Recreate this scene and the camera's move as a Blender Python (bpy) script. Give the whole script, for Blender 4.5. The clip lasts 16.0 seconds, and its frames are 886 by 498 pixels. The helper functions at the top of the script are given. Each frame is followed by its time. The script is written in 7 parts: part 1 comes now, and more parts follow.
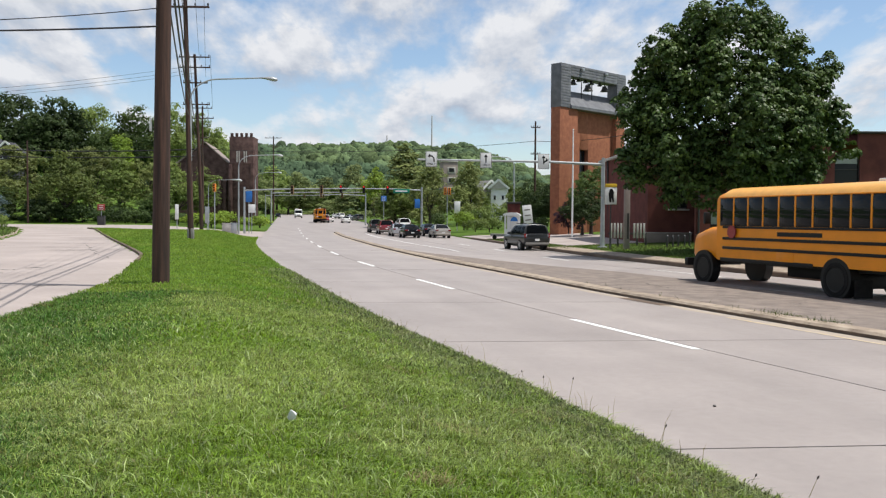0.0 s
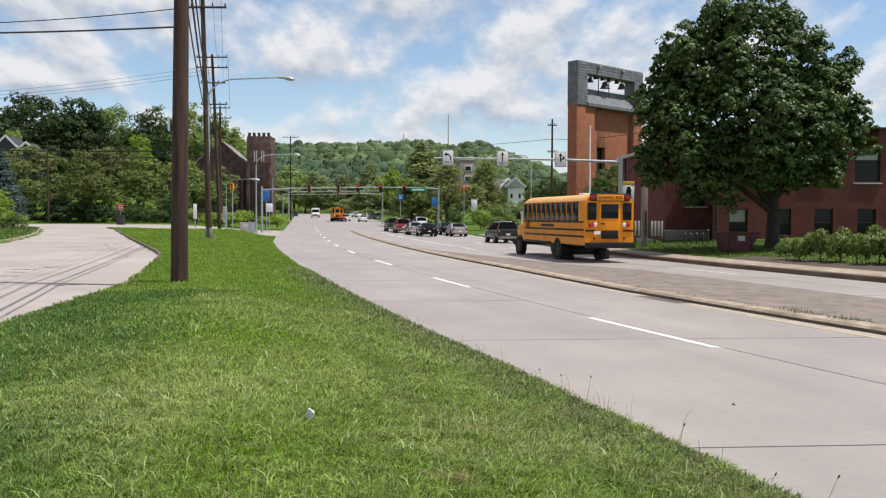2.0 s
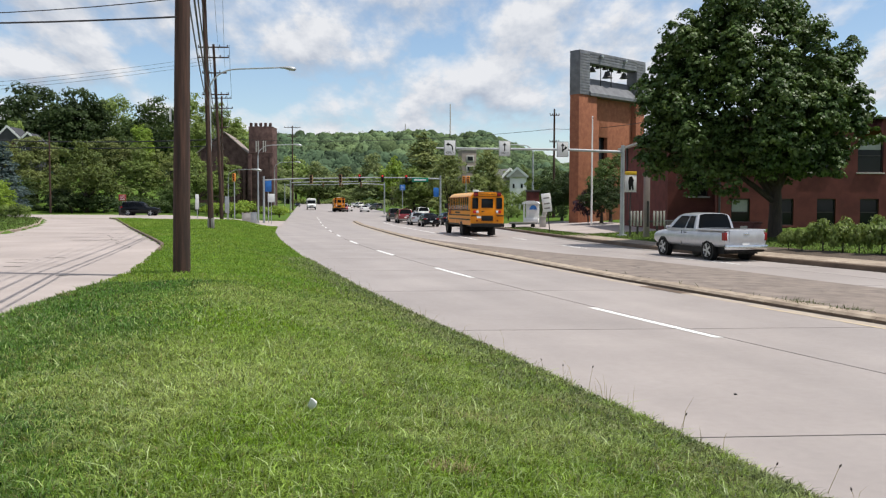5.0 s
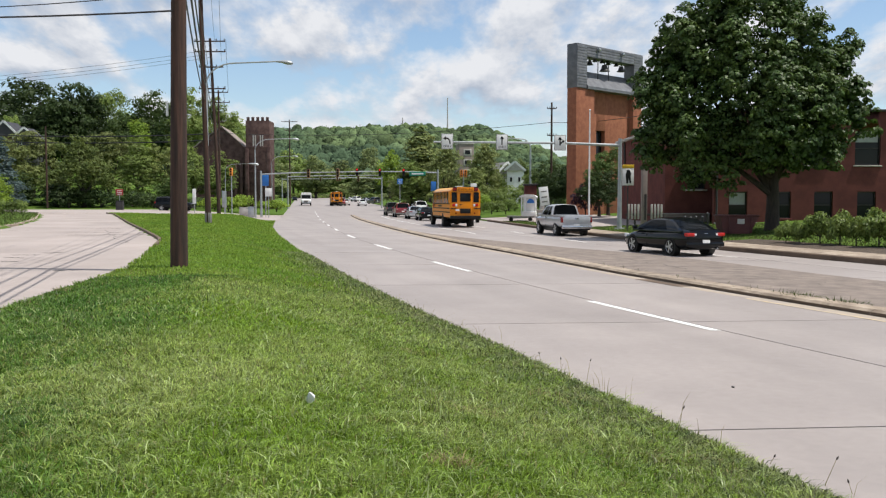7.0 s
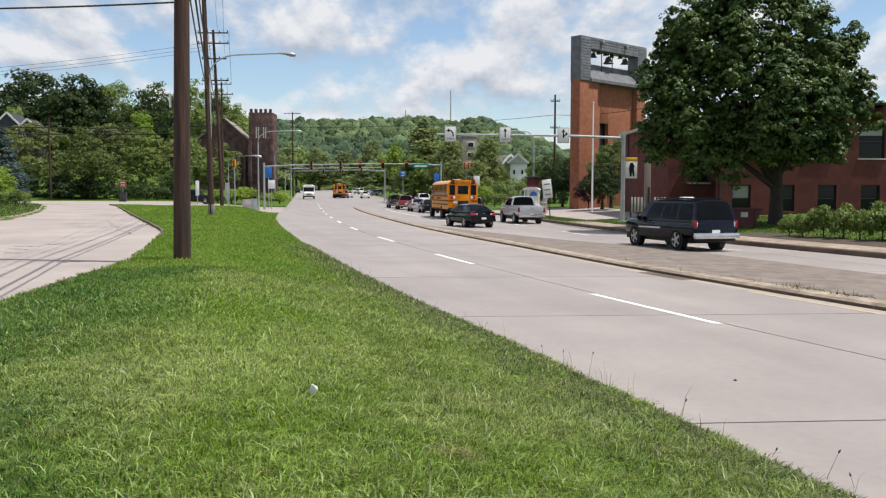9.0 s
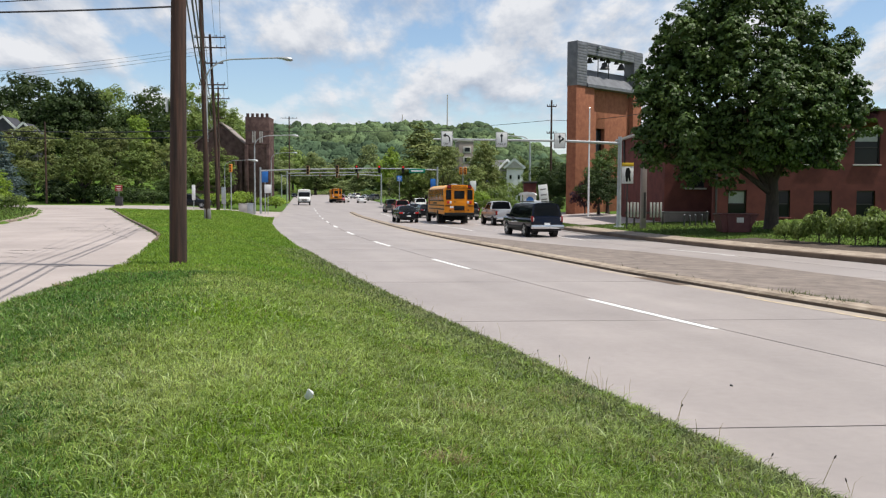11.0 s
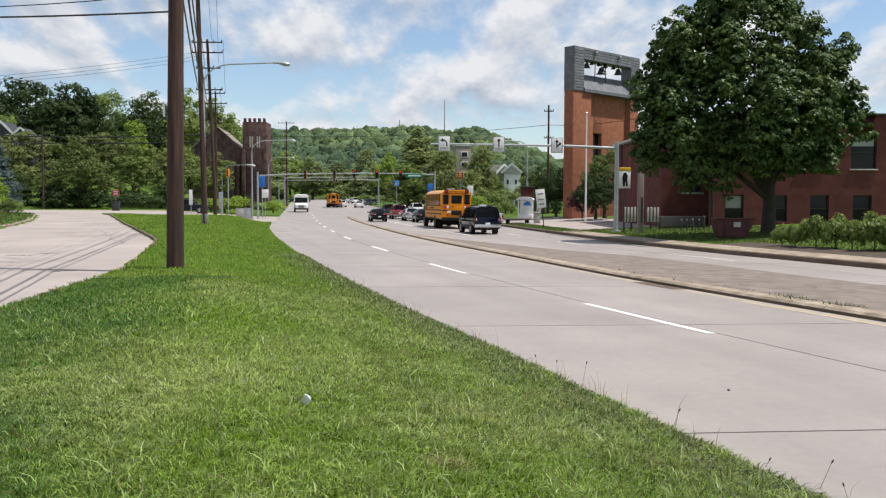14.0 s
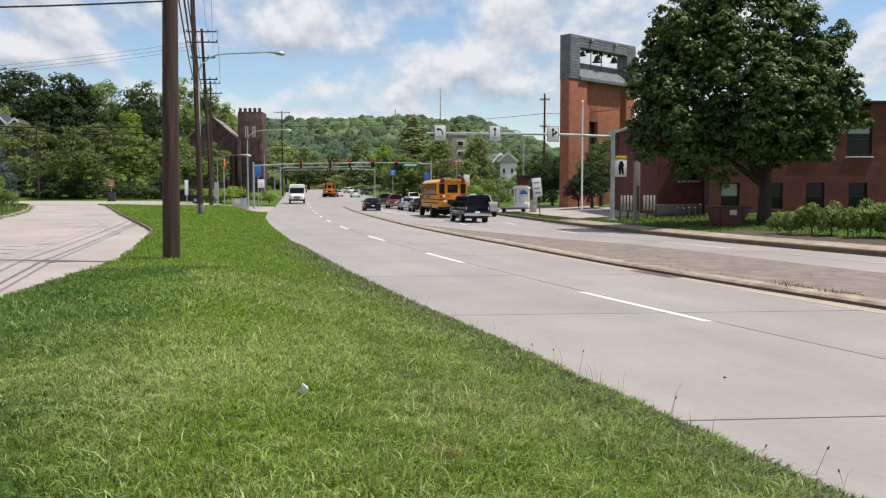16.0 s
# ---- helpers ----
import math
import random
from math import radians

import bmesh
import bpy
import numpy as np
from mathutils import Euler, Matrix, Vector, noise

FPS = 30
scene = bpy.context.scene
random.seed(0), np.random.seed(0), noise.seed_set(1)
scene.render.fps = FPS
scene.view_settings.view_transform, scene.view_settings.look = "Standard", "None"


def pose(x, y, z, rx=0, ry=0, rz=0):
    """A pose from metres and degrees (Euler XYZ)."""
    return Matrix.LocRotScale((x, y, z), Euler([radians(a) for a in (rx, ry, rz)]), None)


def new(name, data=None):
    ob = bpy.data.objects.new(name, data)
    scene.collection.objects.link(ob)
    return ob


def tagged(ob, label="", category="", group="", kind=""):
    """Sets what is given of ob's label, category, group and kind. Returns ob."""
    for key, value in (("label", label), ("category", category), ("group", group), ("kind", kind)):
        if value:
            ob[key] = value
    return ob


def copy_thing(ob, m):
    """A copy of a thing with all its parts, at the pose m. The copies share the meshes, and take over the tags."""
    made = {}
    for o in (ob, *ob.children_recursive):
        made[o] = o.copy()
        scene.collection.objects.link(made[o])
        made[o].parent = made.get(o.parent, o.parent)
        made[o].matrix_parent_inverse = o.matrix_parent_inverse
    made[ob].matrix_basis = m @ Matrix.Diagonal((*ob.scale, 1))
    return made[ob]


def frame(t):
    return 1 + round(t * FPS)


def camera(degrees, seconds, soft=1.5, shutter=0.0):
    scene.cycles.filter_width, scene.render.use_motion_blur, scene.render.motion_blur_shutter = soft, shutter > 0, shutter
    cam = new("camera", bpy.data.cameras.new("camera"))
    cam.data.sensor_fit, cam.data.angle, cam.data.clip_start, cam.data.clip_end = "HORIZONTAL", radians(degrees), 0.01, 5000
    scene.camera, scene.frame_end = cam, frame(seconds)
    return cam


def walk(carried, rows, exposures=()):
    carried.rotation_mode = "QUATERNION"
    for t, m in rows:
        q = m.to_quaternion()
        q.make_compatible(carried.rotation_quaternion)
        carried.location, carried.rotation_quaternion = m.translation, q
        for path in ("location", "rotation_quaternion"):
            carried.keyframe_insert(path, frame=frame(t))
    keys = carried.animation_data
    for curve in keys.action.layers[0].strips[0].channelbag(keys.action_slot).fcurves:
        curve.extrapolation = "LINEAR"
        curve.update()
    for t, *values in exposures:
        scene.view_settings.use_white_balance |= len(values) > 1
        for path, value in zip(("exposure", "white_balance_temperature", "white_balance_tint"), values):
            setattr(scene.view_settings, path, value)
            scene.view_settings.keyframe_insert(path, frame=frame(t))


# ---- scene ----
EYE = (0.0, 0.0, 2.12)


def aim(yaw, pitch, roll):
    return Matrix.Translation(EYE) @ pose(0, 0, 0, 0, 0, yaw) @ pose(0, 0, 0, pitch + 90, 0, 0) @ pose(0, 0, 0, 0, 0, -roll)


cam = camera(54.1, 16.0, 1.25)
walk(cam, [(t, aim(a, b, c)) for t, a, b, c in (
    (0, -1.088, -2.008, -0.426),
    (0.5, -0.713, -2.029, -0.376),
    (1, -0.305, -1.904, 0.021),
    (1.5, -0.009, -2.015, -0.404),
    (2, 0.027, -2.117, -0.206),
    (2.5, 0.249, -2.118, 0.038),
    (3, 0.521, -2.000, 0.132),
    (3.5, 0.585, -2.349, 0.104),
    (4, 0.355, -2.623, -0.110),
    (6.5, -0.014, -2.971, -0.055),
    (7, -0.000, -3.169, -0.000),
    (7.5, 0.075, -3.170, 0.130),
    (8, 0.145, -3.195, 0.276),
    (8.5, 0.270, -3.400, 0.024),
    (9, 0.187, -3.667, -0.139),
    (11.5, -0.112, -3.311, -0.206),
    (12, -0.127, -3.424, -0.020),
    (12.5, -0.064, -3.652, 0.091),
    (13, -0.063, -3.193, 0.185),
    (13.5, -0.019, -3.102, -0.265),
    (14, -0.228, -3.035, -0.237),
    (14.5, -0.281, -3.463, -0.056),
    (15, -0.453, -3.638, 0.036),
    (15.5, -0.601, -3.600, 0.094),
    (16, -0.464, -3.744, 0.018),
)])

# ---- world and sun ----
SUN_EL, SUN_AZ = 67.0, -10.0
world = bpy.data.worlds.new("World")
scene.world = world
world.use_nodes = True


def node(tree, kind, **sockets):
    n = tree.nodes.new(kind)
    for k, v in sockets.items():
        n.inputs[k.replace("_", " ")].default_value = v
    return n


def sky_world(w):
    t = w.node_tree
    t.nodes.clear()
    sky = t.nodes.new("ShaderNodeTexSky")
    sky.sky_type, sky.sun_disc = "NISHITA", False
    sky.sun_elevation, sky.sun_rotation = radians(SUN_EL), radians(90 - SUN_AZ)
    sky.air_density, sky.dust_density, sky.ozone_density = 1.0, 0.6, 2.0
    co = t.nodes.new("ShaderNodeTexCoord")
    sep = t.nodes.new("ShaderNodeSeparateXYZ")
    t.links.new(co.outputs["Generated"], sep.inputs[0])
    # the cloud deck is a plane seen in perspective: direction over height
    add = t.nodes.new("ShaderNodeMath")
    add.operation = "ADD"
    add.inputs[1].default_value = 0.28
    t.links.new(sep.outputs[2], add.inputs[0])
    mx = t.nodes.new("ShaderNodeMath")
    mx.operation = "MAXIMUM"
    mx.inputs[1].default_value = 0.02
    t.links.new(add.outputs[0], mx.inputs[0])
    div = t.nodes.new("ShaderNodeVectorMath")
    div.operation = "DIVIDE"
    com = t.nodes.new("ShaderNodeCombineXYZ")
    for i in range(3):
        t.links.new(mx.outputs[0], com.inputs[i])
    t.links.new(co.outputs["Generated"], div.inputs[0])
    t.links.new(com.outputs[0], div.inputs[1])
    mp = t.nodes.new("ShaderNodeMapping")
    mp.inputs["Scale"].default_value = (1.0, 0.55, 0.0)
    mp.inputs["Location"].default_value = CLOUD_SHIFT
    t.links.new(div.outputs[0], mp.inputs[0])
    big = node(t, "ShaderNodeTexNoise", Scale=CLOUD_SCALE, Detail=11.0, Roughness=0.57, Distortion=0.0)
    t.links.new(mp.outputs[0], big.inputs["Vector"])
    ramp = t.nodes.new("ShaderNodeValToRGB")
    ramp.color_ramp.elements[0].position, ramp.color_ramp.elements[1].position = CLOUD_LO, CLOUD_HI
    t.links.new(big.outputs[0], ramp.inputs[0])
    # cloud heaps are bright towards the zenith side and greyer underneath
    up = t.nodes.new("ShaderNodeVectorMath")
    up.operation = "MULTIPLY"
    up.inputs[1].default_value = (0.955, 0.955, 1.0)
    t.links.new(div.outputs[0], up.inputs[0])
    mp2 = t.nodes.new("ShaderNodeMapping")
    mp2.inputs["Scale"].default_value = mp.inputs["Scale"].default_value
    mp2.inputs["Location"].default_value = CLOUD_SHIFT
    t.links.new(up.outputs[0], mp2.inputs[0])
    above = node(t, "ShaderNodeTexNoise", Scale=CLOUD_SCALE, Detail=7.0, Roughness=0.57, Distortion=0.0)
    t.links.new(mp2.outputs[0], above.inputs["Vector"])
    rise = t.nodes.new("ShaderNodeMath")
    rise.operation = "SUBTRACT"
    t.links.new(big.outputs[0], rise.inputs[0])
    t.links.new(above.outputs[0], rise.inputs[1])
    shade = t.nodes.new("ShaderNodeMapRange")
    shade.inputs["From Min"].default_value, shade.inputs["From Max"].default_value = -0.10, 0.07
    t.links.new(rise.outputs[0], shade.inputs["Value"])
    body = t.nodes.new("ShaderNodeValToRGB")
    body.color_ramp.elements[0].position, body.color_ramp.elements[0].color = 0.0, (3.1, 3.5, 4.2, 1)
    body.color_ramp.elements[1].position, body.color_ramp.elements[1].color = 1.0, (5.7, 5.8, 6.05, 1)
    t.links.new(shade.outputs[0], body.inputs[0])
    mix = t.nodes.new("ShaderNodeMixRGB")
    t.links.new(ramp.outputs[0], mix.inputs[0])
    t.links.new(sky.outputs[0], mix.inputs[1])
    t.links.new(body.outputs[0], mix.inputs[2])
    bg = node(t, "ShaderNodeBackground", Strength=SKY_STRENGTH)
    t.links.new(mix.outputs[0], bg.inputs[0])
    out = t.nodes.new("ShaderNodeOutputWorld")
    t.links.new(bg.outputs[0], out.inputs[0])


CLOUD_SHIFT, CLOUD_SCALE, CLOUD_LO, CLOUD_HI, SKY_STRENGTH = (3.1, 1.7, 0.0), 2.9, 0.43, 0.55, 0.13
sky_world(world)
lamp = bpy.data.lights.new("sun", "SUN")
lamp.energy, lamp.angle, lamp.color = 5.0, radians(0.53), (1.0, 0.95, 0.88)
sun = new("sun", lamp)
sun.rotation_euler = (0, radians(90 - SUN_EL), radians(SUN_AZ))
scene.view_settings.exposure = 0.14


# ---- materials ----
def mat(name, base, rough=0.7, metal=0.0, other=None, scale=3.0, detail=6.0, lo=0.35, hi=0.65, bump=0.0, bump_scale=40.0,
        per_object=0.0, per_island=0.0, spec=0.5, coat=0.0, emit=None, emit_power=0.0, grain=0.0, leaf=False, through_leaf=0.35, stretch=(1, 1, 1), streak=0.0, band=(1.1, 34.0), bump_depth=0.02):
    """A node material: two colours mixed by noise at real-world size, finer grain on top, bump, variation by piece."""
    m = bpy.data.materials.new(name)
    m.use_nodes = True
    t = m.node_tree
    p = t.nodes["Principled BSDF"]
    p.inputs["Roughness"].default_value = rough
    p.inputs["Metallic"].default_value = metal
    p.inputs["Specular IOR Level"].default_value = spec
    p.inputs["Coat Weight"].default_value = coat
    co = t.nodes.new("ShaderNodeNewGeometry")
    mp = t.nodes.new("ShaderNodeMapping")
    mp.inputs["Scale"].default_value = stretch
    obj = t.nodes.new("ShaderNodeTexCoord")
    t.links.new(obj.outputs["Object"] if stretch != (1, 1, 1) else co.outputs["Position"], mp.inputs[0])
    n1 = node(t, "ShaderNodeTexNoise", Scale=scale, Detail=detail, Roughness=0.6)
    t.links.new(mp.outputs[0], n1.inputs["Vector"])
    r = t.nodes.new("ShaderNodeValToRGB")
    r.color_ramp.elements[0].position, r.color_ramp.elements[1].position = lo, hi
    r.color_ramp.elements[0].color = (*base, 1)
    r.color_ramp.elements[1].color = (*(other or [c * 0.85 for c in base]), 1)
    t.links.new(n1.outputs[0], r.inputs[0])
    col = r.outputs[0]

    def vary(source, amount):
        mr = node(t, "ShaderNodeMapRange")
        mr.inputs["To Min"].default_value, mr.inputs["To Max"].default_value = 1 - amount, 1 + amount
        t.links.new(source, mr.inputs["Value"])
        h = t.nodes.new("ShaderNodeHueSaturation")
        t.links.new(mr.outputs[0], h.inputs["Value"])
        t.links.new(col, h.inputs["Color"])
        return h.outputs[0]

    if grain:
        n2 = node(t, "ShaderNodeTexNoise", Scale=scale * 23, Detail=3.0)
        t.links.new(mp.outputs[0], n2.inputs["Vector"])
        col = vary(n2.outputs[0], grain)
    if streak:
        # worn or mown bands along the road
        sm = t.nodes.new("ShaderNodeMapping")
        sm.vector_type = "TEXTURE"
        sm.inputs["Rotation"].default_value = (0, 0, radians(15))
        sm.inputs["Scale"].default_value = (*band, 1.0)
        t.links.new(co.outputs["Position"], sm.inputs[0])
        n4 = node(t, "ShaderNodeTexNoise", Scale=1.0, Detail=4.0)
        t.links.new(sm.outputs[0], n4.inputs["Vector"])
        col = vary(n4.outputs[0], streak)
    if per_object:
        col = vary(t.nodes.new("ShaderNodeObjectInfo").outputs["Random"], per_object)
    if per_island:
        col = vary(co.outputs["Random Per Island"], per_island)
    t.links.new(col, p.inputs["Base Color"])
    if bump:
        n3 = node(t, "ShaderNodeTexNoise", Scale=bump_scale, Detail=4.0)
        t.links.new(mp.outputs[0], n3.inputs["Vector"])
        b = node(t, "ShaderNodeBump", Strength=bump, Distance=bump_depth)
        t.links.new(n3.outputs[0], b.inputs["Height"])
        t.links.new(b.outputs[0], p.inputs["Normal"])
    if emit:
        p.inputs["Emission Color"].default_value = (*emit, 1)
        p.inputs["Emission Strength"].default_value = emit_power
    if leaf:
        tr = t.nodes.new("ShaderNodeBsdfTranslucent")
        h = t.nodes.new("ShaderNodeHueSaturation")
        h.inputs["Hue"].default_value, h.inputs["Value"].default_value = 0.48, 1.3
        t.links.new(col, h.inputs["Color"])
        t.links.new(h.outputs[0], tr.inputs["Color"])
        ms = node(t, "ShaderNodeMixShader", Fac=through_leaf)
        t.links.new(p.outputs[0], ms.inputs[1])
        t.links.new(tr.outputs[0], ms.inputs[2])
        t.links.new(ms.outputs[0], t.nodes["Material Output"].inputs["Surface"])
    return m


def glass_mat(name, tint):
    m = bpy.data.materials.new(name)
    m.use_nodes = True
    p = m.node_tree.nodes["Principled BSDF"]
    p.inputs["Base Color"].default_value = (*tint, 1)
    p.inputs["Roughness"].default_value = 0.05
    p.inputs["Specular IOR Level"].default_value = 0.18
    return m


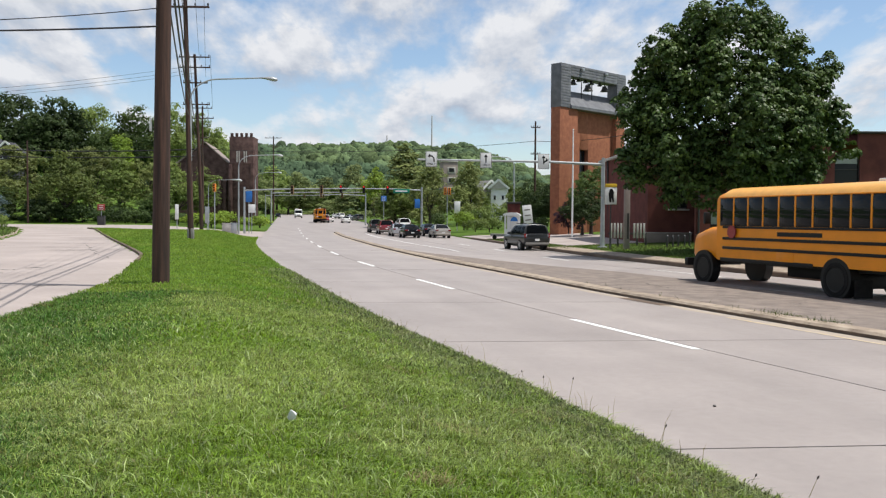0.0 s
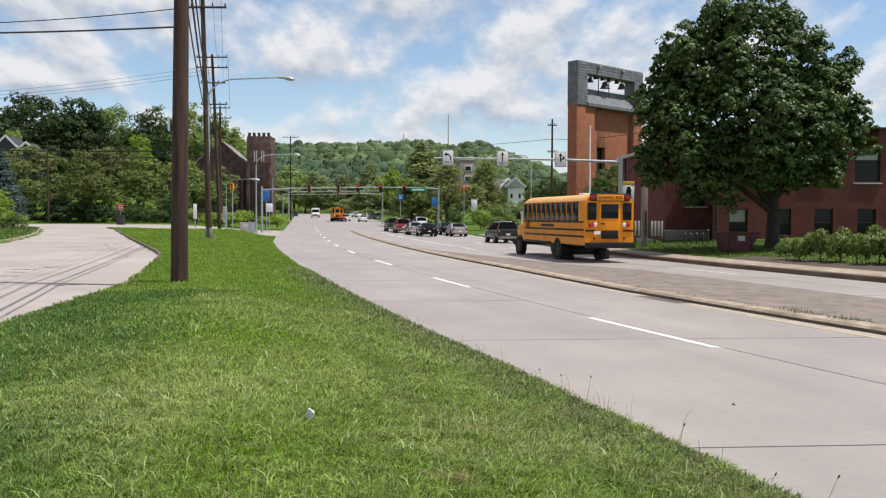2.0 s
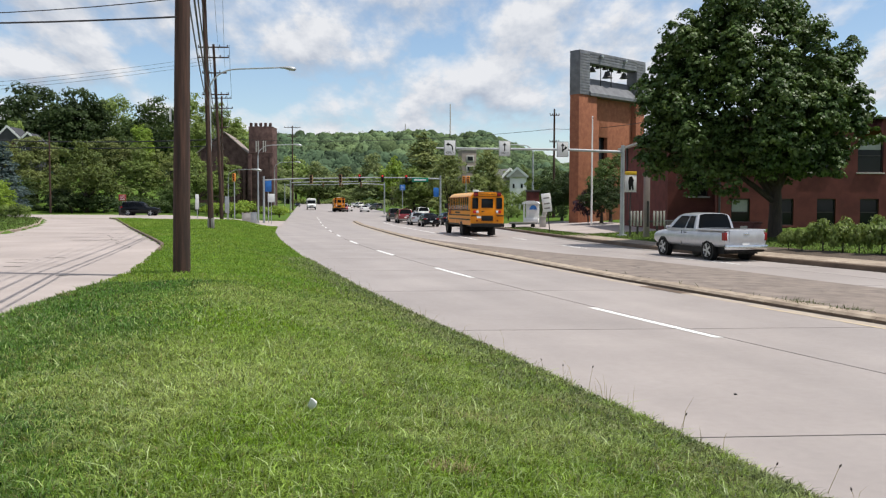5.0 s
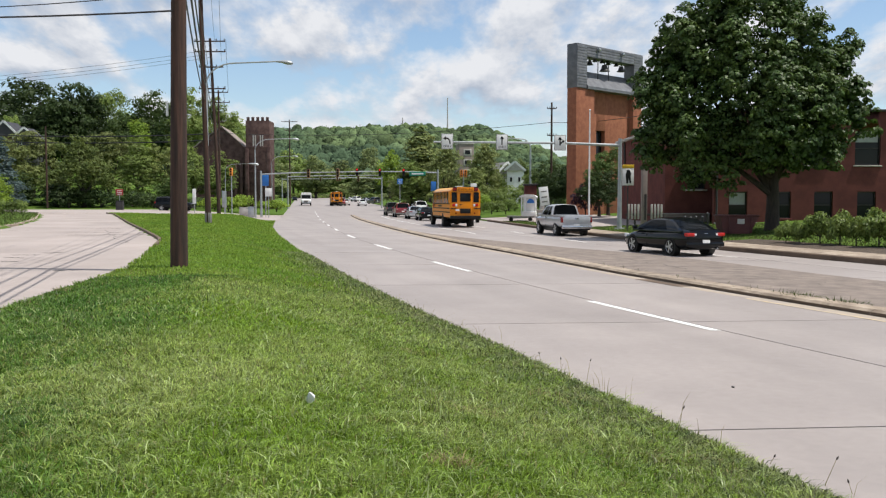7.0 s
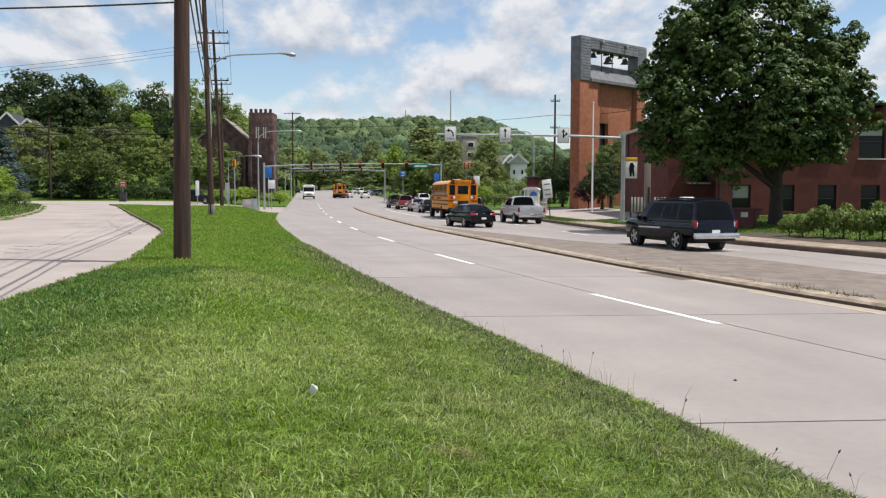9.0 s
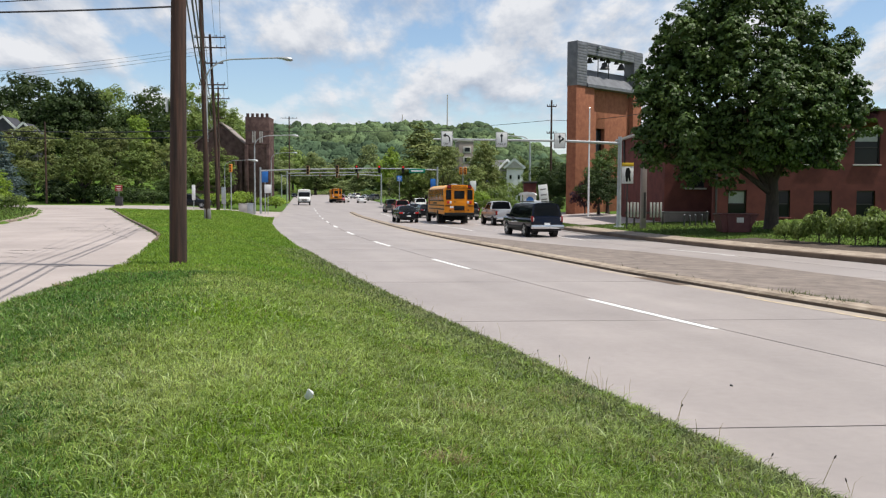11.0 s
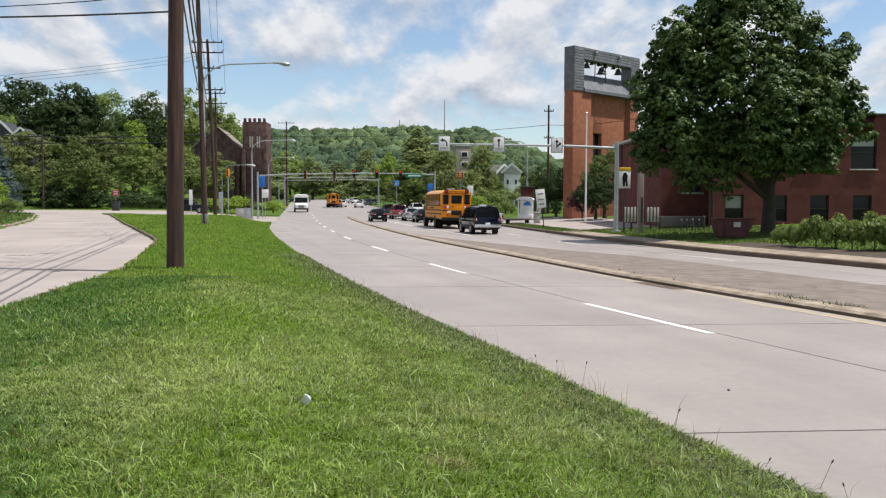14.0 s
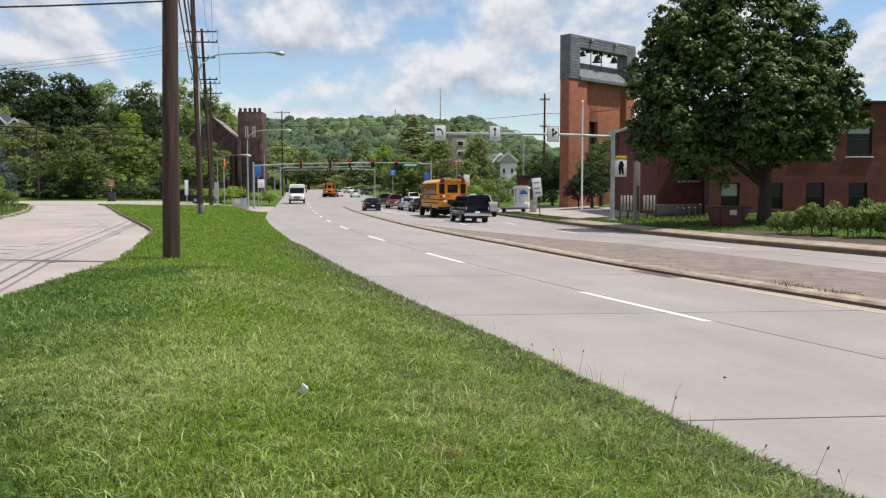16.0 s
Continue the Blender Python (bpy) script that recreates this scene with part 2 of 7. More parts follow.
M = dict(
    soil=mat("grass_ground", (0.050, 0.105, 0.012), 0.95, spec=0.1, other=(0.085, 0.130, 0.022), scale=1.3, bump=0.6, bump_scale=60, grain=0.35),
    blade=mat("grass_blade", (0.126, 0.215, 0.014), 0.42, other=(0.25, 0.315, 0.085), scale=0.4, per_island=0.7, leaf=True, spec=0.35, lo=0.38, hi=0.62, streak=0.5, band=(1.3, 9.0)),
    blade_far=mat("far_lawn_blade", (0.115, 0.225, 0.020), 0.6, other=(0.19, 0.275, 0.042), scale=0.35, per_island=0.45, leaf=True, spec=0.2, streak=0.25, band=(0.9, 16.0)),
    # slope blades are dark for lush growth and the shade of the bank
    slope=mat("lush_grass_blade", (0.046, 0.122, 0.014), 0.45, other=(0.110, 0.195, 0.032), scale=0.8, per_island=0.75, leaf=True, spec=0.3, streak=0.3, band=(0.8, 6.0)),
    pale_blade=mat("pale_grass_blade", (0.26, 0.35, 0.11), 0.4, other=(0.33, 0.39, 0.18), scale=1.5, per_island=0.5, leaf=True, spec=0.4),
    edge=mat("edge_grass", (0.088, 0.140, 0.036), 0.5, other=(0.22, 0.235, 0.105), scale=3.0, per_island=0.8, leaf=True, spec=0.35),
    # verge blades are darkened for the maple's shadow on the verge
    verge=mat("verge_grass", (0.042, 0.078, 0.014), 0.7, other=(0.085, 0.100, 0.032), scale=0.9, per_island=0.5, leaf=True, spec=0.2),
    weed=mat("broad_weed", (0.13, 0.215, 0.025), 0.6, other=(0.17, 0.25, 0.04), scale=2, per_island=0.4, leaf=True),
    dry=mat("dry_grass", (0.30, 0.25, 0.12), 0.8, other=(0.22, 0.20, 0.08), per_island=0.3, leaf=True),
    concrete=mat("road_concrete", (0.292, 0.256, 0.236), 0.60, spec=0.7, other=(0.241, 0.210, 0.194), scale=0.35, bump=0.12, bump_scale=90, grain=0.12, per_object=0.03, streak=0.22),
    joint=mat("joint_filler", (0.06, 0.055, 0.05), 0.95, scale=6),
    asphalt=mat("median_asphalt", (0.225, 0.185, 0.155), 0.95, other=(0.13, 0.105, 0.09), scale=1.6, bump=0.3, bump_scale=120, grain=0.25),
    kerb=mat("kerb_concrete", (0.36, 0.295, 0.225), 0.95, other=(0.20, 0.155, 0.115), scale=2.2, bump=0.3, bump_scale=50, grain=0.15, per_object=0.1),
    dirtykerb=mat("dirty_kerb", (0.085, 0.058, 0.040), 0.9, other=(0.15, 0.105, 0.072), scale=1.1, bump=0.3, grain=0.2),
    drive=mat("drive_concrete", (0.355, 0.305, 0.28), 0.9, other=(0.28, 0.24, 0.22), scale=0.3, bump=0.12, bump_scale=70, grain=0.12),
    dust=mat("road_dust", (0.37, 0.305, 0.235), 0.95, other=(0.30, 0.26, 0.23), scale=1.4, grain=0.15, streak=0.15),
    mulch=mat("dark_mulch", (0.045, 0.032, 0.022), 0.95, other=(0.085, 0.062, 0.042), scale=5, grain=0.3, bump=0.8, bump_scale=30),
    gutter=mat("dark_gutter", (0.13, 0.115, 0.105), 0.9, other=(0.20, 0.18, 0.165), scale=1.2, grain=0.15),
    paint=mat("white_road_paint", (0.78, 0.78, 0.76), 0.6, other=(0.6, 0.59, 0.57), scale=5, grain=0.1),
    yellow_paint=mat("yellow_road_paint", (0.52, 0.41, 0.25), 0.7, other=(0.36, 0.31, 0.25), scale=4),
    wood=mat("pole_wood", (0.078, 0.038, 0.026), 0.9, other=(0.022, 0.013, 0.010), scale=9, stretch=(1, 1, 0.06), bump=0.6, bump_scale=26, grain=0.3),
    steel=mat("galvanised_steel", (0.42, 0.44, 0.45), 0.5, metal=0.6, other=(0.32, 0.34, 0.35), scale=2, grain=0.08),
    darkmetal=mat("dark_metal", (0.035, 0.033, 0.032), 0.6, scale=6),
    wire=mat("black_wire", (0.012, 0.012, 0.013), 0.6, scale=2),
    brick=mat("orange_brick", (0.30, 0.125, 0.072), 0.92, spec=0.1, other=(0.225, 0.090, 0.055), scale=2.2, grain=0.25, bump=0.3, bump_scale=20),
    redbrick=mat("red_brick", (0.150, 0.054, 0.046), 0.92, spec=0.1, other=(0.105, 0.040, 0.036), scale=1.2, grain=0.22, bump=0.3, bump_scale=20),
    brownbrick=mat("brown_brick", (0.125, 0.080, 0.072), 0.95, spec=0.1, other=(0.058, 0.036, 0.033), scale=1.1, grain=0.45),
    slate=mat("grey_slate", (0.155, 0.160, 0.172), 0.55, other=(0.095, 0.10, 0.112), scale=1.5, grain=0.2, per_object=0.15),
    darkslate=mat("dark_roof_slate", (0.040, 0.040, 0.046), 0.7, other=(0.025, 0.025, 0.03), scale=1.5, grain=0.2),
    farwall=mat("weathered_brown_wall", (0.27, 0.225, 0.20), 0.9, other=(0.20, 0.165, 0.15), scale=0.7, grain=0.15),
    stone=mat("pale_stone", (0.46, 0.44, 0.41), 0.85, other=(0.36, 0.34, 0.31), scale=2, grain=0.12),
    window=glass_mat("window_glass", (0.012, 0.014, 0.016)),
    carglass=glass_mat("tinted_glass", (0.010, 0.012, 0.014)),
    frame=mat("window_frame", (0.035, 0.03, 0.028), 0.6),
    blind=mat("window_blind", (0.34, 0.36, 0.33), 0.7, scale=8),
    bark=mat("bark", (0.055, 0.042, 0.032), 0.95, other=(0.03, 0.024, 0.02), scale=4, stretch=(3, 3, 0.6), bump=0.8, bump_scale=18),
    leaf=mat("maple_leaf", (0.034, 0.072, 0.015), 0.52, other=(0.084, 0.134, 0.027), scale=0.9, per_island=0.45, leaf=True, through_leaf=0.2, spec=0.3),
    leaf_mid=mat("mid_green_leaf", (0.136, 0.200, 0.048), 0.6, other=(0.182, 0.240, 0.064), scale=0.25, per_island=0.2, per_object=0.38, leaf=True, spec=0.25),
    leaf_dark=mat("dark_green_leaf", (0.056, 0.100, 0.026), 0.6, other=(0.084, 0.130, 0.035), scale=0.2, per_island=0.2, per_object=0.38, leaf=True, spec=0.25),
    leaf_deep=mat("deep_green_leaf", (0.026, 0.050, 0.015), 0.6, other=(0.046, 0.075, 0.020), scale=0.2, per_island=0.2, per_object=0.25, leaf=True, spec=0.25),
    leaf_light=mat("light_green_leaf", (0.21, 0.30, 0.038), 0.6, other=(0.16, 0.25, 0.035), scale=0.3, per_island=0.3, per_object=0.15, leaf=True, spec=0.25),
    # leaf_far is paler and greyer: distance haze put into the leaf colour
    leaf_far=mat("hazed_far_leaf", (0.22, 0.265, 0.105), 0.7, other=(0.165, 0.215, 0.085), scale=0.15, per_island=0.2, per_object=0.35, leaf=True, spec=0.15),
    leaf_olive=mat("olive_leaf", (0.185, 0.215, 0.070), 0.6, other=(0.135, 0.175, 0.054), scale=0.3, per_island=0.25, per_object=0.3, leaf=True, spec=0.25),
    leaf_bush=mat("verge_bush_leaf", (0.115, 0.175, 0.035), 0.5, other=(0.18, 0.24, 0.055), scale=1.5, per_island=0.4, leaf=True, spec=0.3),
    leaf_blue=mat("blue_spruce_needle", (0.075, 0.115, 0.115), 0.7, other=(0.05, 0.085, 0.08), scale=0.8, per_island=0.3, leaf=True),
    leaf_purple=mat("purple_leaf", (0.06, 0.022, 0.035), 0.7, other=(0.035, 0.02, 0.025), scale=1, per_island=0.3, leaf=True),
    # canopy colours are lightened and bluer to hold the haze over the hills
    hill=mat("hazed_hill_canopy", (0.096, 0.136, 0.060), 0.95, other=(0.054, 0.086, 0.048), scale=0.010, per_island=0.5, lo=0.40, hi=0.60, detail=2, spec=0.1, bump=0.9, bump_scale=0.55, bump_depth=0.9),
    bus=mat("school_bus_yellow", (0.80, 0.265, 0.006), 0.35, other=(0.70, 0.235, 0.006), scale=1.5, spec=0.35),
    busroof=mat("bus_roof_pale", (0.80, 0.40, 0.08), 0.45, coat=0.2),
    black=mat("black_trim", (0.010, 0.010, 0.010), 0.5, spec=0.25),
    rubber=mat("tyre_rubber", (0.010, 0.010, 0.010), 0.9, spec=0.2, other=(0.018, 0.017, 0.016), scale=8),
    steelrim=mat("painted_steel_wheel", (0.014, 0.013, 0.013), 0.6, spec=0.3, other=(0.026, 0.024, 0.022), scale=6),
    rim=mat("alloy_rim", (0.55, 0.56, 0.58), 0.35, metal=0.8),
    chrome=mat("chrome", (0.65, 0.66, 0.68), 0.2, metal=0.9),
    red_lens=mat("red_lens", (0.20, 0.008, 0.007), 0.25, emit=(1, 0.03, 0.02), emit_power=0.01),
    brake_lens=mat("lit_brake_lens", (0.42, 0.014, 0.010), 0.25, emit=(1, 0.05, 0.03), emit_power=0.05),
    amber_lens=mat("amber_lens", (0.7, 0.22, 0.02), 0.3),
    clear_lens=mat("clear_lens", (0.75, 0.76, 0.78), 0.2),
    white=mat("white_paint", (0.78, 0.78, 0.76), 0.45, other=(0.7, 0.7, 0.69), scale=2),
    silver=mat("silver_car_paint", (0.50, 0.51, 0.53), 0.3, metal=0.35, coat=0.6),
    blackcar=mat("black_car_paint", (0.005, 0.006, 0.008), 0.1, coat=0.0, spec=0.28),
    navycar=mat("navy_car_paint", (0.004, 0.006, 0.015), 0.1, coat=0.0, spec=0.26),
    charcoal=mat("charcoal_car_paint", (0.016, 0.018, 0.019), 0.3, coat=0.3),
    redcar=mat("red_car_paint", (0.24, 0.012, 0.018), 0.3, coat=0.7),
    tan=mat("champagne_car_paint", (0.42, 0.39, 0.34), 0.35, metal=0.3, coat=0.5),
    lower=mat("grey_lower_trim", (0.20, 0.19, 0.175), 0.5),
    rust=mat("dumpster_red", (0.060, 0.008, 0.009), 0.6, other=(0.075, 0.015, 0.013), scale=4),
    signal=mat("signal_yellow", (0.26, 0.15, 0.06), 0.6),
    lit_red=mat("lit_red_signal", (0.8, 0.02, 0.01), 0.3, emit=(1, 0.03, 0.02), emit_power=0.45),
    green=mat("sign_green", (0.0, 0.20, 0.12), 0.5),
    blue=mat("sign_blue", (0.02, 0.16, 0.50), 0.5),
    stopred=mat("sign_red", (0.30, 0.03, 0.03), 0.5),
    signyellow=mat("sign_yellow", (0.75, 0.48, 0.03), 0.5),
    orange=mat("sign_orange", (0.75, 0.27, 0.03), 0.5),
    litter=mat("paper_litter", (0.82, 0.82, 0.84), 0.7),
)


# ---- mesh helpers ----
def part(name, bm, material, parent=None, label=""):
    """One mesh object out of a bmesh; sharp edges stay sharp."""
    bm.normal_update()
    for f in bm.faces:
        f.smooth = True
    for e in bm.edges:
        if len(e.link_faces) == 2 and e.calc_face_angle(0) > 0.6:
            e.smooth = False
    me = bpy.data.meshes.new(name)
    bm.to_mesh(me)
    bm.free()
    me.materials.append(M[material])
    ob = new(name, me)
    if parent:
        ob.parent = parent
    return tagged(ob, label)


def quick(name, verts, faces, material, parent=None, smooth=False):
    me = bpy.data.meshes.new(name)
    me.from_pydata(verts, [], faces)
    if smooth:
        me.polygons.foreach_set("use_smooth", [True] * len(me.polygons))
    me.materials.append(M[material])
    ob = new(name, me)
    if parent:
        ob.parent = parent
    return ob


def thing(name, label, category, m=None, group="", kind=""):
    ob = new(name)
    if m is not None:
        ob.matrix_basis = m
    return tagged(ob, label, category, group, kind)


def box(bm, c, s, bevel=0.0, turn=None):
    """A box of size s round the point c, with bevelled edges."""
    r = bmesh.ops.create_cube(bm, size=1.0, matrix=Matrix.Translation(c) @ (turn or Matrix()) @ Matrix.Diagonal((*s, 1)))
    if bevel:
        es = {e for v in r["verts"] for e in v.link_edges}
        bmesh.ops.bevel(bm, geom=list(es), offset=bevel, segments=2, affect="EDGES", profile=0.5)
    return bm


def rings(bm, rows, caps=True):
    """Skin over rows of equally many points."""
    vs = [[bm.verts.new(p) for p in row] for row in rows]
    n = len(rows[0])
    for a, b in zip(vs, vs[1:]):
        for i in range(n):
            j = (i + 1) % n
            bm.faces.new((a[i], a[j], b[j], b[i]))
    if caps:
        bm.faces.new(vs[0][::-1])
        bm.faces.new(vs[-1])
    return bm


def tube(bm, pts, radii, n=10):
    """A round bar along the points."""
    pts = [Vector(p) for p in pts]
    rows = []
    for i, p in enumerate(pts):
        d = (pts[min(i + 1, len(pts) - 1)] - pts[max(i - 1, 0)]).normalized()
        u = d.orthogonal().normalized() if abs(d.z) > 0.99 else Vector((0, 0, 1)).cross(d).normalized()
        if abs(d.z) > 0.99:
            u = Vector((1, 0, 0))
        v = d.cross(u).normalized()
        r = radii[i] if isinstance(radii, (list, tuple)) else radii
        rows.append([p + u * r * math.cos(2 * math.pi * k / n) + v * r * math.sin(2 * math.pi * k / n) for k in range(n)])
    rings(bm, rows)
    bmesh.ops.recalc_face_normals(bm, faces=bm.faces)
    return bm


def plate(bm, pts, depth):
    """A flat plate in the xz plane (pts are x, z), from y = -depth/2 to depth/2."""
    a = [bm.verts.new((p[0], -depth / 2, p[1])) for p in pts]
    b = [bm.verts.new((p[0], depth / 2, p[1])) for p in pts]
    n = len(pts)
    bm.faces.new(a)
    bm.faces.new(b[::-1])
    for i in range(n):
        j = (i + 1) % n
        bm.faces.new((a[i], a[j], b[j], b[i]))
    bmesh.ops.recalc_face_normals(bm, faces=bm.faces)
    return bm


def new_bm():
    return bmesh.new()


def letters(text, size, material, parent, m, name="lettering"):
    cu = bpy.data.curves.new(name, "FONT")
    cu.body, cu.size, cu.align_x, cu.align_y, cu.extrude = text, size, "CENTER", "CENTER", 0.004
    ob = bpy.data.objects.new(name, cu)
    scene.collection.objects.link(ob)
    bpy.context.view_layer.update()
    me = bpy.data.meshes.new_from_object(ob.evaluated_get(bpy.context.evaluated_depsgraph_get()))
    bpy.data.objects.remove(ob)
    me.materials.clear()
    me.materials.append(M[material])
    o = new(name, me)
    o.parent = parent
    o.matrix_basis = m
    return o


# ---- plan: lines of the road by distance ahead (y) ----
_sy = np.array([-60, -30, 0, 10, 20, 40, 55, 75, 110, 1200.0])
_ss = np.array([-0.5, -0.46, -0.40, -0.365, -0.30, -0.25, -0.20, -0.175, -0.163, -0.163])
_gy = np.arange(-60, 1200, 0.1)
_gx = np.concatenate([[0], np.cumsum(np.interp(_gy[:-1] + 0.05, _sy, _ss) * 0.1)])
_gx += 0.9 - np.interp(26.2, _gy, _gx)


def lane_x(y):
    return float(np.interp(y, _gy, _gx))


def left_x(y):
    return lane_x(y) + float(np.interp(y, [0, 6, 8, 10.4, 12, 15, 25, 32, 45, 55, 70, 100, 112, 120], [-4.95, -4.82, -4.70, -4.53, -4.43, -4.35, -4.2, -4.1, -4.1, -4.3, -4.7, -5.0, -5.1, -4.6]))


def med_l(y):
    return lane_x(y) + float(np.interp(y, [0, 15, 25, 35, 115], [3.95, 3.95, 3.9, 4.25, 4.4]))


def med_r(y):
    return med_l(y) + float(np.interp(y, [0, 22, 30, 35, 39, 45, 52, 57, 70, 116], [6.0, 5.8, 5.7, 5.2, 4.0, 2.95, 1.8, 1.2, 0.7, 0.5]))


def kerb_x(y):
    return float(np.interp(y, [-60, 0, 15, 28.5, 36.6, 45, 57, 70, 85, 102, 179, 302, 1200],
                           [43.5, 23.5, 18.9, 14.6, 12.2, 10.3, 8.5, 6.9, 5.2, 3.3, -11, -29, -175]))


def drive_x(y):
    return float(np.interp(y, [-60, 0, 8, 13.75, 17.85, 20.85, 26.6, 33, 35.6, 45.1, 57.6, 84.3, 90],
                           [-4, -5.4, -6.25, -6.82, -7.25, -7.70, -9.15, -10.85, -11.7, -15.7, -21, -32, -35]))


def drive_l(y):
    return float(np.interp(y, [-60, 20, 47, 52, 64, 84, 90], [-30, -24, -24, -25.5, -30, -39, -43]))


def road_z(y):
    return 0.0105 * max(0.0, y - 100)


def drive_z(y):
    return 0.35 + 0.0054 * y


def smooth(a, b, x):
    t = min(1.0, max(0.0, (x - a) / (b - a)))
    return t * t * (3 - 2 * t)


def street_z(x, y):
    s = left_x(y) - x
    return road_z(y) + 0.02 + (drive_z(y) - road_z(y) - 0.02) * smooth(0, 16, s)


S0, S1 = 90.0, 116.0          # the side street's near and far edge


def ridge_z(x, y):
    """Wooded hills: their crest seen over the road."""
    u = x / max(y, 1.0)
    crest = float(np.interp(u, [-0.8, -0.5, -0.30, -0.2, -0.12, -0.02, 0.01, 0.045, 0.075, 0.10, 0.14, 0.3, 0.8],
                            [0.090, 0.090, 0.086, 0.083, 0.084, 0.084, 0.080, 0.083, 0.072, 0.062, 0.050, 0.04, 0.04]))
    top = crest * 1000 - 13
    return top * smooth(430, 1000, y) * (1 - 0.5 * smooth(1050, 2200, y))


def ground_z(x, y):
    lx, kx, rz = left_x(y), kerb_x(y), road_z(min(y, 420.0))
    if lx <= x <= kx:
        z = rz - 0.14
    elif x > kx:
        r = x - kx
        z = rz + 0.13 + 0.045 * min(r, 28)
        if y > 120:
            z += 4 * smooth(5, 60, r) * smooth(120, 200, y)
    else:
        s = lx - x
        if y < S0:
            zd = drive_z(y)
            top = max(0.62 + 0.0025 * max(y, 0), zd + 0.05)
            z = 0.03 + (top - 0.03) * smooth(-0.4, 4.6, s)
            d = x - drive_x(y)
            if d > 0:
                z = zd + 0.07 + (z - zd - 0.07) * smooth(0, 5.0, d)
            elif x > drive_l(y):
                z = zd - 0.12
            else:
                z = zd + 0.14 + 0.02 * min(20, drive_l(y) - x)
            if d > 0 and y > S0 - 6:
                z = z + (street_z(x, y) + 0.06 - z) * smooth(S0 - 6, S0, y)
        elif y < S1:
            z = street_z(x, y) - 0.12
        else:
            z = max(rz + 0.1, street_z(x, S1) + 0.12) + 0.09 * max(0, min(y - S1 - 4, 90)) * smooth(6, 40, s)
    if y > 430:
        z = max(z, z * 0.3 + ridge_z(x, y))
    return z


def ground_sheet():
    offs = [0, 0.02, 0.25, 0.5] + [0.5 * i for i in range(2, 50)] + [26, 28, 31, 35, 40, 46, 54, 65, 80, 100, 130, 170, 230, 300, 400, 560, 800, 1100, 1500]
    ys = list(np.arange(-40, -2, 3.0)) + list(np.arange(-2, 60, 0.7)) + list(np.arange(60, 84, 1.5)) + list(np.arange(84, 122, 1.0)) \
        + list(np.arange(122, 200, 4.0)) + list(np.arange(200, 440, 12.0)) + list(np.arange(440, 1100, 20.0)) + [1150, 1250, 1400, 1700, 2100, 2600]
    verts, faces = [], []
    for y in ys:
        lx, kx = left_x(y), kerb_x(y)
        xs = [lx - o for o in offs[::-1]] + [lx + (kx - lx) * k / 8 for k in range(1, 8)] + [kx + o for o in offs]
        for i, x in enumerate(xs):
            z = ground_z(x, y)
            if i == len(offs) - 1:
                z = road_z(min(y, 420)) - 0.14
            if i == len(offs) + 7:
                z = road_z(min(y, 420)) - 0.14
            verts.append((x, y, z + 0.015 * noise.noise((x * 1.7, y * 1.7, 0)) if y < 60 else z))
    n = 2 * len(offs) + 7
    for r in range(len(ys) - 1):
        for c in range(n - 1):
            a = r * n + c
            faces.append((a, a + 1, a + n + 1, a + n))
    g = quick("ground", verts, faces, "soil", smooth=True)
    return tagged(g, "grassy ground rising to wooded hills", "ground", kind="structure")


def strip(name, fa, fb, za, zb, ys, material, parent=None, skirt=0.0):
    """A band between two lines of the plan."""
    verts, faces = [], []
    n = 4 if skirt else 2
    for y in ys:
        a, b = (fa(y), y, za(y)), (fb(y), y, zb(y))
        verts += [a, b] if not skirt else [(a[0], y, a[2] - skirt), a, b, (b[0], y, b[2] - skirt)]
    for i in range(len(ys) - 1):
        for k in range(n - 1):
            faces.append((i * n + k, i * n + k + 1, i * n + n + k + 1, i * n + n + k))
    return quick(name, verts, faces, material, parent)


def roads():
    ys = list(np.arange(-30, 200, 1.0)) + list(np.arange(200, 480, 10.0))
    base = strip("road", left_x, kerb_x, lambda y: road_z(y) - 0.007, lambda y: road_z(y) - 0.007, ys, "joint")
    tagged(base, "pale concrete road with dark joints", "road", kind="structure")
    # concrete slabs, lane by lane, with skewed joints
    g = 0.017

    def lanes(y):
        ml, mr, kx = med_l(y), med_r(y), kerb_x(y)
        return [(left_x(y) - 0.25, lane_x(y) - g), (lane_x(y) + g, ml + 0.02)], [(mr - 0.02, mr + (kx - mr) * 0.5 - g), (mr + (kx - mr) * 0.5 + g, kx + 0.02)]

    def slab(y0, y1, side, k):
        n = 6
        verts, faces = [], []
        skew = 0.30
        for i in range(n + 1):
            ya = y0 + (y1 - y0) * i / n
            if i == 0:
                ya += g
            if i == n:
                ya -= g
            # points on both borders, the right one moved along the road by the skew of the joint
            a, b = lanes(ya)[side][k]
            xm = lane_x(ya) if side == 0 else med_r(ya)
            yb0, yb1 = ya + (a - xm) * skew * 0.25, ya + (b - xm) * skew * 0.25
            a, b = lanes(yb0)[side][k][0], lanes(yb1)[side][k][1]
            for (x, y) in ((a, yb0), (b, yb1)):
                verts += [(x, y, road_z(y) - 0.022), (x, y, road_z(y))]
        for i in range(n):
            o = i * 4
            faces += [(o + 1, o + 3, o + 7, o + 5), (o, o + 1, o + 5, o + 4), (o + 3, o + 2, o + 6, o + 7)]
        faces += [(0, 2, 3, 1), (n * 4, n * 4 + 1, n * 4 + 3, n * 4 + 2)]
        quick("slab", verts, faces, "concrete", base)

    for side in (0, 1):
        y = 1.36 if side == 0 else 3.1
        y -= 6.9 * 3
        while y < 112:
            for k in (0, 1):
                slab(y, y + 6.9, side, k)
            y += 6.9
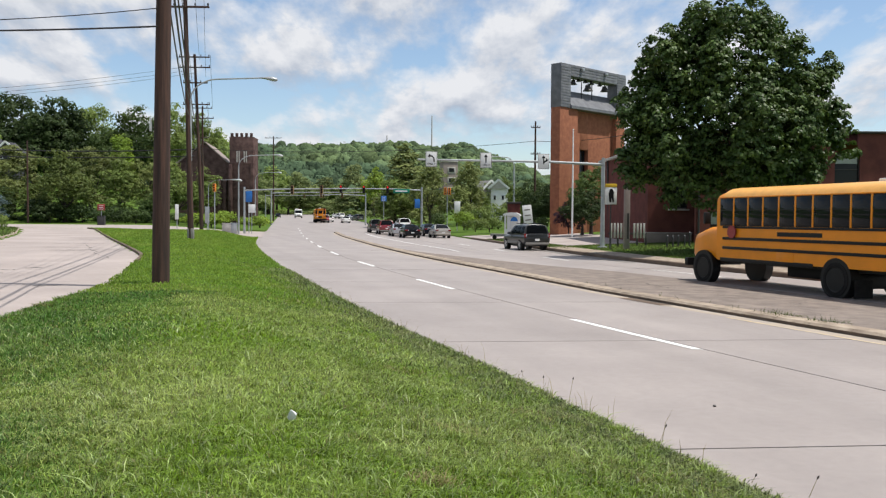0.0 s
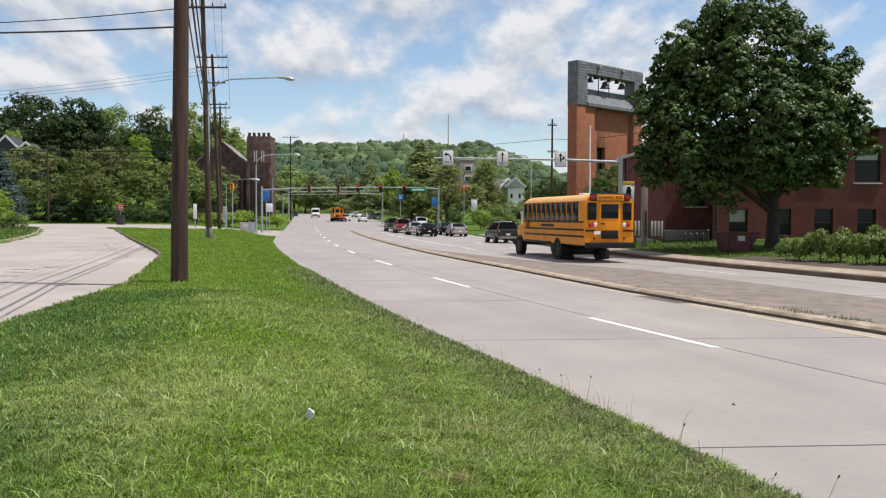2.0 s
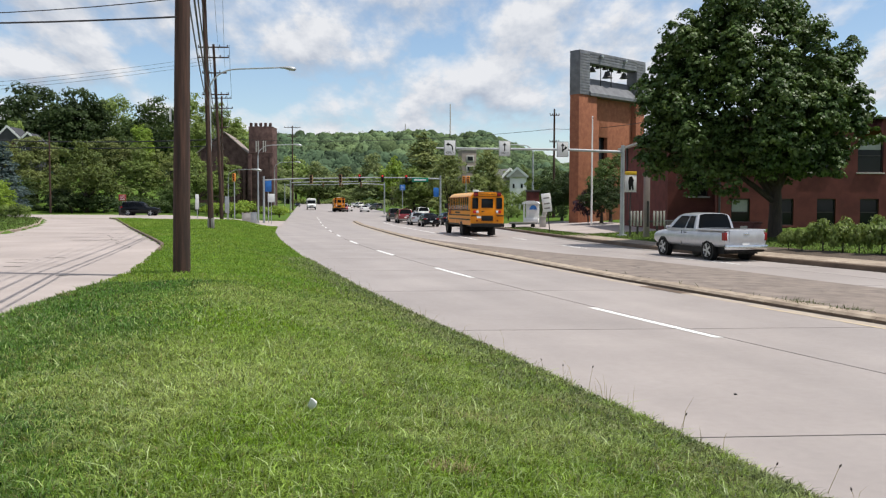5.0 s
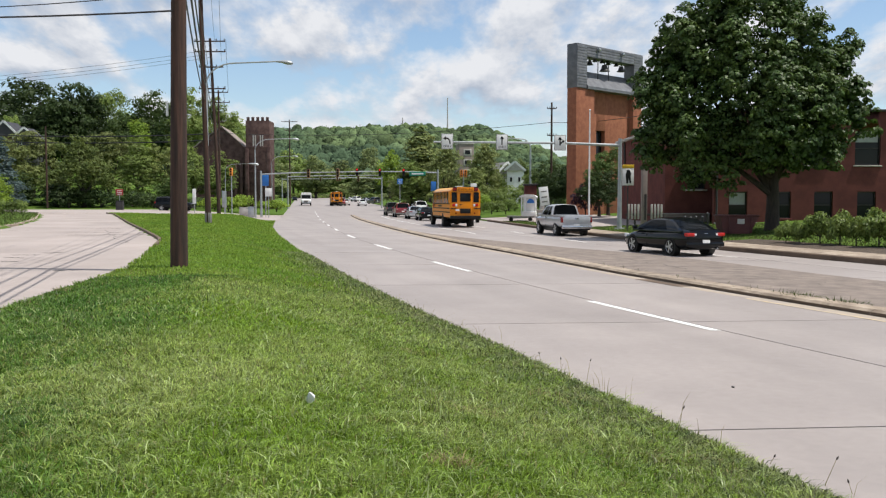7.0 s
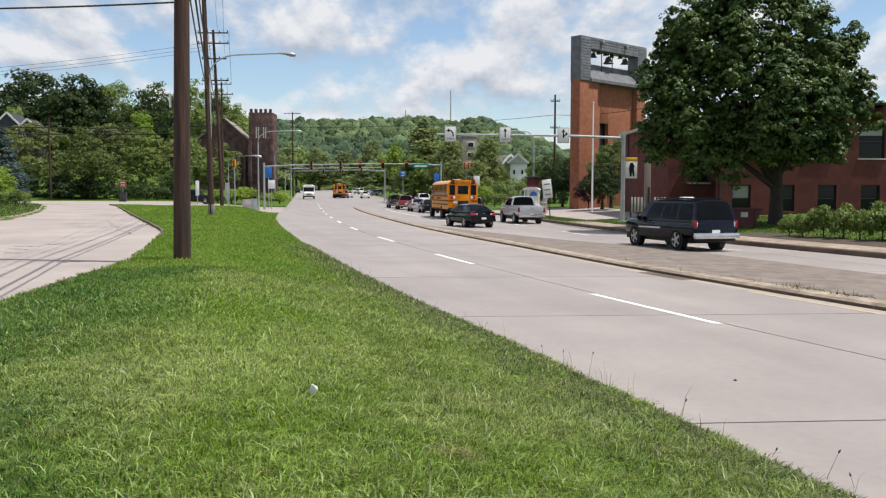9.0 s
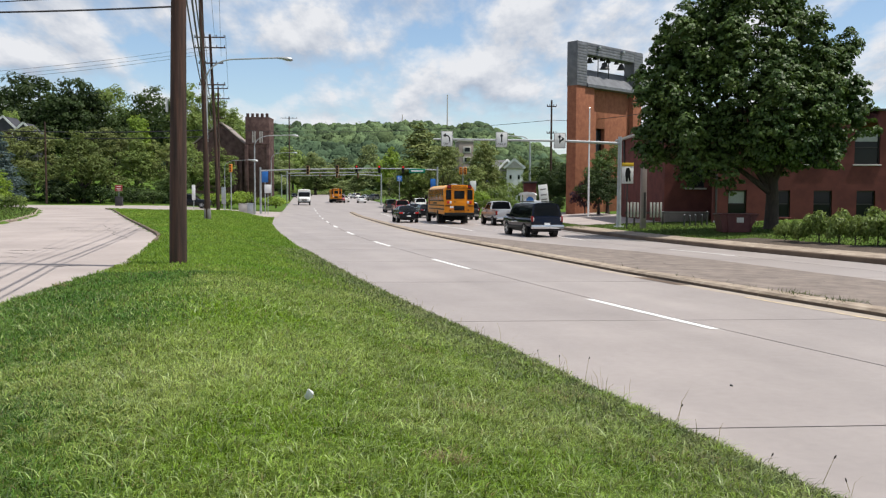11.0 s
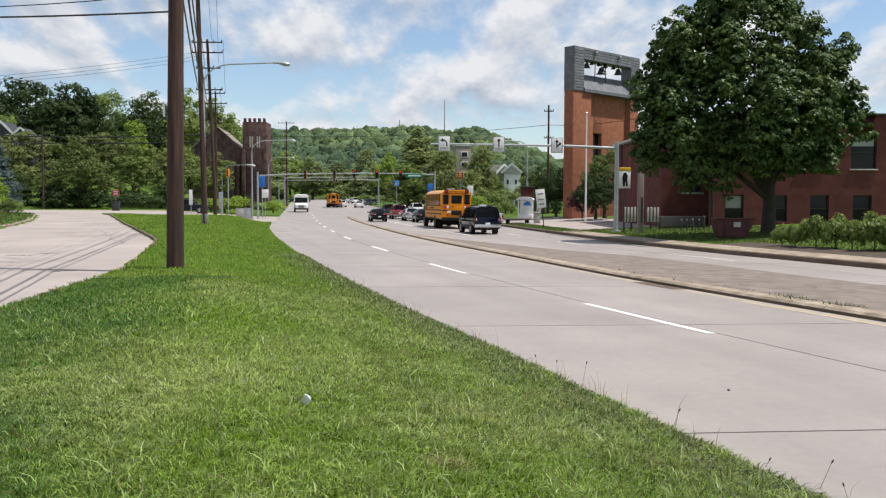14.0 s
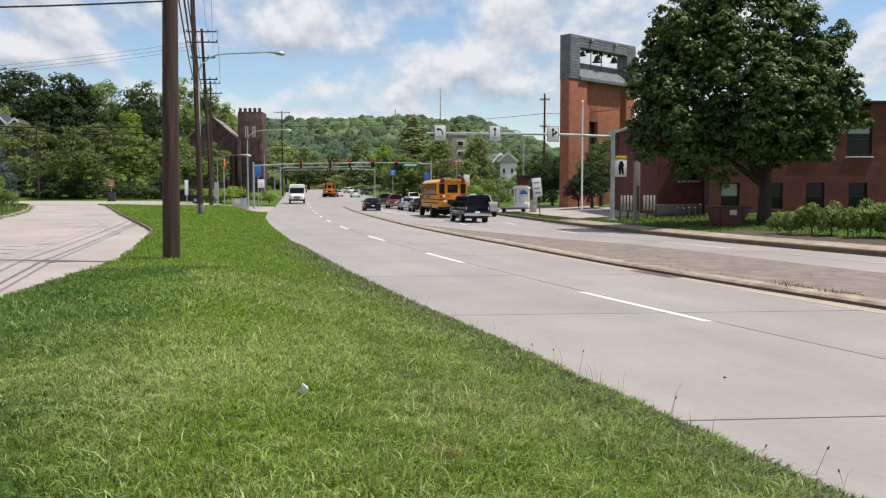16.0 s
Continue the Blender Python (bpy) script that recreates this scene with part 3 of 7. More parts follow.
    strip("far_slab", lambda q: left_x(q) - 0.2, lambda q: kerb_x(q), lambda q: road_z(q) + 0.004, lambda q: road_z(q) + 0.004, [q for q in ys if q > 111.0], "concrete", base)
    # median: kerb stones and worn asphalt between them
    mys = list(np.arange(-20, 115.6, 1.0))
    med = strip("median", lambda y: med_l(y) + 0.44, lambda y: med_r(y), lambda y: 0.108, lambda y: 0.012, mys, "asphalt")
    tagged(med, "worn grey asphalt median tapering to a point", "median", kind="structure")
    kerb_row("kerb_median", med_l, 0.46, 0.0, 0.115, -20, 115.5, "concrete kerb stones along the median", -1)
    # dirtykerb also carries the shade on this face, turned from the sun
    kerb_row("kerb_verge", lambda y: kerb_x(y) - 0.07, 0.28, 0.0, 0.19, -10, 90, "weathered concrete kerb beside the verge, darkened for its shaded face", -1, "dirtykerb")


def kerb_row(name, fx, width, z0, top, y0, y1, label, facing, material="kerb"):
    e = tagged(new(name), label, "kerb", kind="structure")
    y = y0
    while y < y1 - 0.1:
        yb = min(y + 3.0, y1) - 0.012
        verts, faces = [], []
        for i in range(3):
            q = y + (yb - y) * i / 2
            x, z = fx(q), road_z(q)
            if width > 0.35:      # sloping median kerb
                verts += [(x, q, z - 0.1), (x + 0.02, q, z + 0.065), (x + 0.09, q, z + top), (x + width, q, z + top + 0.01), (x + width, q, z - 0.1)]
            else:
                verts += [(x, q, z - 0.1), (x + 0.025, q, z + top - 0.03), (x + 0.055, q, z + top), (x + width, q, z + top), (x + width, q, z - 0.1)]
        for i in range(2):
            for k in range(4):
                o = i * 5 + k
                faces.append((o + 5, o + 6, o + 1, o))
        faces += [(0, 1, 2, 3, 4), (14, 13, 12, 11, 10)]
        o = quick("kerb_stone", verts, faces, material, e)
        o.data.materials.append(M["dirtykerb"])
        for k in (0, 4):
            o.data.polygons[k].material_index = 1
        y += 3.0


def markings():
    def mark(name, fx, w, ya, yb, material, label, off=0.006):
        ys = list(np.arange(ya, yb, 0.5)) + [yb]
        o = strip(name, lambda y: fx(y) - w / 2, lambda y: fx(y) + w / 2, lambda y: road_z(y) + off, lambda y: road_z(y) + off, ys, material)
        return tagged(o, label, "road marking", "road markings", "structure")

    for y in [14.1 + 11.95 * k for k in range(-2, 11)]:
        mark("lane_dash", lambda q: lane_x(q) - 0.12 + 0.15 * smooth(28, 40, q), 0.17, y, y + 4.2, "paint", "worn white painted lane dash on concrete")
    mark("edge_line", lambda q: med_l(q) - 0.42, 0.10, -5, 18.8, "yellow_paint", "faded yellow painted line beside the median")
    mark("turn_lane_line", lambda q: med_r(q) + 3.3 * smooth(36, 62, q), 0.14, 56, 112, "paint", "white painted line of the turn lane")
    for y in (20.5, 32.5, 44.5, 56.5, 68.5):
        mark("lane_dash", lambda q: (med_r(q) + 3.3 * smooth(36, 62, q) + kerb_x(q)) / 2, 0.13, y, y + 4.2, "paint", "worn white painted lane dash on concrete")
    # grey band, darker than the slabs, along the verge kerb
    mark("gutter_stain", lambda q: kerb_x(q) - 0.42 * smooth(63, 52, q) - 0.1, 0.75, 43, 62, "gutter", "darker band in the gutter along the verge kerb")
    # stretch of old orange patching by the median kerb
    mark("dust_line", lambda q: med_l(q) - 0.22, 0.36, -5, 112, "dust", "tan dust along the foot of the median kerb", 0.004)
    mark("gutter_line", lambda q: med_l(q) - 0.015, 0.035, -5, 112, "joint", "dark dirt line at the foot of the median kerb")
    mark("repair_patch", lambda q: med_l(q) - 0.24, 0.36, 21.4, 23.4, "dirtykerb", "dark broken repair patch along the kerb", 0.009)


def median_cracks():
    """Broken dark seam between the median kerb and its asphalt, and cracks over the asphalt."""
    rnd = random.Random(9)

    def crack(pts, w0, w1):
        verts, faces = [], []
        for i, (x, y) in enumerate(pts):
            f = (x - med_l(y) - 0.44) / max(0.3, med_r(y) - med_l(y) - 0.44)
            z = 0.118 + (0.012 - 0.108) * min(1, max(0, f)) + 0.002
            w = rnd.uniform(w0, w1) / 2
            verts += [(x - w, y - w * 0.5, z), (x + w, y + w * 0.5, z)]
        for i in range(len(pts) - 1):
            faces.append((2 * i, 2 * i + 1, 2 * i + 3, 2 * i + 2))
        tagged(quick("asphalt_crack", verts, faces, "joint"), "dark irregular crack in the median asphalt", "crack", "median cracks", "structure")
    y = 13.0
    while y < 46:
        n = rnd.randint(5, 12)
        crack([(med_l(y + i * 0.25) + 0.50 + rnd.uniform(-0.05, 0.06), y + i * 0.25) for i in range(n)], 0.02, 0.09)
        y += n * 0.25 + rnd.uniform(0.1, 1.2)
    for k in range(9):
        y = rnd.uniform(15, 40)
        x = med_l(y) + rnd.uniform(0.7, 3.0)
        dx, dy = rnd.uniform(-0.25, 0.25), rnd.uniform(-0.3, 0.3)
        crack([(x + dx * i + rnd.uniform(-.06, .06), y + dy * i + rnd.uniform(-.06, .06)) for i in range(rnd.randint(4, 9))], 0.015, 0.04)


def left_drive():
    ys = list(np.arange(-30, 90.1, 1.0))
    d = strip("drive", drive_l, lambda y: drive_x(y) + 0.05, drive_z, drive_z, ys, "drive")
    tagged(d, "pale concrete side drive with cracks and wire shadows", "drive", kind="structure")
    verts, faces = [], []
    for y in (S0 - 0.2, S0 + 6, S0 + 13, S0 + 20, S1):
        for k in range(45):
            x = -150 + (left_x(y) + 0.4 + 150) * k / 44
            verts.append((x, y, street_z(x, y) + 0.012))
    for r in range(4):
        for k in range(44):
            a = r * 45 + k
            faces.append((a, a + 1, a + 46, a + 45))
    tagged(quick("side_street", verts, faces, "drive"), "pale concrete side street", "street", kind="structure")
    e = tagged(new("kerb_drive"), "low dark concrete kerb round the grass island", "kerb", kind="structure")
    y = 30.0
    while y < 89:
        yb = min(y + 2.4, 89.5) - 0.015
        verts, faces = [], []
        for q in (y, yb):
            x, z = drive_x(q), drive_z(q)
            verts += [(x - 0.02, q, z - 0.1), (x, q, z + 0.10), (x + 0.12, q, z + 0.11), (x + 0.14, q, z - 0.1)]
        faces = [(5, 4, 0, 1), (6, 5, 1, 2), (7, 6, 2, 3), (0, 3, 2, 1), (4, 5, 6, 7)]
        quick("kerb_stone", verts, faces, "dirtykerb", e)
        y += 2.4
    ys = list(np.arange(30, 86.1, 1.0))
    w = strip("footway", lambda y: drive_l(y) - 1.7, drive_l, lambda y: drive_z(y) + 0.15, lambda y: drive_z(y) + 0.13, ys, "kerb", None, 0.2)
    tagged(w, "pale worn concrete footway along the drive", "pavement", kind="structure")
    # cracks and tar lines
    rnd = random.Random(4)
    for (xa, ya, xb, yb, w) in ((-13.5, 36, -18, 46, 0.10), (-12, 33, -13.5, 36, 0.09), (-18, 40.5, -13, 40, 0.12), (-18.5, 42.5, -14, 42.3, 0.1), (-20, 33, -17, 33.2, 0.14), (-16, 27, -14.6, 27.1, 0.22), (-13, 26, -12.4, 26.2, 0.18), (-24, 45, -21, 44.6, 0.12), (-9.2, 20.6, -8.7, 20.8, 0.14),
                                (-12.7, 24.9, -12.0, 24.9, 0.16), (-12.5, 27.1, -12.0, 27.2, 0.15), (-12.1, 23.4, -11.5, 23.5, 0.15), (-17.0, 39.2, -15.4, 39.3, 0.14), (-20.5, 48, -17.5, 47.6, 0.12)):
        n = 9
        verts, faces = [], []
        for i in range(n):
            f = i / (n - 1)
            x, y = xa + (xb - xa) * f + rnd.uniform(-.12, .12), ya + (yb - ya) * f + rnd.uniform(-.12, .12)
            ww = w * rnd.uniform(0.4, 1.0) / 2
            verts += [(x, y - ww, drive_z(y) + 0.004), (x, y + ww, drive_z(y) + 0.004)]
        for i in range(n - 1):
            faces.append((2 * i, 2 * i + 2, 2 * i + 3, 2 * i + 1))
        tagged(quick("tar_crack", verts, faces, "joint"), "thin dark tar-filled crack in the drive", "crack", "drive cracks", "structure")


def side_walks():
    """Pale footway behind the verge kerb and the paved forecourt by the tower."""
    e = tagged(new("pavement"), "pale concrete footway behind the kerb", "pavement", kind="structure")
    y = 10.0
    while y < 60:
        yb = y + 1.48
        verts = []
        for q in (y, yb):
            for o in (0.24, 1.75):
                x = kerb_x(q) + o
                verts += [(x, q, ground_z(x, q) - 0.05), (x, q, ground_z(x, q) + 0.025)]
        quick("paving_slab", verts, [(1, 3, 7, 5), (0, 1, 5, 4), (2, 6, 7, 3), (0, 2, 3, 1), (4, 5, 7, 6)], "kerb", e)
        y += 1.5
    bed = strip("mulch_bed", lambda q: kerb_x(q) + 1.78, lambda q: kerb_x(q) + 3.7 + 0.2 * math.sin(q * 2.3), lambda q: ground_z(kerb_x(q) + 1.78, q) + 0.02,
                lambda q: ground_z(kerb_x(q) + 3.7, q) + 0.035, list(np.arange(20, 41.1, 0.7)), "mulch")
    tagged(bed, "dark mulch bed under the verge bushes", "flower bed", kind="structure")
    verts, faces = [], []
    ys = list(np.arange(62, 99, 1.5))
    for q in ys:
        for k in range(13):
            x = kerb_x(q) + (2.2 if q < 84 else 0.1) + k * 0.95
            verts.append((x, q, ground_z(x, q) + 0.02))
    for i in range(len(ys) - 1):
        for k in range(12):
            a = i * 13 + k
            faces.append((a, a + 1, a + 14, a + 13))
    tagged(quick("forecourt", verts, faces, "drive"), "pale concrete forecourt beside the brick tower", "pavement", kind="structure")


ground_sheet()
side_walks()
roads()
markings()
median_cracks()
left_drive()


# ---- poles, lamps, masts ----
def at(u, d, v=356.0):
    """A place seen at bearing u (column) and distance d ahead; z by row v."""
    return ((u - 784) / 1535 * d, d, 2.12 + (356 - v) / 1535 * d)


def utility_pole(x, y, height, r, lean, arms, label):
    z = ground_z(x, y)
    p = thing("utility_pole", label, "utility pole", pose(x, y, z - 0.1), "utility poles")
    n = 9
    pts = [(lean * (i / n) ** 1.2, 0, height * i / n) for i in range(n + 1)]
    part("shaft", tube(new_bm(), pts, [r * (1 - 0.35 * i / n) for i in range(n + 1)], 14), "wood", p)
    for (h, half) in arms:
        cx = lean * (h / height) ** 1.2
        a = part("crossarm", box(new_bm(), (cx, -r * 0.8, h), (2 * half, 0.10, 0.12), 0.01), "wood", p)
        for k in (-1, -0.45, 0.45, 1):
            part("insulator", tube(new_bm(), [(cx + half * 0.95 * k, -r * 0.8, h + 0.06), (cx + half * 0.95 * k, -r * 0.8, h + 0.16), (cx + half * 0.95 * k, -r * 0.8, h + 0.24)], [0.03, 0.06, 0.035], 8), "darkmetal", a)
    return p


def wire(a, b, sag, r=0.012, label="thin black overhead wire"):
    pts = []
    for i in range(17):
        f = i / 16
        q = Vector(a).lerp(Vector(b), f)
        q.z -= sag * 4 * f * (1 - f)
        pts.append(q)
    o = part("overhead_wire", tube(new_bm(), pts, r, 5), "wire")
    return tagged(o, label, "wire", "overhead wires")


def street_lamp(x, y, height, arm, r, label, base=True, turn=0):
    z = ground_z(x, y)
    p = thing("street_lamp", label, "street lamp", pose(x, y, z - 0.05, 0, 0, turn), "street lamps")
    part("post", tube(new_bm(), [(0, 0, 0), (0, 0, height * 0.5), (0, 0, height * 0.86)], [r, r * 0.8, r * 0.62], 12), "steel", p)
    if base:
        part("base", box(new_bm(), (0, 0, 0.35), (0.36, 0.36, 0.7), 0.03), "lower", p)
    pts = [(0, 0, height * 0.84)]
    for i in range(9):
        a = i / 8 * math.pi / 2
        pts.append((arm * 0.40 * (1 - math.cos(a)), 0, height * 0.86 + height * 0.13 * math.sin(a)))
    pts.append((arm, 0, height * 1.0))
    part("arm", tube(new_bm(), pts, r * 0.42, 8), "steel", p)
    bm = new_bm()
    rings(bm, [[(arm + dx, w * math.cos(2 * math.pi * k / 12), height + zz + h * math.sin(2 * math.pi * k / 12)) for k in range(12)]
               for dx, w, h, zz in ((-0.1, 0.05, 0.05, 0), (0.25, 0.12, 0.08, -0.01), (0.6, 0.20, 0.14, -0.06), (0.85, 0.17, 0.12, -0.10), (0.95, 0.06, 0.05, -0.1))])
    bmesh.ops.recalc_face_normals(bm, faces=bm.faces)
    part("lamp_head", bm, "steel", p)
    return p


def signal_head(parent, x, z, lit, y=-0.15, s=1.0):
    b = part("signal_head", box(new_bm(), (x, y, z), (0.36 * s, 0.24, 1.08 * s), 0.03), "black" if lit else "signal", parent)
    for i, k in enumerate((1, 0, -1)):
        mt = "lit_red" if (lit and i == 0) else "black"
        part("lens", tube(new_bm(), [(x, y - 0.12, z + k * 0.34 * s), (x, y - 0.15, z + k * 0.34 * s)], 0.13 * s, 14), mt, b)
        part("visor", box(new_bm(), (x, y - 0.2, z + k * 0.34 * s + 0.15 * s), (0.3 * s, 0.2, 0.02)), "black", b)
    return b


def mast(x, y, height, arm, r, label, signals=(), turn=0.0, bend=0.25):
    z = ground_z(x, y)
    p = thing("mast_arm", label, "signal mast", pose(x, y, z - 0.05, 0, 0, turn), "mast arms")
    part("post", tube(new_bm(), [(0, 0, 0), (0, 0, height * 0.5), (0, 0, height + 0.35)], [r, r * 0.85, r * 0.75], 12), "steel", p)
    part("arm", tube(new_bm(), [(0, 0, height - 0.1), (arm * 0.3, 0, height + bend * 0.4), (arm, 0, height + bend)], [r * 0.62, r * 0.5, r * 0.34], 10), "steel", p)
    part("base_plate", box(new_bm(), (0, 0, 0.08), (0.55, 0.55, 0.12), 0.01), "steel", p)
    for (f, lit) in signals:
        signal_head(p, arm * f, height + bend * f - 0.1, lit)
    return p


def arrow_sign(parent, x, z, kind):
    w, h = 0.38, 0.5
    bd = part("sign_panel", box(new_bm(), (x, -0.2, z), (2 * w, 0.03, 2 * h), 0.01), "white", parent, "white lane arrow sign")
    fr = 0.02
    for (cx, cz, sx, sz) in ((0, h - fr, 2 * w - 0.03, 0.02), (0, -h + fr, 2 * w - 0.03, 0.02), (w - fr, 0, 0.02, 2 * h - 0.03), (-w + fr, 0, 0.02, 2 * h - 0.03)):
        part("border", box(new_bm(), (x + cx, -0.219, z + cz), (sx, 0.006, sz)), "black", bd)

    def poly(pts):
        bm = plate(new_bm(), [(x + a, z + b) for a, b in pts], 0.006)
        bmesh.ops.translate(bm, vec=(0, -0.22, 0), verts=bm.verts)
        part("arrow", bm, "black", bd)
    if kind == "left":
        poly([(0.14, -0.18), (0.22, -0.18), (0.20, 0.08), (0.06, 0.24), (-0.08, 0.27), (-0.08, 0.35), (-0.26, 0.2), (-0.08, 0.08), (-0.08, 0.17), (0.04, 0.15), (0.13, 0.05)])
    if kind in ("up", "upright"):
        poly([(-0.04, -0.18), (0.04, -0.18), (0.04, 0.2), (0.13, 0.2), (0, 0.4), (-0.13, 0.2), (-0.04, 0.2)])
    if kind == "upright":
        poly([(0.04, -0.12), (0.16, 0.02), (0.16, -0.05), (0.3, 0.1), (0.16, 0.22), (0.16, 0.13), (0.04, 0.0)])
    if kind != "upright":
        letters("ONLY", 0.2, "black", bd, pose(x, -0.222, z - 0.32, 90, 0, 0))
    return bd


# the wooden pole line beside the road
P1 = (-6.25, 20.5)
P2 = (-14.6, 54.0)
P3 = at(388, 86)[:2]
P4 = at(390, 122)[:2]
utility_pole(*P1, 14.5, 0.205, 0.25, [(13.2, 1.2), (12.0, 1.2)], "dark creosoted wooden utility pole on the grass island")
utility_pole(*P2, 16.5, 0.19, -0.35, [(14.3, 1.5), (15.9, 1.5)], "dark wooden utility pole behind a street lamp on grass")
utility_pole(*P3, 17.4, 0.19, -0.65, [(17.1, 1.5), (16.1, 1.5), (14.6, 1.2), (12.5, 1.3)], "leaning dark wooden utility pole with several crossarms")
utility_pole(*P4, 16.8, 0.18, 0.0, [(16.5, 1.4), (15.1, 1.6), (12.4, 1.0)], "far dark wooden utility pole with crossarms")
utility_pole(*at(514, 205)[:2], 20.0, 0.2, 0.0, [(19.6, 1.9), (17.5, 1.2), (12.0, 1.2), (10.8, 1.2)], "far wooden utility pole before the wooded hill")
utility_pole(*at(85, 118)[:2], 11.2, 0.14, 0.0, [], "slim grey wooden pole across the side street")
utility_pole(*at(975, 112)[:2], 14.0, 0.17, 0.0, [(13.2, 0.6), (9.8, 0.6)], "dark wooden pole beside the brick bell tower")


def wires():
    g1, g2, g3, g4 = (ground_z(*p) for p in (P1, P2, P3, P4))
    for (o, h1, h2, sag, r) in ((-1.1, 13.3, 14.5, 0.5, 0.012), (1.1, 13.3, 14.5, 0.5, 0.012), (0.5, 12.1, 16.1, 0.5, 0.012),
                                (0.2, 9.4, 9.6, 0.55, 0.03), (0.22, 8.2, 8.4, 0.6, 0.035), (0.15, 7.4, 7.6, 0.5, 0.025), (0.2, 10.3, 11.2, 0.5, 0.016)):
        wire((P1[0] + o, P1[1] - 0.2, g1 + h1), (P2[0] + o - 0.2, P2[1] - 0.2, g2 + h2), sag, r)
        wire((P2[0] + o - 0.2, P2[1] - 0.2, g2 + h2), (P3[0] + o - 0.6, P3[1] - 0.2, g3 + h2 + 0.6), sag, r)
        q = (P1[0] + o + 13.0, P1[1] - 48, 0.6 + h1)
        wire((P1[0] + o, P1[1] - 0.2, g1 + h1), q, 0.8, r)
    for (o, h3, h4) in ((-1.4, 17.2, 16.6), (1.4, 17.2, 16.6), (-1.1, 14.7, 15.2), (1.1, 12.6, 12.5), (0.3, 9.6, 9.2), (0.3, 8.6, 8.3)):
        wire((P3[0] + o - 0.5, P3[1], g3 + h3), (P4[0] + o, P4[1], g4 + h4), 0.5, 0.02)
    # service drops from the first pole
    k = (P1[0] + 0.0, P1[1] - 0.2)
    wire((k[0], k[1], 2.12 + (356 - 28) / 1535 * 20.5), (-22.0, 20.0, 6.60), 0.25, 0.022, "black service cable from the pole")
    wire((k[0], k[1], 2.12 + (356 + 3) / 1535 * 20.5), (-22.0, 21.0, 7.3), 0.5, 0.012, "thin service wire from the pole")
    # lines far over the side street and across the road
    a, b = at(-260, 122, 226), at(313, 122, 238)
    for dz, r in ((0, 0.08), (-0.9, 0.07)):
        wire((a[0], a[1], a[2] + dz), (b[0] + 5, b[1], b[2] + dz), 0.8, r, "black telephone cable over the side street")
    for dv in (0, 7, 13):
        wire(at(-150, 70, 150 + dv), at(375, 88, 92 + dv), 0.3, 0.014)
    c, d = at(380, 124, 236), at(975, 112, 218)
    wire(c, d, 0.9, 0.03, "black cable spanning the road")
    wire(d, at(1150, 78, 203), 0.3, 0.03, "black cable spanning the road")


wires()


def pole_fittings():
    """A cable guard on the nearest pole."""
    g = ground_z(*P1)
    pl = thing("marker_tube", "white plastic cable guard strapped to the pole", "cable guard", pose(P1[0] - 0.20, P1[1] - 0.06, g))
    part("guard", tube(new_bm(), [(0, 0, 3.55), (0, 0, 3.85)], 0.03, 8), "white", pl)


pole_fittings()
street_lamp(*at(369, 54)[:2], 10.0, 4.4, 0.11, "tall grey steel street lamp with a curved arm on grass")
street_lamp(*at(453, 104)[:2], 9.6, 4.3, 0.11, "grey steel street lamp by the junction", False)
street_lamp(*at(400, 92)[:2], 6.0, 2.6, 0.05, "small grey lamp arm by the side street", False)
street_lamp(*at(482, 150)[:2], 9.2, 3.6, 0.11, "far grey steel street lamp with a curved arm", False)
street_lamp(*at(938, 120)[:2], 9.9, 3.0, 0.17, "far grey steel street lamp with a bent arm", False, 180)

m1 = mast(*at(1096, 57)[:2], 5.62, -12.2, 0.16, "grey steel mast arm carrying three white lane signs", bend=0.14)
for f, kind in ((0.927, "left"), (0.635, "up"), (0.325, "upright")):
    arrow_sign(m1, -12.2 * f, 5.62 + 0.14 * f + 0.02, kind)
mast(*at(463, 106)[:2], 5.5, 13.2, 0.15, "grey steel signal mast over the road at the junction", [(0.44, False), (0.71, False)])
m2 = mast(*at(775, 124)[:2], 5.9, -12.5, 0.16, "grey steel signal mast with red lights and a green street sign", [(0.39, True), (0.66, True), (0.92, True)], bend=0.1)
part("street_name_sign", box(new_bm(), (-2.9, -0.2, 5.65), (2.3, 0.04, 0.62), 0.01), "green", m2, "green street sign with pale bars")
part("name_bar", box(new_bm(), (-2.9, -0.226, 5.65), (1.7, 0.006, 0.2)), "white", m2)
part("banner", box(new_bm(), (-0.62, -0.05, 3.9), (0.75, 0.03, 1.3), 0.01), "blue", m2, "blue hanging banner")
m3 = mast(*at(510, 162)[:2], 6.0, 17.0, 0.16, "far grey steel mast arm over the road", [], bend=0.2)
m4 = mast(*at(676, 168)[:2], 6.0, -9.0, 0.16, "far grey steel mast arm over the road", [(0.5, False), (0.95, False)], bend=0.1)
m5 = mast(*at(500, 230)[:2], 6.5, 17.0, 0.16, "distant grey steel mast arm over the road", [(0.6, False), (0.9, False)], bend=0.1)


def post_sign(u, d, v, w, h, material, label, post=0.04, category="sign", back="steel", tilt=0.0, bars=True):
    x, y, z = at(u, d, v)
    g = ground_z(x, y)
    p = thing("road_sign", label, category, pose(x, y, g - 0.05, 0, tilt, 0))
    part("post", tube(new_bm(), [(0, 0, 0), (0, 0, z - g + h * 0.4)], post, 8), back, p)
    part("panel", box(new_bm(), (0, -post - 0.02, z - g), (w, 0.03, h), 0.01), material, p)
    if bars:
        for k in (0.25, -0.05, -0.3):
            part("bar", box(new_bm(), (0, -post - 0.038, z - g + h * k), (w * 0.62, 0.006, h * 0.07)), "lower" if material in ("white", "signyellow") else "white", p)
    return p


def signal_post(u, d, v, offsets, size, label):
    x, y, z = at(u, d, v)
    g = ground_z(x, y)
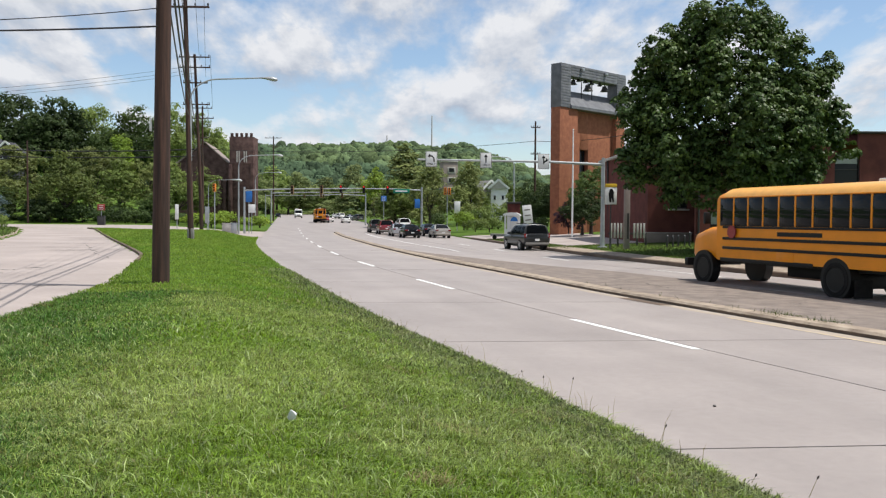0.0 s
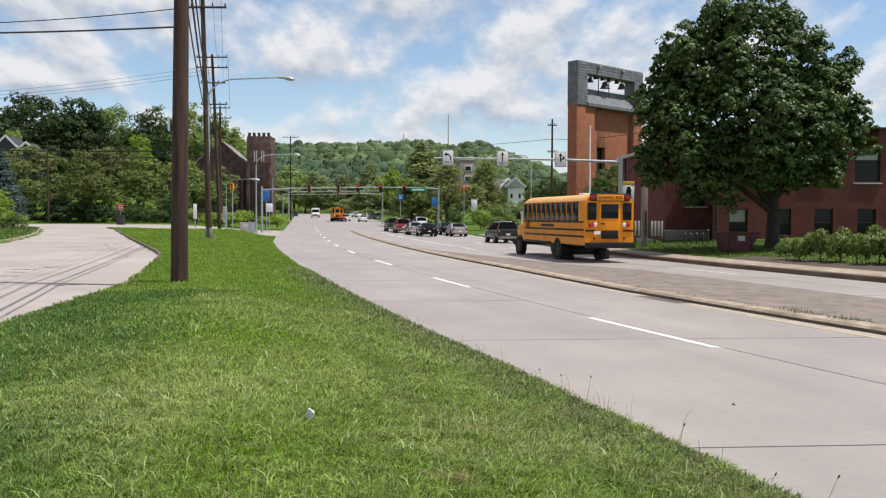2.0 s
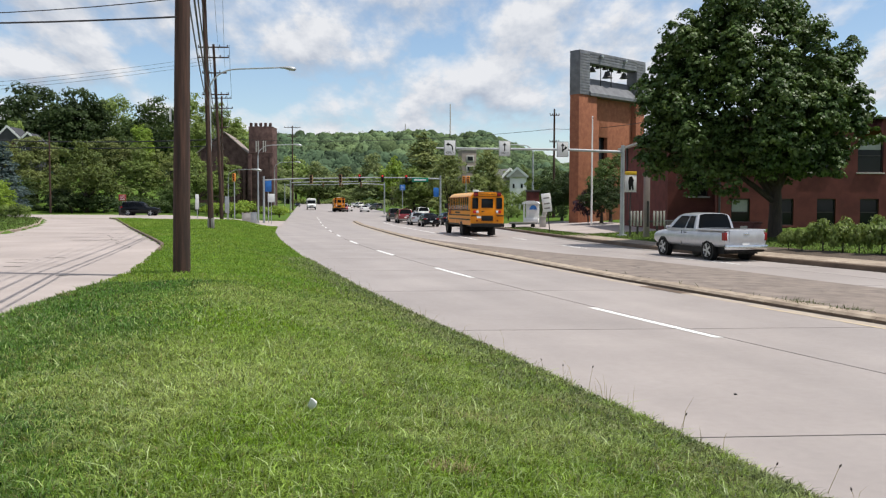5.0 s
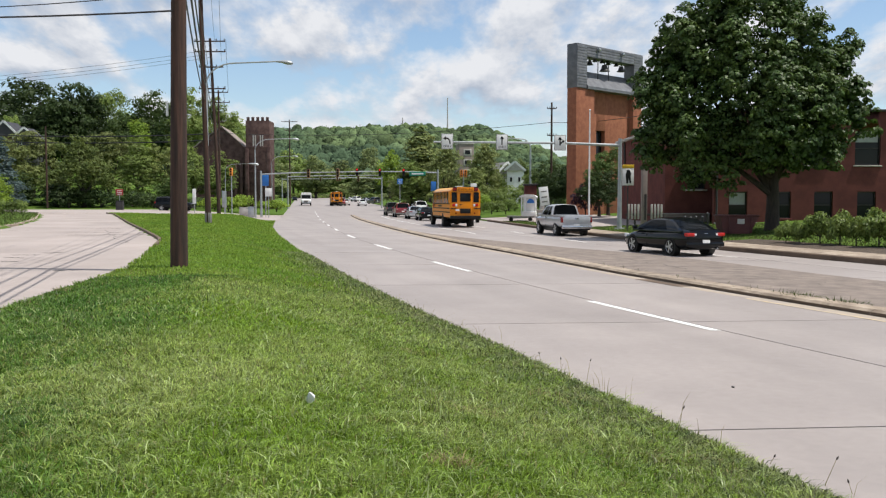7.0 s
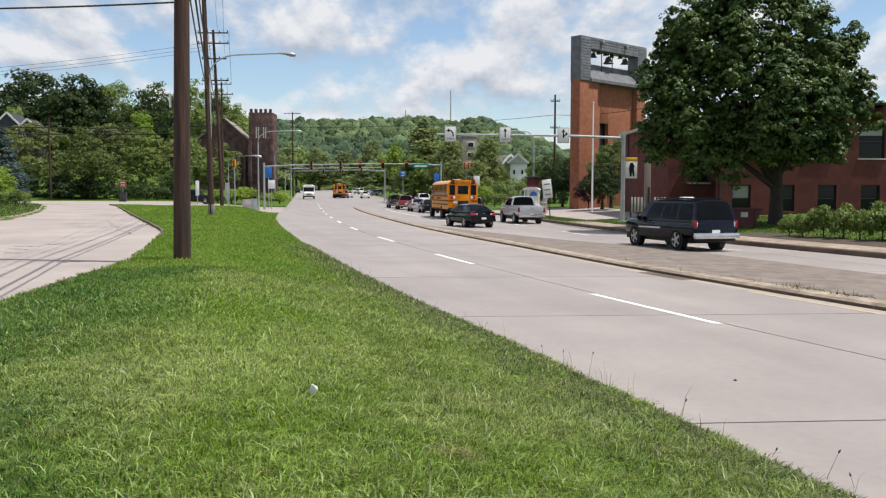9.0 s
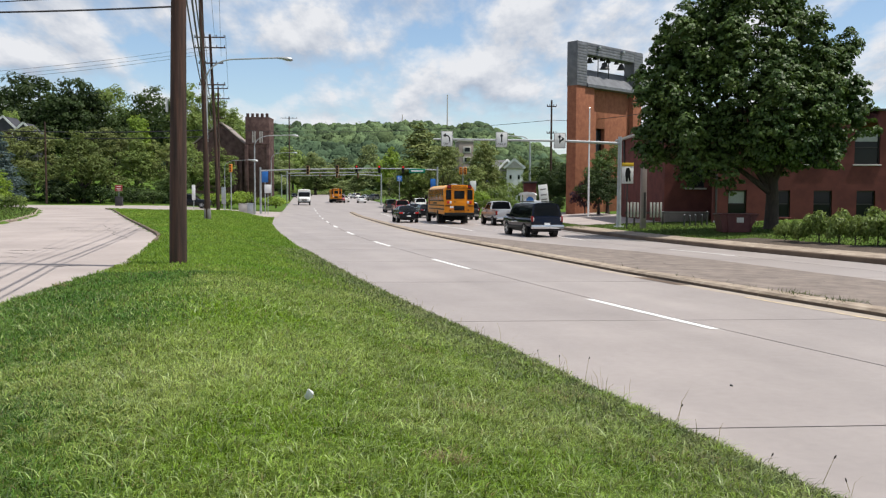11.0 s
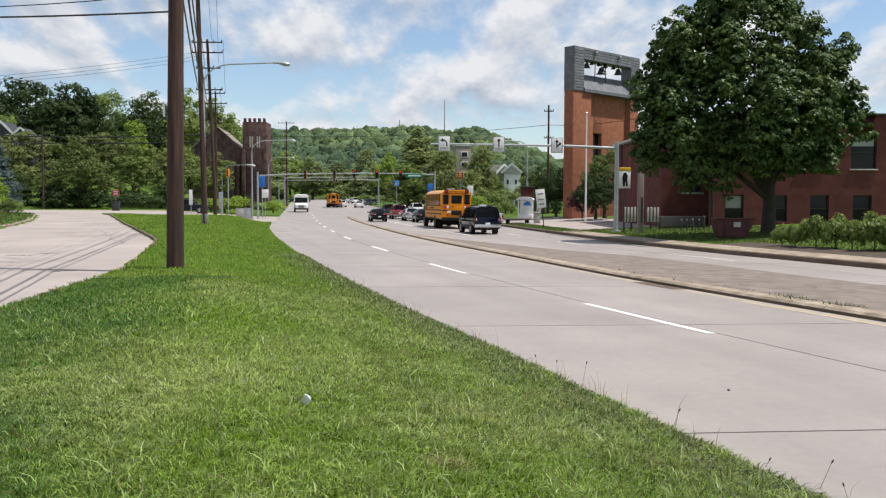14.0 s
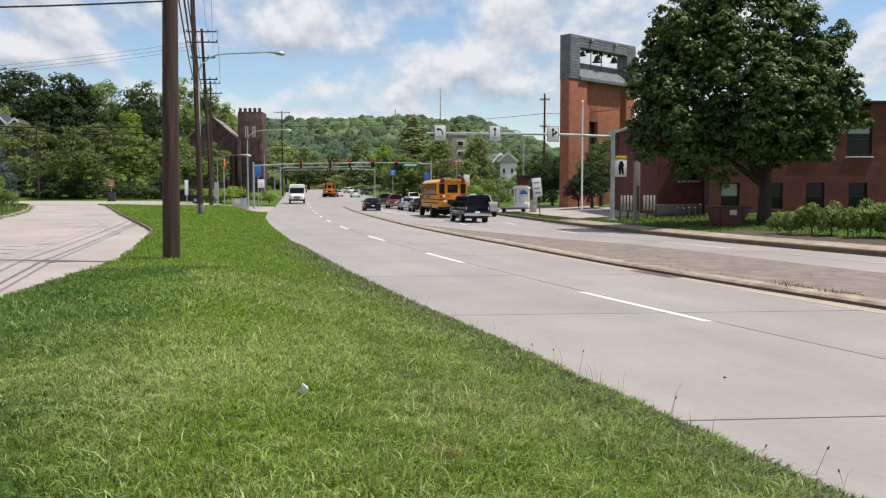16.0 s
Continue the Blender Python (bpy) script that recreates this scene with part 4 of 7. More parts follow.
    sp = thing("signal_post", label, "traffic signal", pose(x, y, g - 0.05))
    part("post", tube(new_bm(), [(0, 0, 0), (0, 0, z - g + 0.55 * size)], 0.07, 8), "steel", sp)
    for sx in offsets:
        hd = part("signal_head", box(new_bm(), (sx, -0.1, z - g), (0.40 * size, 0.28, 1.0 * size), 0.04), "orange", sp)
        for dz in (-0.31, 0, 0.31):
            part("visor", tube(new_bm(), [(sx, -0.22, z - g + dz * size), (sx, -0.42, z - g + dz * size)], [0.13 * size, 0.15 * size], 10), "orange", hd)
            part("lens", tube(new_bm(), [(sx, -0.40, z - g + dz * size), (sx, -0.425, z - g + dz * size)], 0.12 * size, 10), "black", hd)


def small_street_things():
    # crossing sign with a yellow top, on a dark post
    p = post_sign(1110, 55, 312, 0.74, 1.1, "white", "white crossing sign with a yellow band on a post", bars=False, back="darkmetal")
    z = 2.12 + (356 - 312) / 1535 * 55 - ground_z(*at(1110, 55)[:2])
    part("band", box(new_bm(), (0, -0.08, z + 0.65), (0.74, 0.03, 0.22), 0.01), "signyellow", p)
    bm = plate(new_bm(), [(-0.1, -0.42), (0.02, -0.42), (0.04, -0.12), (0.1, -0.42), (0.2, -0.4), (0.16, 0.05), (0.2, 0.2), (0.08, 0.45), (-0.08, 0.42), (-0.16, 0.1)], 0.006)
    bmesh.ops.translate(bm, vec=(0, -0.08, z), verts=bm.verts)
    part("symbol", bm, "black", p)
    post_sign(969, 68, 346, 0.72, 1.45, "white", "tilted white notice board on a dark post by the kerb", back="darkmetal", tilt=-7)
    post_sign(213, 112, 340, 0.95, 0.8, "stopred", "small red sign with pale bars above a dark utility box")
    post_sign(838, 118, 335, 0.8, 1.6, "white", "grey sign back on a slim post", post=0.06, bars=False)
    signal_post(820, 122, 307, (-0.3, 0.3), 1.0, "two orange signal heads on a slim post")
    signal_post(411, 112, 304, (0.0,), 1.0, "orange signal head on a pale post")
    post_sign(708, 130, 321, 0.8, 0.8, "blue", "blue route sign on a post", post=0.05)
    post_sign(471, 108, 318, 0.8, 1.5, "blue", "blue hanging banner on a pole at the junction", post=0.06, bars=False)
    post_sign(476, 104, 340, 0.8, 1.0, "white", "white notice on a short post", bars=False)
    post_sign(345, 105, 347, 0.42, 1.8, "white", "white plastic marker post", post=0.05, bars=False)
    post_sign(398, 100, 352, 0.5, 1.9, "steel", "grey sign seen edge-on", post=0.05, bars=False)
    # utility boxes
    for (u, d, w, h, mt, lab) in ((213, 112, 0.9, 1.3, "darkmetal", "dark green utility box by the drive"), (445, 104, 0.7, 1.4, "steel", "grey metal signal cabinet"),
                                  (433, 108, 1.2, 1.2, "stone", "tan stone block beside the junction")):
        x, y, _ = at(u, d)
        e = thing("utility_box", lab, "utility box", pose(x, y, ground_z(x, y) - 0.03))
        part("cabinet", box(new_bm(), (0, 0, h / 2), (w, 0.5, h), 0.04), mt, e)
        part("lid", box(new_bm(), (0, 0, h + 0.02), (w + 0.06, 0.56, 0.06), 0.02), mt, e)


small_street_things()


# ---- buildings ----
def wall_box(name, x0, x1, y0, y1, z0, z1, material, parent, label=""):
    return part(name, box(new_bm(), ((x0 + x1) / 2, (y0 + y1) / 2, (z0 + z1) / 2), (x1 - x0, y1 - y0, z1 - z0)), material, parent, label)


def window(parent, x, y, z, w, h, blind=0.0, sill=True):
    """A recessed sash window in a wall that faces -y; (x, z) its lower middle."""
    f = new_bm()
    for (cx, cz, sx, sz) in ((-w / 2, h / 2, 0.09, h), (w / 2, h / 2, 0.09, h), (0, 0.04, w, 0.09), (0, h - 0.04, w, 0.09), (0, h / 2, w, 0.06)):
        box(f, (x + cx, y - 0.03, z + cz), (sx, 0.12, sz))
    wn = part("window", f, "frame", parent)
    part("pane", box(new_bm(), (x, y - 0.005, z + h / 2), (w - 0.06, 0.02, h - 0.06)), "window", wn)
    if blind:
        part("blind", box(new_bm(), (x, y - 0.022, z + h - blind * h / 2), (w - 0.2, 0.01, blind * h - 0.12)), "blind", wn)
    if sill:
        part("sill", box(new_bm(), (x, y - 0.1, z - 0.07), (w + 0.16, 0.2, 0.08), 0.015), "farwall", wn)
    return wn


def holed_wall(name, x0, x1, z0, z1, y, thick, holes, material, parent):
    """A wall facing -y with real openings (x0, x1, z0, z1), built from piers and spandrels."""
    bm = new_bm()
    xs = sorted({x0, x1, *[h[0] for h in holes], *[h[1] for h in holes]})
    zs = sorted({z0, z1, *[h[2] for h in holes], *[h[3] for h in holes]})
    for a, b in zip(xs, xs[1:]):
        run = None
        for c, d in zip(zs, zs[1:]):
            mx, mz = (a + b) / 2, (c + d) / 2
            if any(h[0] < mx < h[1] and h[2] < mz < h[3] for h in holes):
                if run:
                    box(bm, ((a + b) / 2, y + thick / 2, (run[0] + run[1]) / 2), (b - a, thick, run[1] - run[0]))
                run = None
            else:
                run = (run[0], d) if run else (c, d)
        if run:
            box(bm, ((a + b) / 2, y + thick / 2, (run[0] + run[1]) / 2), (b - a, thick, run[1] - run[0]))
    bmesh.ops.remove_doubles(bm, verts=bm.verts, dist=0.0005)
    return part(name, bm, material, parent)


def brick_building():
    b = thing("brick_building", "long two-storey dark red brick building with flat roof", "building")
    z0, zr = 0.3, 8.05
    y = 58.0
    holes, wins = [], []
    for i, u in enumerate((1305, 1382, 1456, 1532, 1608, 1684, 1760)):
        x = (u - 784) / 1535 * y
        holes.append((x - 0.62, x + 0.62, 0.95, 2.75))
        wins.append((x, 0.95, 1.24, 1.8, 0.55 if i == 0 else 0.0))
    for u in (1345, 1440, 1532, 1630, 1730):
        x = (u - 784) / 1535 * y
        holes.append((x - 0.85, x + 0.85, 4.5, 6.75))
        wins.append((x, 4.5, 1.7, 2.25, 0.35))
    holed_wall("front_wall", 18.1, 42, z0, zr, y, 0.4, holes, "redbrick", b)
    for (x, z, w, h, bl) in wins:
        window(b, x, y + 0.22, z, w, h, bl)
        part("sill", box(new_bm(), (x, y - 0.02, z - 0.05), (w + 0.2, 0.14, 0.09), 0.015), "stone" if w > 1.5 else "redbrick", b)
    part("coping", box(new_bm(), (30.05, y + 0.12, zr + 0.06), (24.2, 0.66, 0.14), 0.02), "darkmetal", b, "dark metal roof edge")
    part("plinth", box(new_bm(), (30.05, y - 0.05, 0.35), (23.9, 0.14, 0.7), 0.01), "stone", b, "pale stone plinth")
    wall_box("back_wall", 18.1, 42, 70, 70.4, z0, zr, "redbrick", b)
    wall_box("side_wall", 41.6, 42, 58.42, 69.98, z0, zr, "redbrick", b)
    wall_box("roof", 18.3, 41.6, 58.42, 70, zr - 0.3, zr - 0.1, "darkmetal", b)
    part("drainpipe", tube(new_bm(), [(18.25, y - 0.08, 0.4), (18.25, y - 0.08, 7.8)], 0.07, 8), "darkmetal", b)
    # wing standing out to the back
    w = thing("brick_wing", "red brick wing with a slim window and pale low base", "building")
    wx0, wx1, wy0, wy1, wz = 15.7, 18.05, 61.5, 78.0, 7.2
    xw = (1231 - 784) / 1535 * wy0
    holed_wall("front_wall", wx0, wx1 + 2.5, z0, wz, wy0, 0.4, [(xw - 0.62, xw + 0.62, 2.95, 4.9)], "redbrick", w)
    window(w, xw, wy0 + 0.2, 2.95, 1.24, 1.95)
    part("sill", box(new_bm(), (xw, wy0 - 0.04, 2.88), (1.5, 0.2, 0.12), 0.015), "stone", w)
    wall_box("side_wall", wx0, wx0 + 0.4, wy0 + 0.42, wy1, z0, wz, "redbrick", w)
    part("coping", box(new_bm(), (wx0 + 0.1, (wy0 + wy1) / 2, wz + 0.1), (0.8, wy1 - wy0, 0.2), 0.03), "stone", w)
    wall_box("roof", wx0 + 0.42, wx1, wy0 + 0.42, wy1, wz - 0.2, wz - 0.02, "darkmetal", w)
    part("plinth", box(new_bm(), ((wx0 + wx1) / 2 + 0.3, wy0 - 0.05, 0.75), (3.4, 0.12, 0.9), 0.01), "farwall", w, "weathered plinth")
    part("plinth_cap", box(new_bm(), ((wx0 + wx1) / 2 + 0.3, wy0 - 0.07, 1.22), (3.4, 0.16, 0.07), 0.01), "stone", w)
    part("drainpipe", tube(new_bm(), [(wx0 + 0.1, wy1 - 3, 0.8), (wx0 - 0.1, wy1 - 3, 7.2)], 0.08, 8), "darkmetal", w)


def bell_tower():
    t = thing("bell_tower", "orange brick bell tower with slate-clad open belfry and bells", "bell tower")
    o = Vector((13.65, 89.5, 0))
    ang = math.atan2(8.0, 8.6)
    t.matrix_basis = Matrix.Translation(o) @ Matrix.Rotation(ang, 4, "Z")
    W, T, zt, zs = 11.6, 1.2, 18.25, 13.75

    def bx(name, a, b, c, d, e, f, mt, par=t, lab=""):
        return part(name, box(new_bm(), ((a + b) / 2, (c + d) / 2, (e + f) / 2), (b - a, d - c, f - e), 0.02), mt, par, lab)
    # brick pier and slate frame; x runs along the face
    bx("pier", 0, 3.0, 0, T, 0.3, zs, "brick")
    bx("pier", W - 1.6, W, 0, T, 0.3, zs, "brick")
    a = bx("frame_side", 0, 1.65, -0.05, T + 0.05, zs, zt, "slate", t, "grey slate cladding")
    c = bx("frame_side", W - 1.65, W, -0.05, T + 0.05, zs - 0.01, zt, "slate")
    d = bx("frame_top", 1.65, W - 1.65, -0.05, T + 0.05, zt - 1.2, zt, "slate")
    # slate courses
    for par, x0, x1, z0, z1 in ((a, 0, 1.65, zs, zt), (c, W - 1.65, W, zs - 0.01, zt), (d, 1.65, W - 1.65, zt - 1.2, zt)):
        z = z0
        while z < z1 - 0.24:
            part("slate_course", box(new_bm(), ((x0 + x1) / 2, -0.065, z + 0.14), (x1 - x0 - 0.02, 0.035, 0.27), 0.008, Matrix.Rotation(-0.05, 4, "X")), "slate", par)
            z += 0.29
    # pitched slate apron below the opening
    bm = new_bm()
    v = [bm.verts.new(p) for p in ((1.6, -0.25, 14.0), (W - 1.6, -0.25, 14.0), (W - 1.6, T, 15.75), (1.6, T, 15.75), (1.6, -0.25, 13.7), (W - 1.6, -0.25, 13.7), (W - 1.6, T, 13.6), (1.6, T, 13.6))]
    for f in ((0, 1, 2, 3), (7, 6, 5, 4), (0, 4, 5, 1), (1, 5, 6, 2), (2, 6, 7, 3), (3, 7, 4, 0)):
        bm.faces.new([v[i] for i in f])
    bmesh.ops.recalc_face_normals(bm, faces=bm.faces)
    part("apron_roof", bm, "slate", t, "sloping grey slate roof")
    # brick wall below, set back, with a tall slit window
    bx("wall", 3.0, 4.1, 0.55, T, 0.3, 13.65, "brick")
    bx("wall", 5.6, W - 1.6, 0.55, T, 0.3, 13.65, "brick")
    bx("wall", 4.1, 5.6, 0.55, T, 0.3, 3.4, "brick")
    bx("wall", 4.1, 5.6, 0.55, T, 9.6, 13.65, "brick")
    wn = bx("window", 4.1, 5.6, 1.0, 1.1, 3.4, 9.6, "window", t, "tall dark slit window")
    for z in (5.0, 6.6, 8.2):
        bx("mullion", 4.1, 5.6, 0.94, 1.0, z, z + 0.08, "frame", wn)
    # bells
    for (x, z, r) in ((2.9, 16.6, 0.40), (3.8, 16.95, 0.28), (5.5, 16.3, 0.55), (6.1, 16.9, 0.32), (5.0, 16.95, 0.28), (7.6, 16.9, 0.30), (8.5, 16.5, 0.48)):
        bm = new_bm()
        prof = [(0.0, 0.62), (0.45, 0.6), (0.55, 0.3), (0.66, -0.1), (0.85, -0.45), (1.05, -0.6), (0.95, -0.62)]
        rings(bm, [[(x + r * a * math.cos(k * math.pi / 8) + 0.0001 * k, T / 2 + r * a * math.sin(k * math.pi / 8), z + r * b) for k in range(16)] for a, b in prof[1:]])
        bmesh.ops.recalc_face_normals(bm, faces=bm.faces)
        be = part("bell", bm, "darkmetal", t, "dark bronze bell")
        part("hanger", tube(new_bm(), [(x, T / 2, z + r * 0.55), (x, T / 2, zt - 1.15)], 0.05, 6), "darkmetal", be)
    for x in (4.35, 6.2):
        part("bar", tube(new_bm(), [(x, T / 2, 13.9), (x, T / 2, zt - 1.15)], 0.05, 6), "darkmetal", t)
    for x in (3.4, 7.6):
        part("flood_lamp", box(new_bm(), (x, -0.25, zt - 0.35), (0.35, 0.3, 0.28), 0.03), "steel", t)
    for z in (2.0, 2.7):
        part("emblem", box(new_bm(), (0.9, -0.04, z), (0.45, 0.06, 0.45), 0.05), "stone", t, "small pale wall emblem")


def church():
    c = thing("church", "dark brown stone church with battlemented tower and gabled nave", "church")
    y = 150.0
    X = lambda u: (u - 784) / 1535 * y
    Z = lambda v: 2.12 + (356 - v) / 1535 * y
    x0, x1, zt = X(437), X(479), Z(215)
    part("tower", box(new_bm(), ((x0 + x1) / 2, y + 2, zt / 2), (x1 - x0, 4.1, zt), 0.05), "brownbrick", c)
    for sx in (x0 + 0.2, x1 - 0.2):
        part("buttress", box(new_bm(), (sx, y - 0.2, zt * 0.35), (0.6, 0.6, zt * 0.7), 0.05), "brownbrick", c)
    for i in range(5):
        part("merlon", box(new_bm(), (x0 + 0.4 + i * (x1 - x0 - 0.8) / 4, y + 0.2, zt + 0.3), (0.45, 0.4, 0.65), 0.03), "brownbrick", c)
    for zc in (Z(262), Z(305)):
        part("string_course", box(new_bm(), ((x0 + x1) / 2, y - 0.08, zc), (x1 - x0 + 0.2, 0.2, 0.22), 0.02), "brownbrick", c)
    for k in (0.36, 0.66):
        for dx in (-0.18, 0.18):
            part("louvre", box(new_bm(), (x0 + (x1 - x0) * k + dx, y - 0.03, Z(250)), (0.2, 0.12, 1.9)), "stone", c, "pale belfry louvre")
    # nave
    a, b, ap, ea = X(344), X(436), Z(228), Z(262)
    bm = plate(new_bm(), [(a, 0.5), (b, 0.5), (b, ea), (X(392), ap), (a, ea)], 0.6)
    bmesh.ops.translate(bm, vec=(0, y + 1.0, 0), verts=bm.verts)
    part("gable_wall", bm, "brownbrick", c)
    for p, q in (((a - 0.3, ea - 0.2), (X(392), ap + 0.3)), ((X(392), ap + 0.3), (b, ea - 0.2))):
        bm = new_bm()
        r0 = [(p[0], y + 0.5, p[1]), (p[0], y + 9, p[1] - 0.5), (p[0], y + 9, p[1] - 0.3), (p[0], y + 0.5, p[1] + 0.2)]
        r1 = [(q[0], y + 0.5, q[1]), (q[0], y + 9, q[1] - 0.5), (q[0], y + 9, q[1] - 0.3), (q[0], y + 0.5, q[1] + 0.2)]
        rings(bm, [r0, r1])
        bmesh.ops.recalc_face_normals(bm, faces=bm.faces)
        part("coping", bm, "farwall", c, "pale weathered gable coping")
    for u in (405, 418, 428):
        part("buttress", box(new_bm(), (X(u), y + 0.5, 4.5), (0.5, 0.6, 8.4), 0.04), "brownbrick", c)


def house(u, d, v_base, w, h, material, label, roof="darkslate", turn=0.0):
    x, y, z = at(u, d, v_base)
    b = thing("house", label, "house", pose(x, y, z, 0, 0, turn))
    part("wall", box(new_bm(), (0, 0, h / 2 - 2), (w, w * 0.9, h + 4), 0.02), material, b)
    bm = plate(new_bm(), [(-w / 2 - 0.4, h), (w / 2 + 0.4, h), (0, h + w * 0.55)], w * 0.9 + 0.8)
    part("roof", bm, roof, b)
    for s in (-1, 1):
        L = math.hypot(w / 2 + 0.4, w * 0.55)
        part("bargeboard", box(new_bm(), (s * (w / 4 + 0.2), -w * 0.45 - 0.46, h + w * 0.275), (L, 0.1, 0.35), 0, Matrix.Rotation(s * math.atan2(w * 0.55, w / 2 + 0.4), 4, "Y")), "white", b)
    for k in (-0.25, 0.25):
        wn = part("window", box(new_bm(), (k * w, -w * 0.45 - 0.03, h * 0.62), (w * 0.16, 0.1, h * 0.22)), "white", b)
        part("pane", box(new_bm(), (k * w, -w * 0.45 - 0.09, h * 0.62), (w * 0.12, 0.04, h * 0.18)), "window", wn)
    return b


brick_building()
bell_tower()
church()
house(56, 165, 270, 3.6, 2.5, "darkslate", "dark-roofed house with white gable trim on the slope")
house(24, 172, 268, 5.5, 2.6, "brownbrick", "dark-roofed house among trees on the slope")
house(886, 158, 352, 4.6, 4.0, "white", "white clapboard house behind trees", "lower", 25)
house(913, 150, 344, 2.8, 4.0, "white", "narrow white gabled house behind trees", "stone", -12)


def far_block():
    """A tall plain building with pale window bands."""
    x, y, z = at(822, 260, 345)
    b = thing("brick_block", "far grey-brown building with pale window bands", "building", pose(x, y, z, 0, 0, 12))
    part("wall", box(new_bm(), (0, 0, 6.5), (4.4, 5, 17), 0.05), "farwall", b)
    for k in range(4):
        w = part("window", box(new_bm(), (0.3, -2.52, 3.5 + 3.0 * k), (2.4, 0.12, 1.9), 0.02), "stone", b)
        part("pane", box(new_bm(), (0.3, -2.6, 3.5 + 3.0 * k), (1.6, 0.05, 1.2)), "window", w)
    part("parapet", box(new_bm(), (0, 0, 15.1), (4.7, 5.3, 0.4), 0.03), "stone", b)


far_block()
x_, y_, _ = at(938, 100)
gp = thing("brick_gatepost", "stout red brick gatepost with a flat cap", "gatepost", pose(x_, y_, ground_z(x_, y_) - 0.05))
part("shaft", box(new_bm(), (0, 0, 1.75), (1.35, 1.35, 3.5), 0.02), "redbrick", gp)
part("cap", box(new_bm(), (0, 0, 3.6), (1.6, 1.6, 0.22), 0.03), "frame", gp)


def verge_things():
    # flagpole by the tower
    x, y, _ = at(1042, 80)
    p = thing("flagpole", "slim white flagpole beside the tower", "flagpole", pose(x, y, ground_z(x, y) - 0.05))
    part("shaft", tube(new_bm(), [(0, 0, 0), (0, 0, 5), (0, 0, 9.9)], [0.09, 0.075, 0.05], 10), "white", p)
    part("ball", tube(new_bm(), [(0, 0, 9.9), (0, 0, 9.97), (0, 0, 10.06)], [0.03, 0.09, 0.03], 10), "chrome", p)
    # skip
    x, y, _ = at(1302, 46)
    s = thing("dumpster", "dark red steel dumpster on the grass by the wall", "dumpster", pose(x, y, ground_z(x, y) - 0.02, 0, 0, -3))
    bm = plate(new_bm(), [(-0.78, 0.06), (0.56, 0.06), (1.02, 0.98), (-0.98, 0.98)], 1.3)
    part("body", bm, "rust", s)
    part("rim", box(new_bm(), (0.02, 0, 1.0), (2.06, 1.4, 0.07), 0.01), "rust", s)
    for k in (-0.55, 0.62):
        part("rib", box(new_bm(), (k, -0.67, 0.52), (0.06, 0.06, 0.86), 0.01), "rust", s)
    part("placard", box(new_bm(), (0.08, -0.665, 0.70), (0.36, 0.02, 0.26)), "stone", s, "faded pale placard")
    # grey pylon and slatted screen by the wing
    x, y, _ = at(1139, 54)
    p = thing("concrete_pylon", "square grey concrete pylon with dark recess", "pylon", pose(x, y, ground_z(x, y) - 0.05))
    part("pillar", box(new_bm(), (0, 0, 1.95), (0.34, 0.34, 3.9), 0.02), "farwall", p)
    part("recess", box(new_bm(), (0.05, -0.172, 1.5), (0.14, 0.02, 1.6)), "frame", p)
    x, y, _ = at(1108, 58)
    f = thing("slatted_screen", "low screen of pale upright slats on a dark rail", "fence", pose(x, y, ground_z(x, y) - 0.05))
    for i in range(11):
        if i not in (5, 6):
            part("slat", box(new_bm(), (0.15 + i * 0.22, 0, 1.15), (0.13, 0.06, 1.0), 0.01), "stone", f)
    part("rail", box(new_bm(), (1.25, 0.05, 0.95), (2.6, 0.06, 0.12), 0.01), "frame", f)
    for k in (0.1, 0.6, 1.2, 1.9, 2.5):
        part("post", box(new_bm(), (k, 0.06, 0.45), (0.12, 0.1, 0.9), 0.01), "frame", f)
    # small meter boxes and pipes before the wing
    for u, h in ((1212, 0.75), (1222, 0.7), (1232, 0.72), (1243, 0.7), (1252, 0.9)):
        x, y, _ = at(u, 55)
        e = thing("bollard", "short dark metal bollard before the brick wing", "bollard", pose(x, y, ground_z(x, y) - 0.05), "bollards by the wing")
        part("shaft", tube(new_bm(), [(0, 0, 0), (0, 0, h)], 0.055, 10), "darkmetal", e)
        part("cap", tube(new_bm(), [(0, 0, h), (0, 0, h + 0.05)], [0.065, 0.03], 10), "slate", e)
    # white kiosk on the verge with a blue half-round panel
    x, y, _ = at(935, 84)
    k = thing("kiosk", "white kiosk with an arched roof and blue panel", "kiosk", pose(x, y, ground_z(x, y) + 0.35, 0, 0, -12))
    part("back", box(new_bm(), (0.1, 0.5, 1.0), (1.3, 0.06, 1.9), 0.01), "white", k)
    for sx in (-0.62, -0.3, 0.66):
        part("post", box(new_bm(), (sx, -0.35, 0.95), (0.13, 0.13, 1.9), 0.01), "white", k)
    bm = plate(new_bm(), [(-0.85, 1.85), (0.85, 1.85)] + [(0.85 * math.cos(a), 1.85 + 0.3 * math.sin(a)) for a in [math.pi * i / 10 for i in range(1, 10)]], 1.2)
    part("roof", bm, "white", k)
    bm = plate(new_bm(), [(-0.1, 1.3), (0.62, 1.3)] + [(0.26 + 0.36 * math.cos(a), 1.3 + 0.42 * math.sin(a)) for a in [math.pi * i / 8 for i in range(1, 8)]], 0.04)
    bmesh.ops.translate(bm, vec=(0, -0.5, 0), verts=bm.verts)
    part("panel", bm, "blue", k, "blue arched panel")
    part("counter", box(new_bm(), (0.1, 0, 0.25), (1.3, 0.9, 0.5), 0.02), "white", k)
    x, y, _ = at(922, 82)
    p = thing("flat_trailer", "low dark flat trailer under the kiosk", "trailer", pose(x, y, ground_z(x, y), 0, 0, -8))
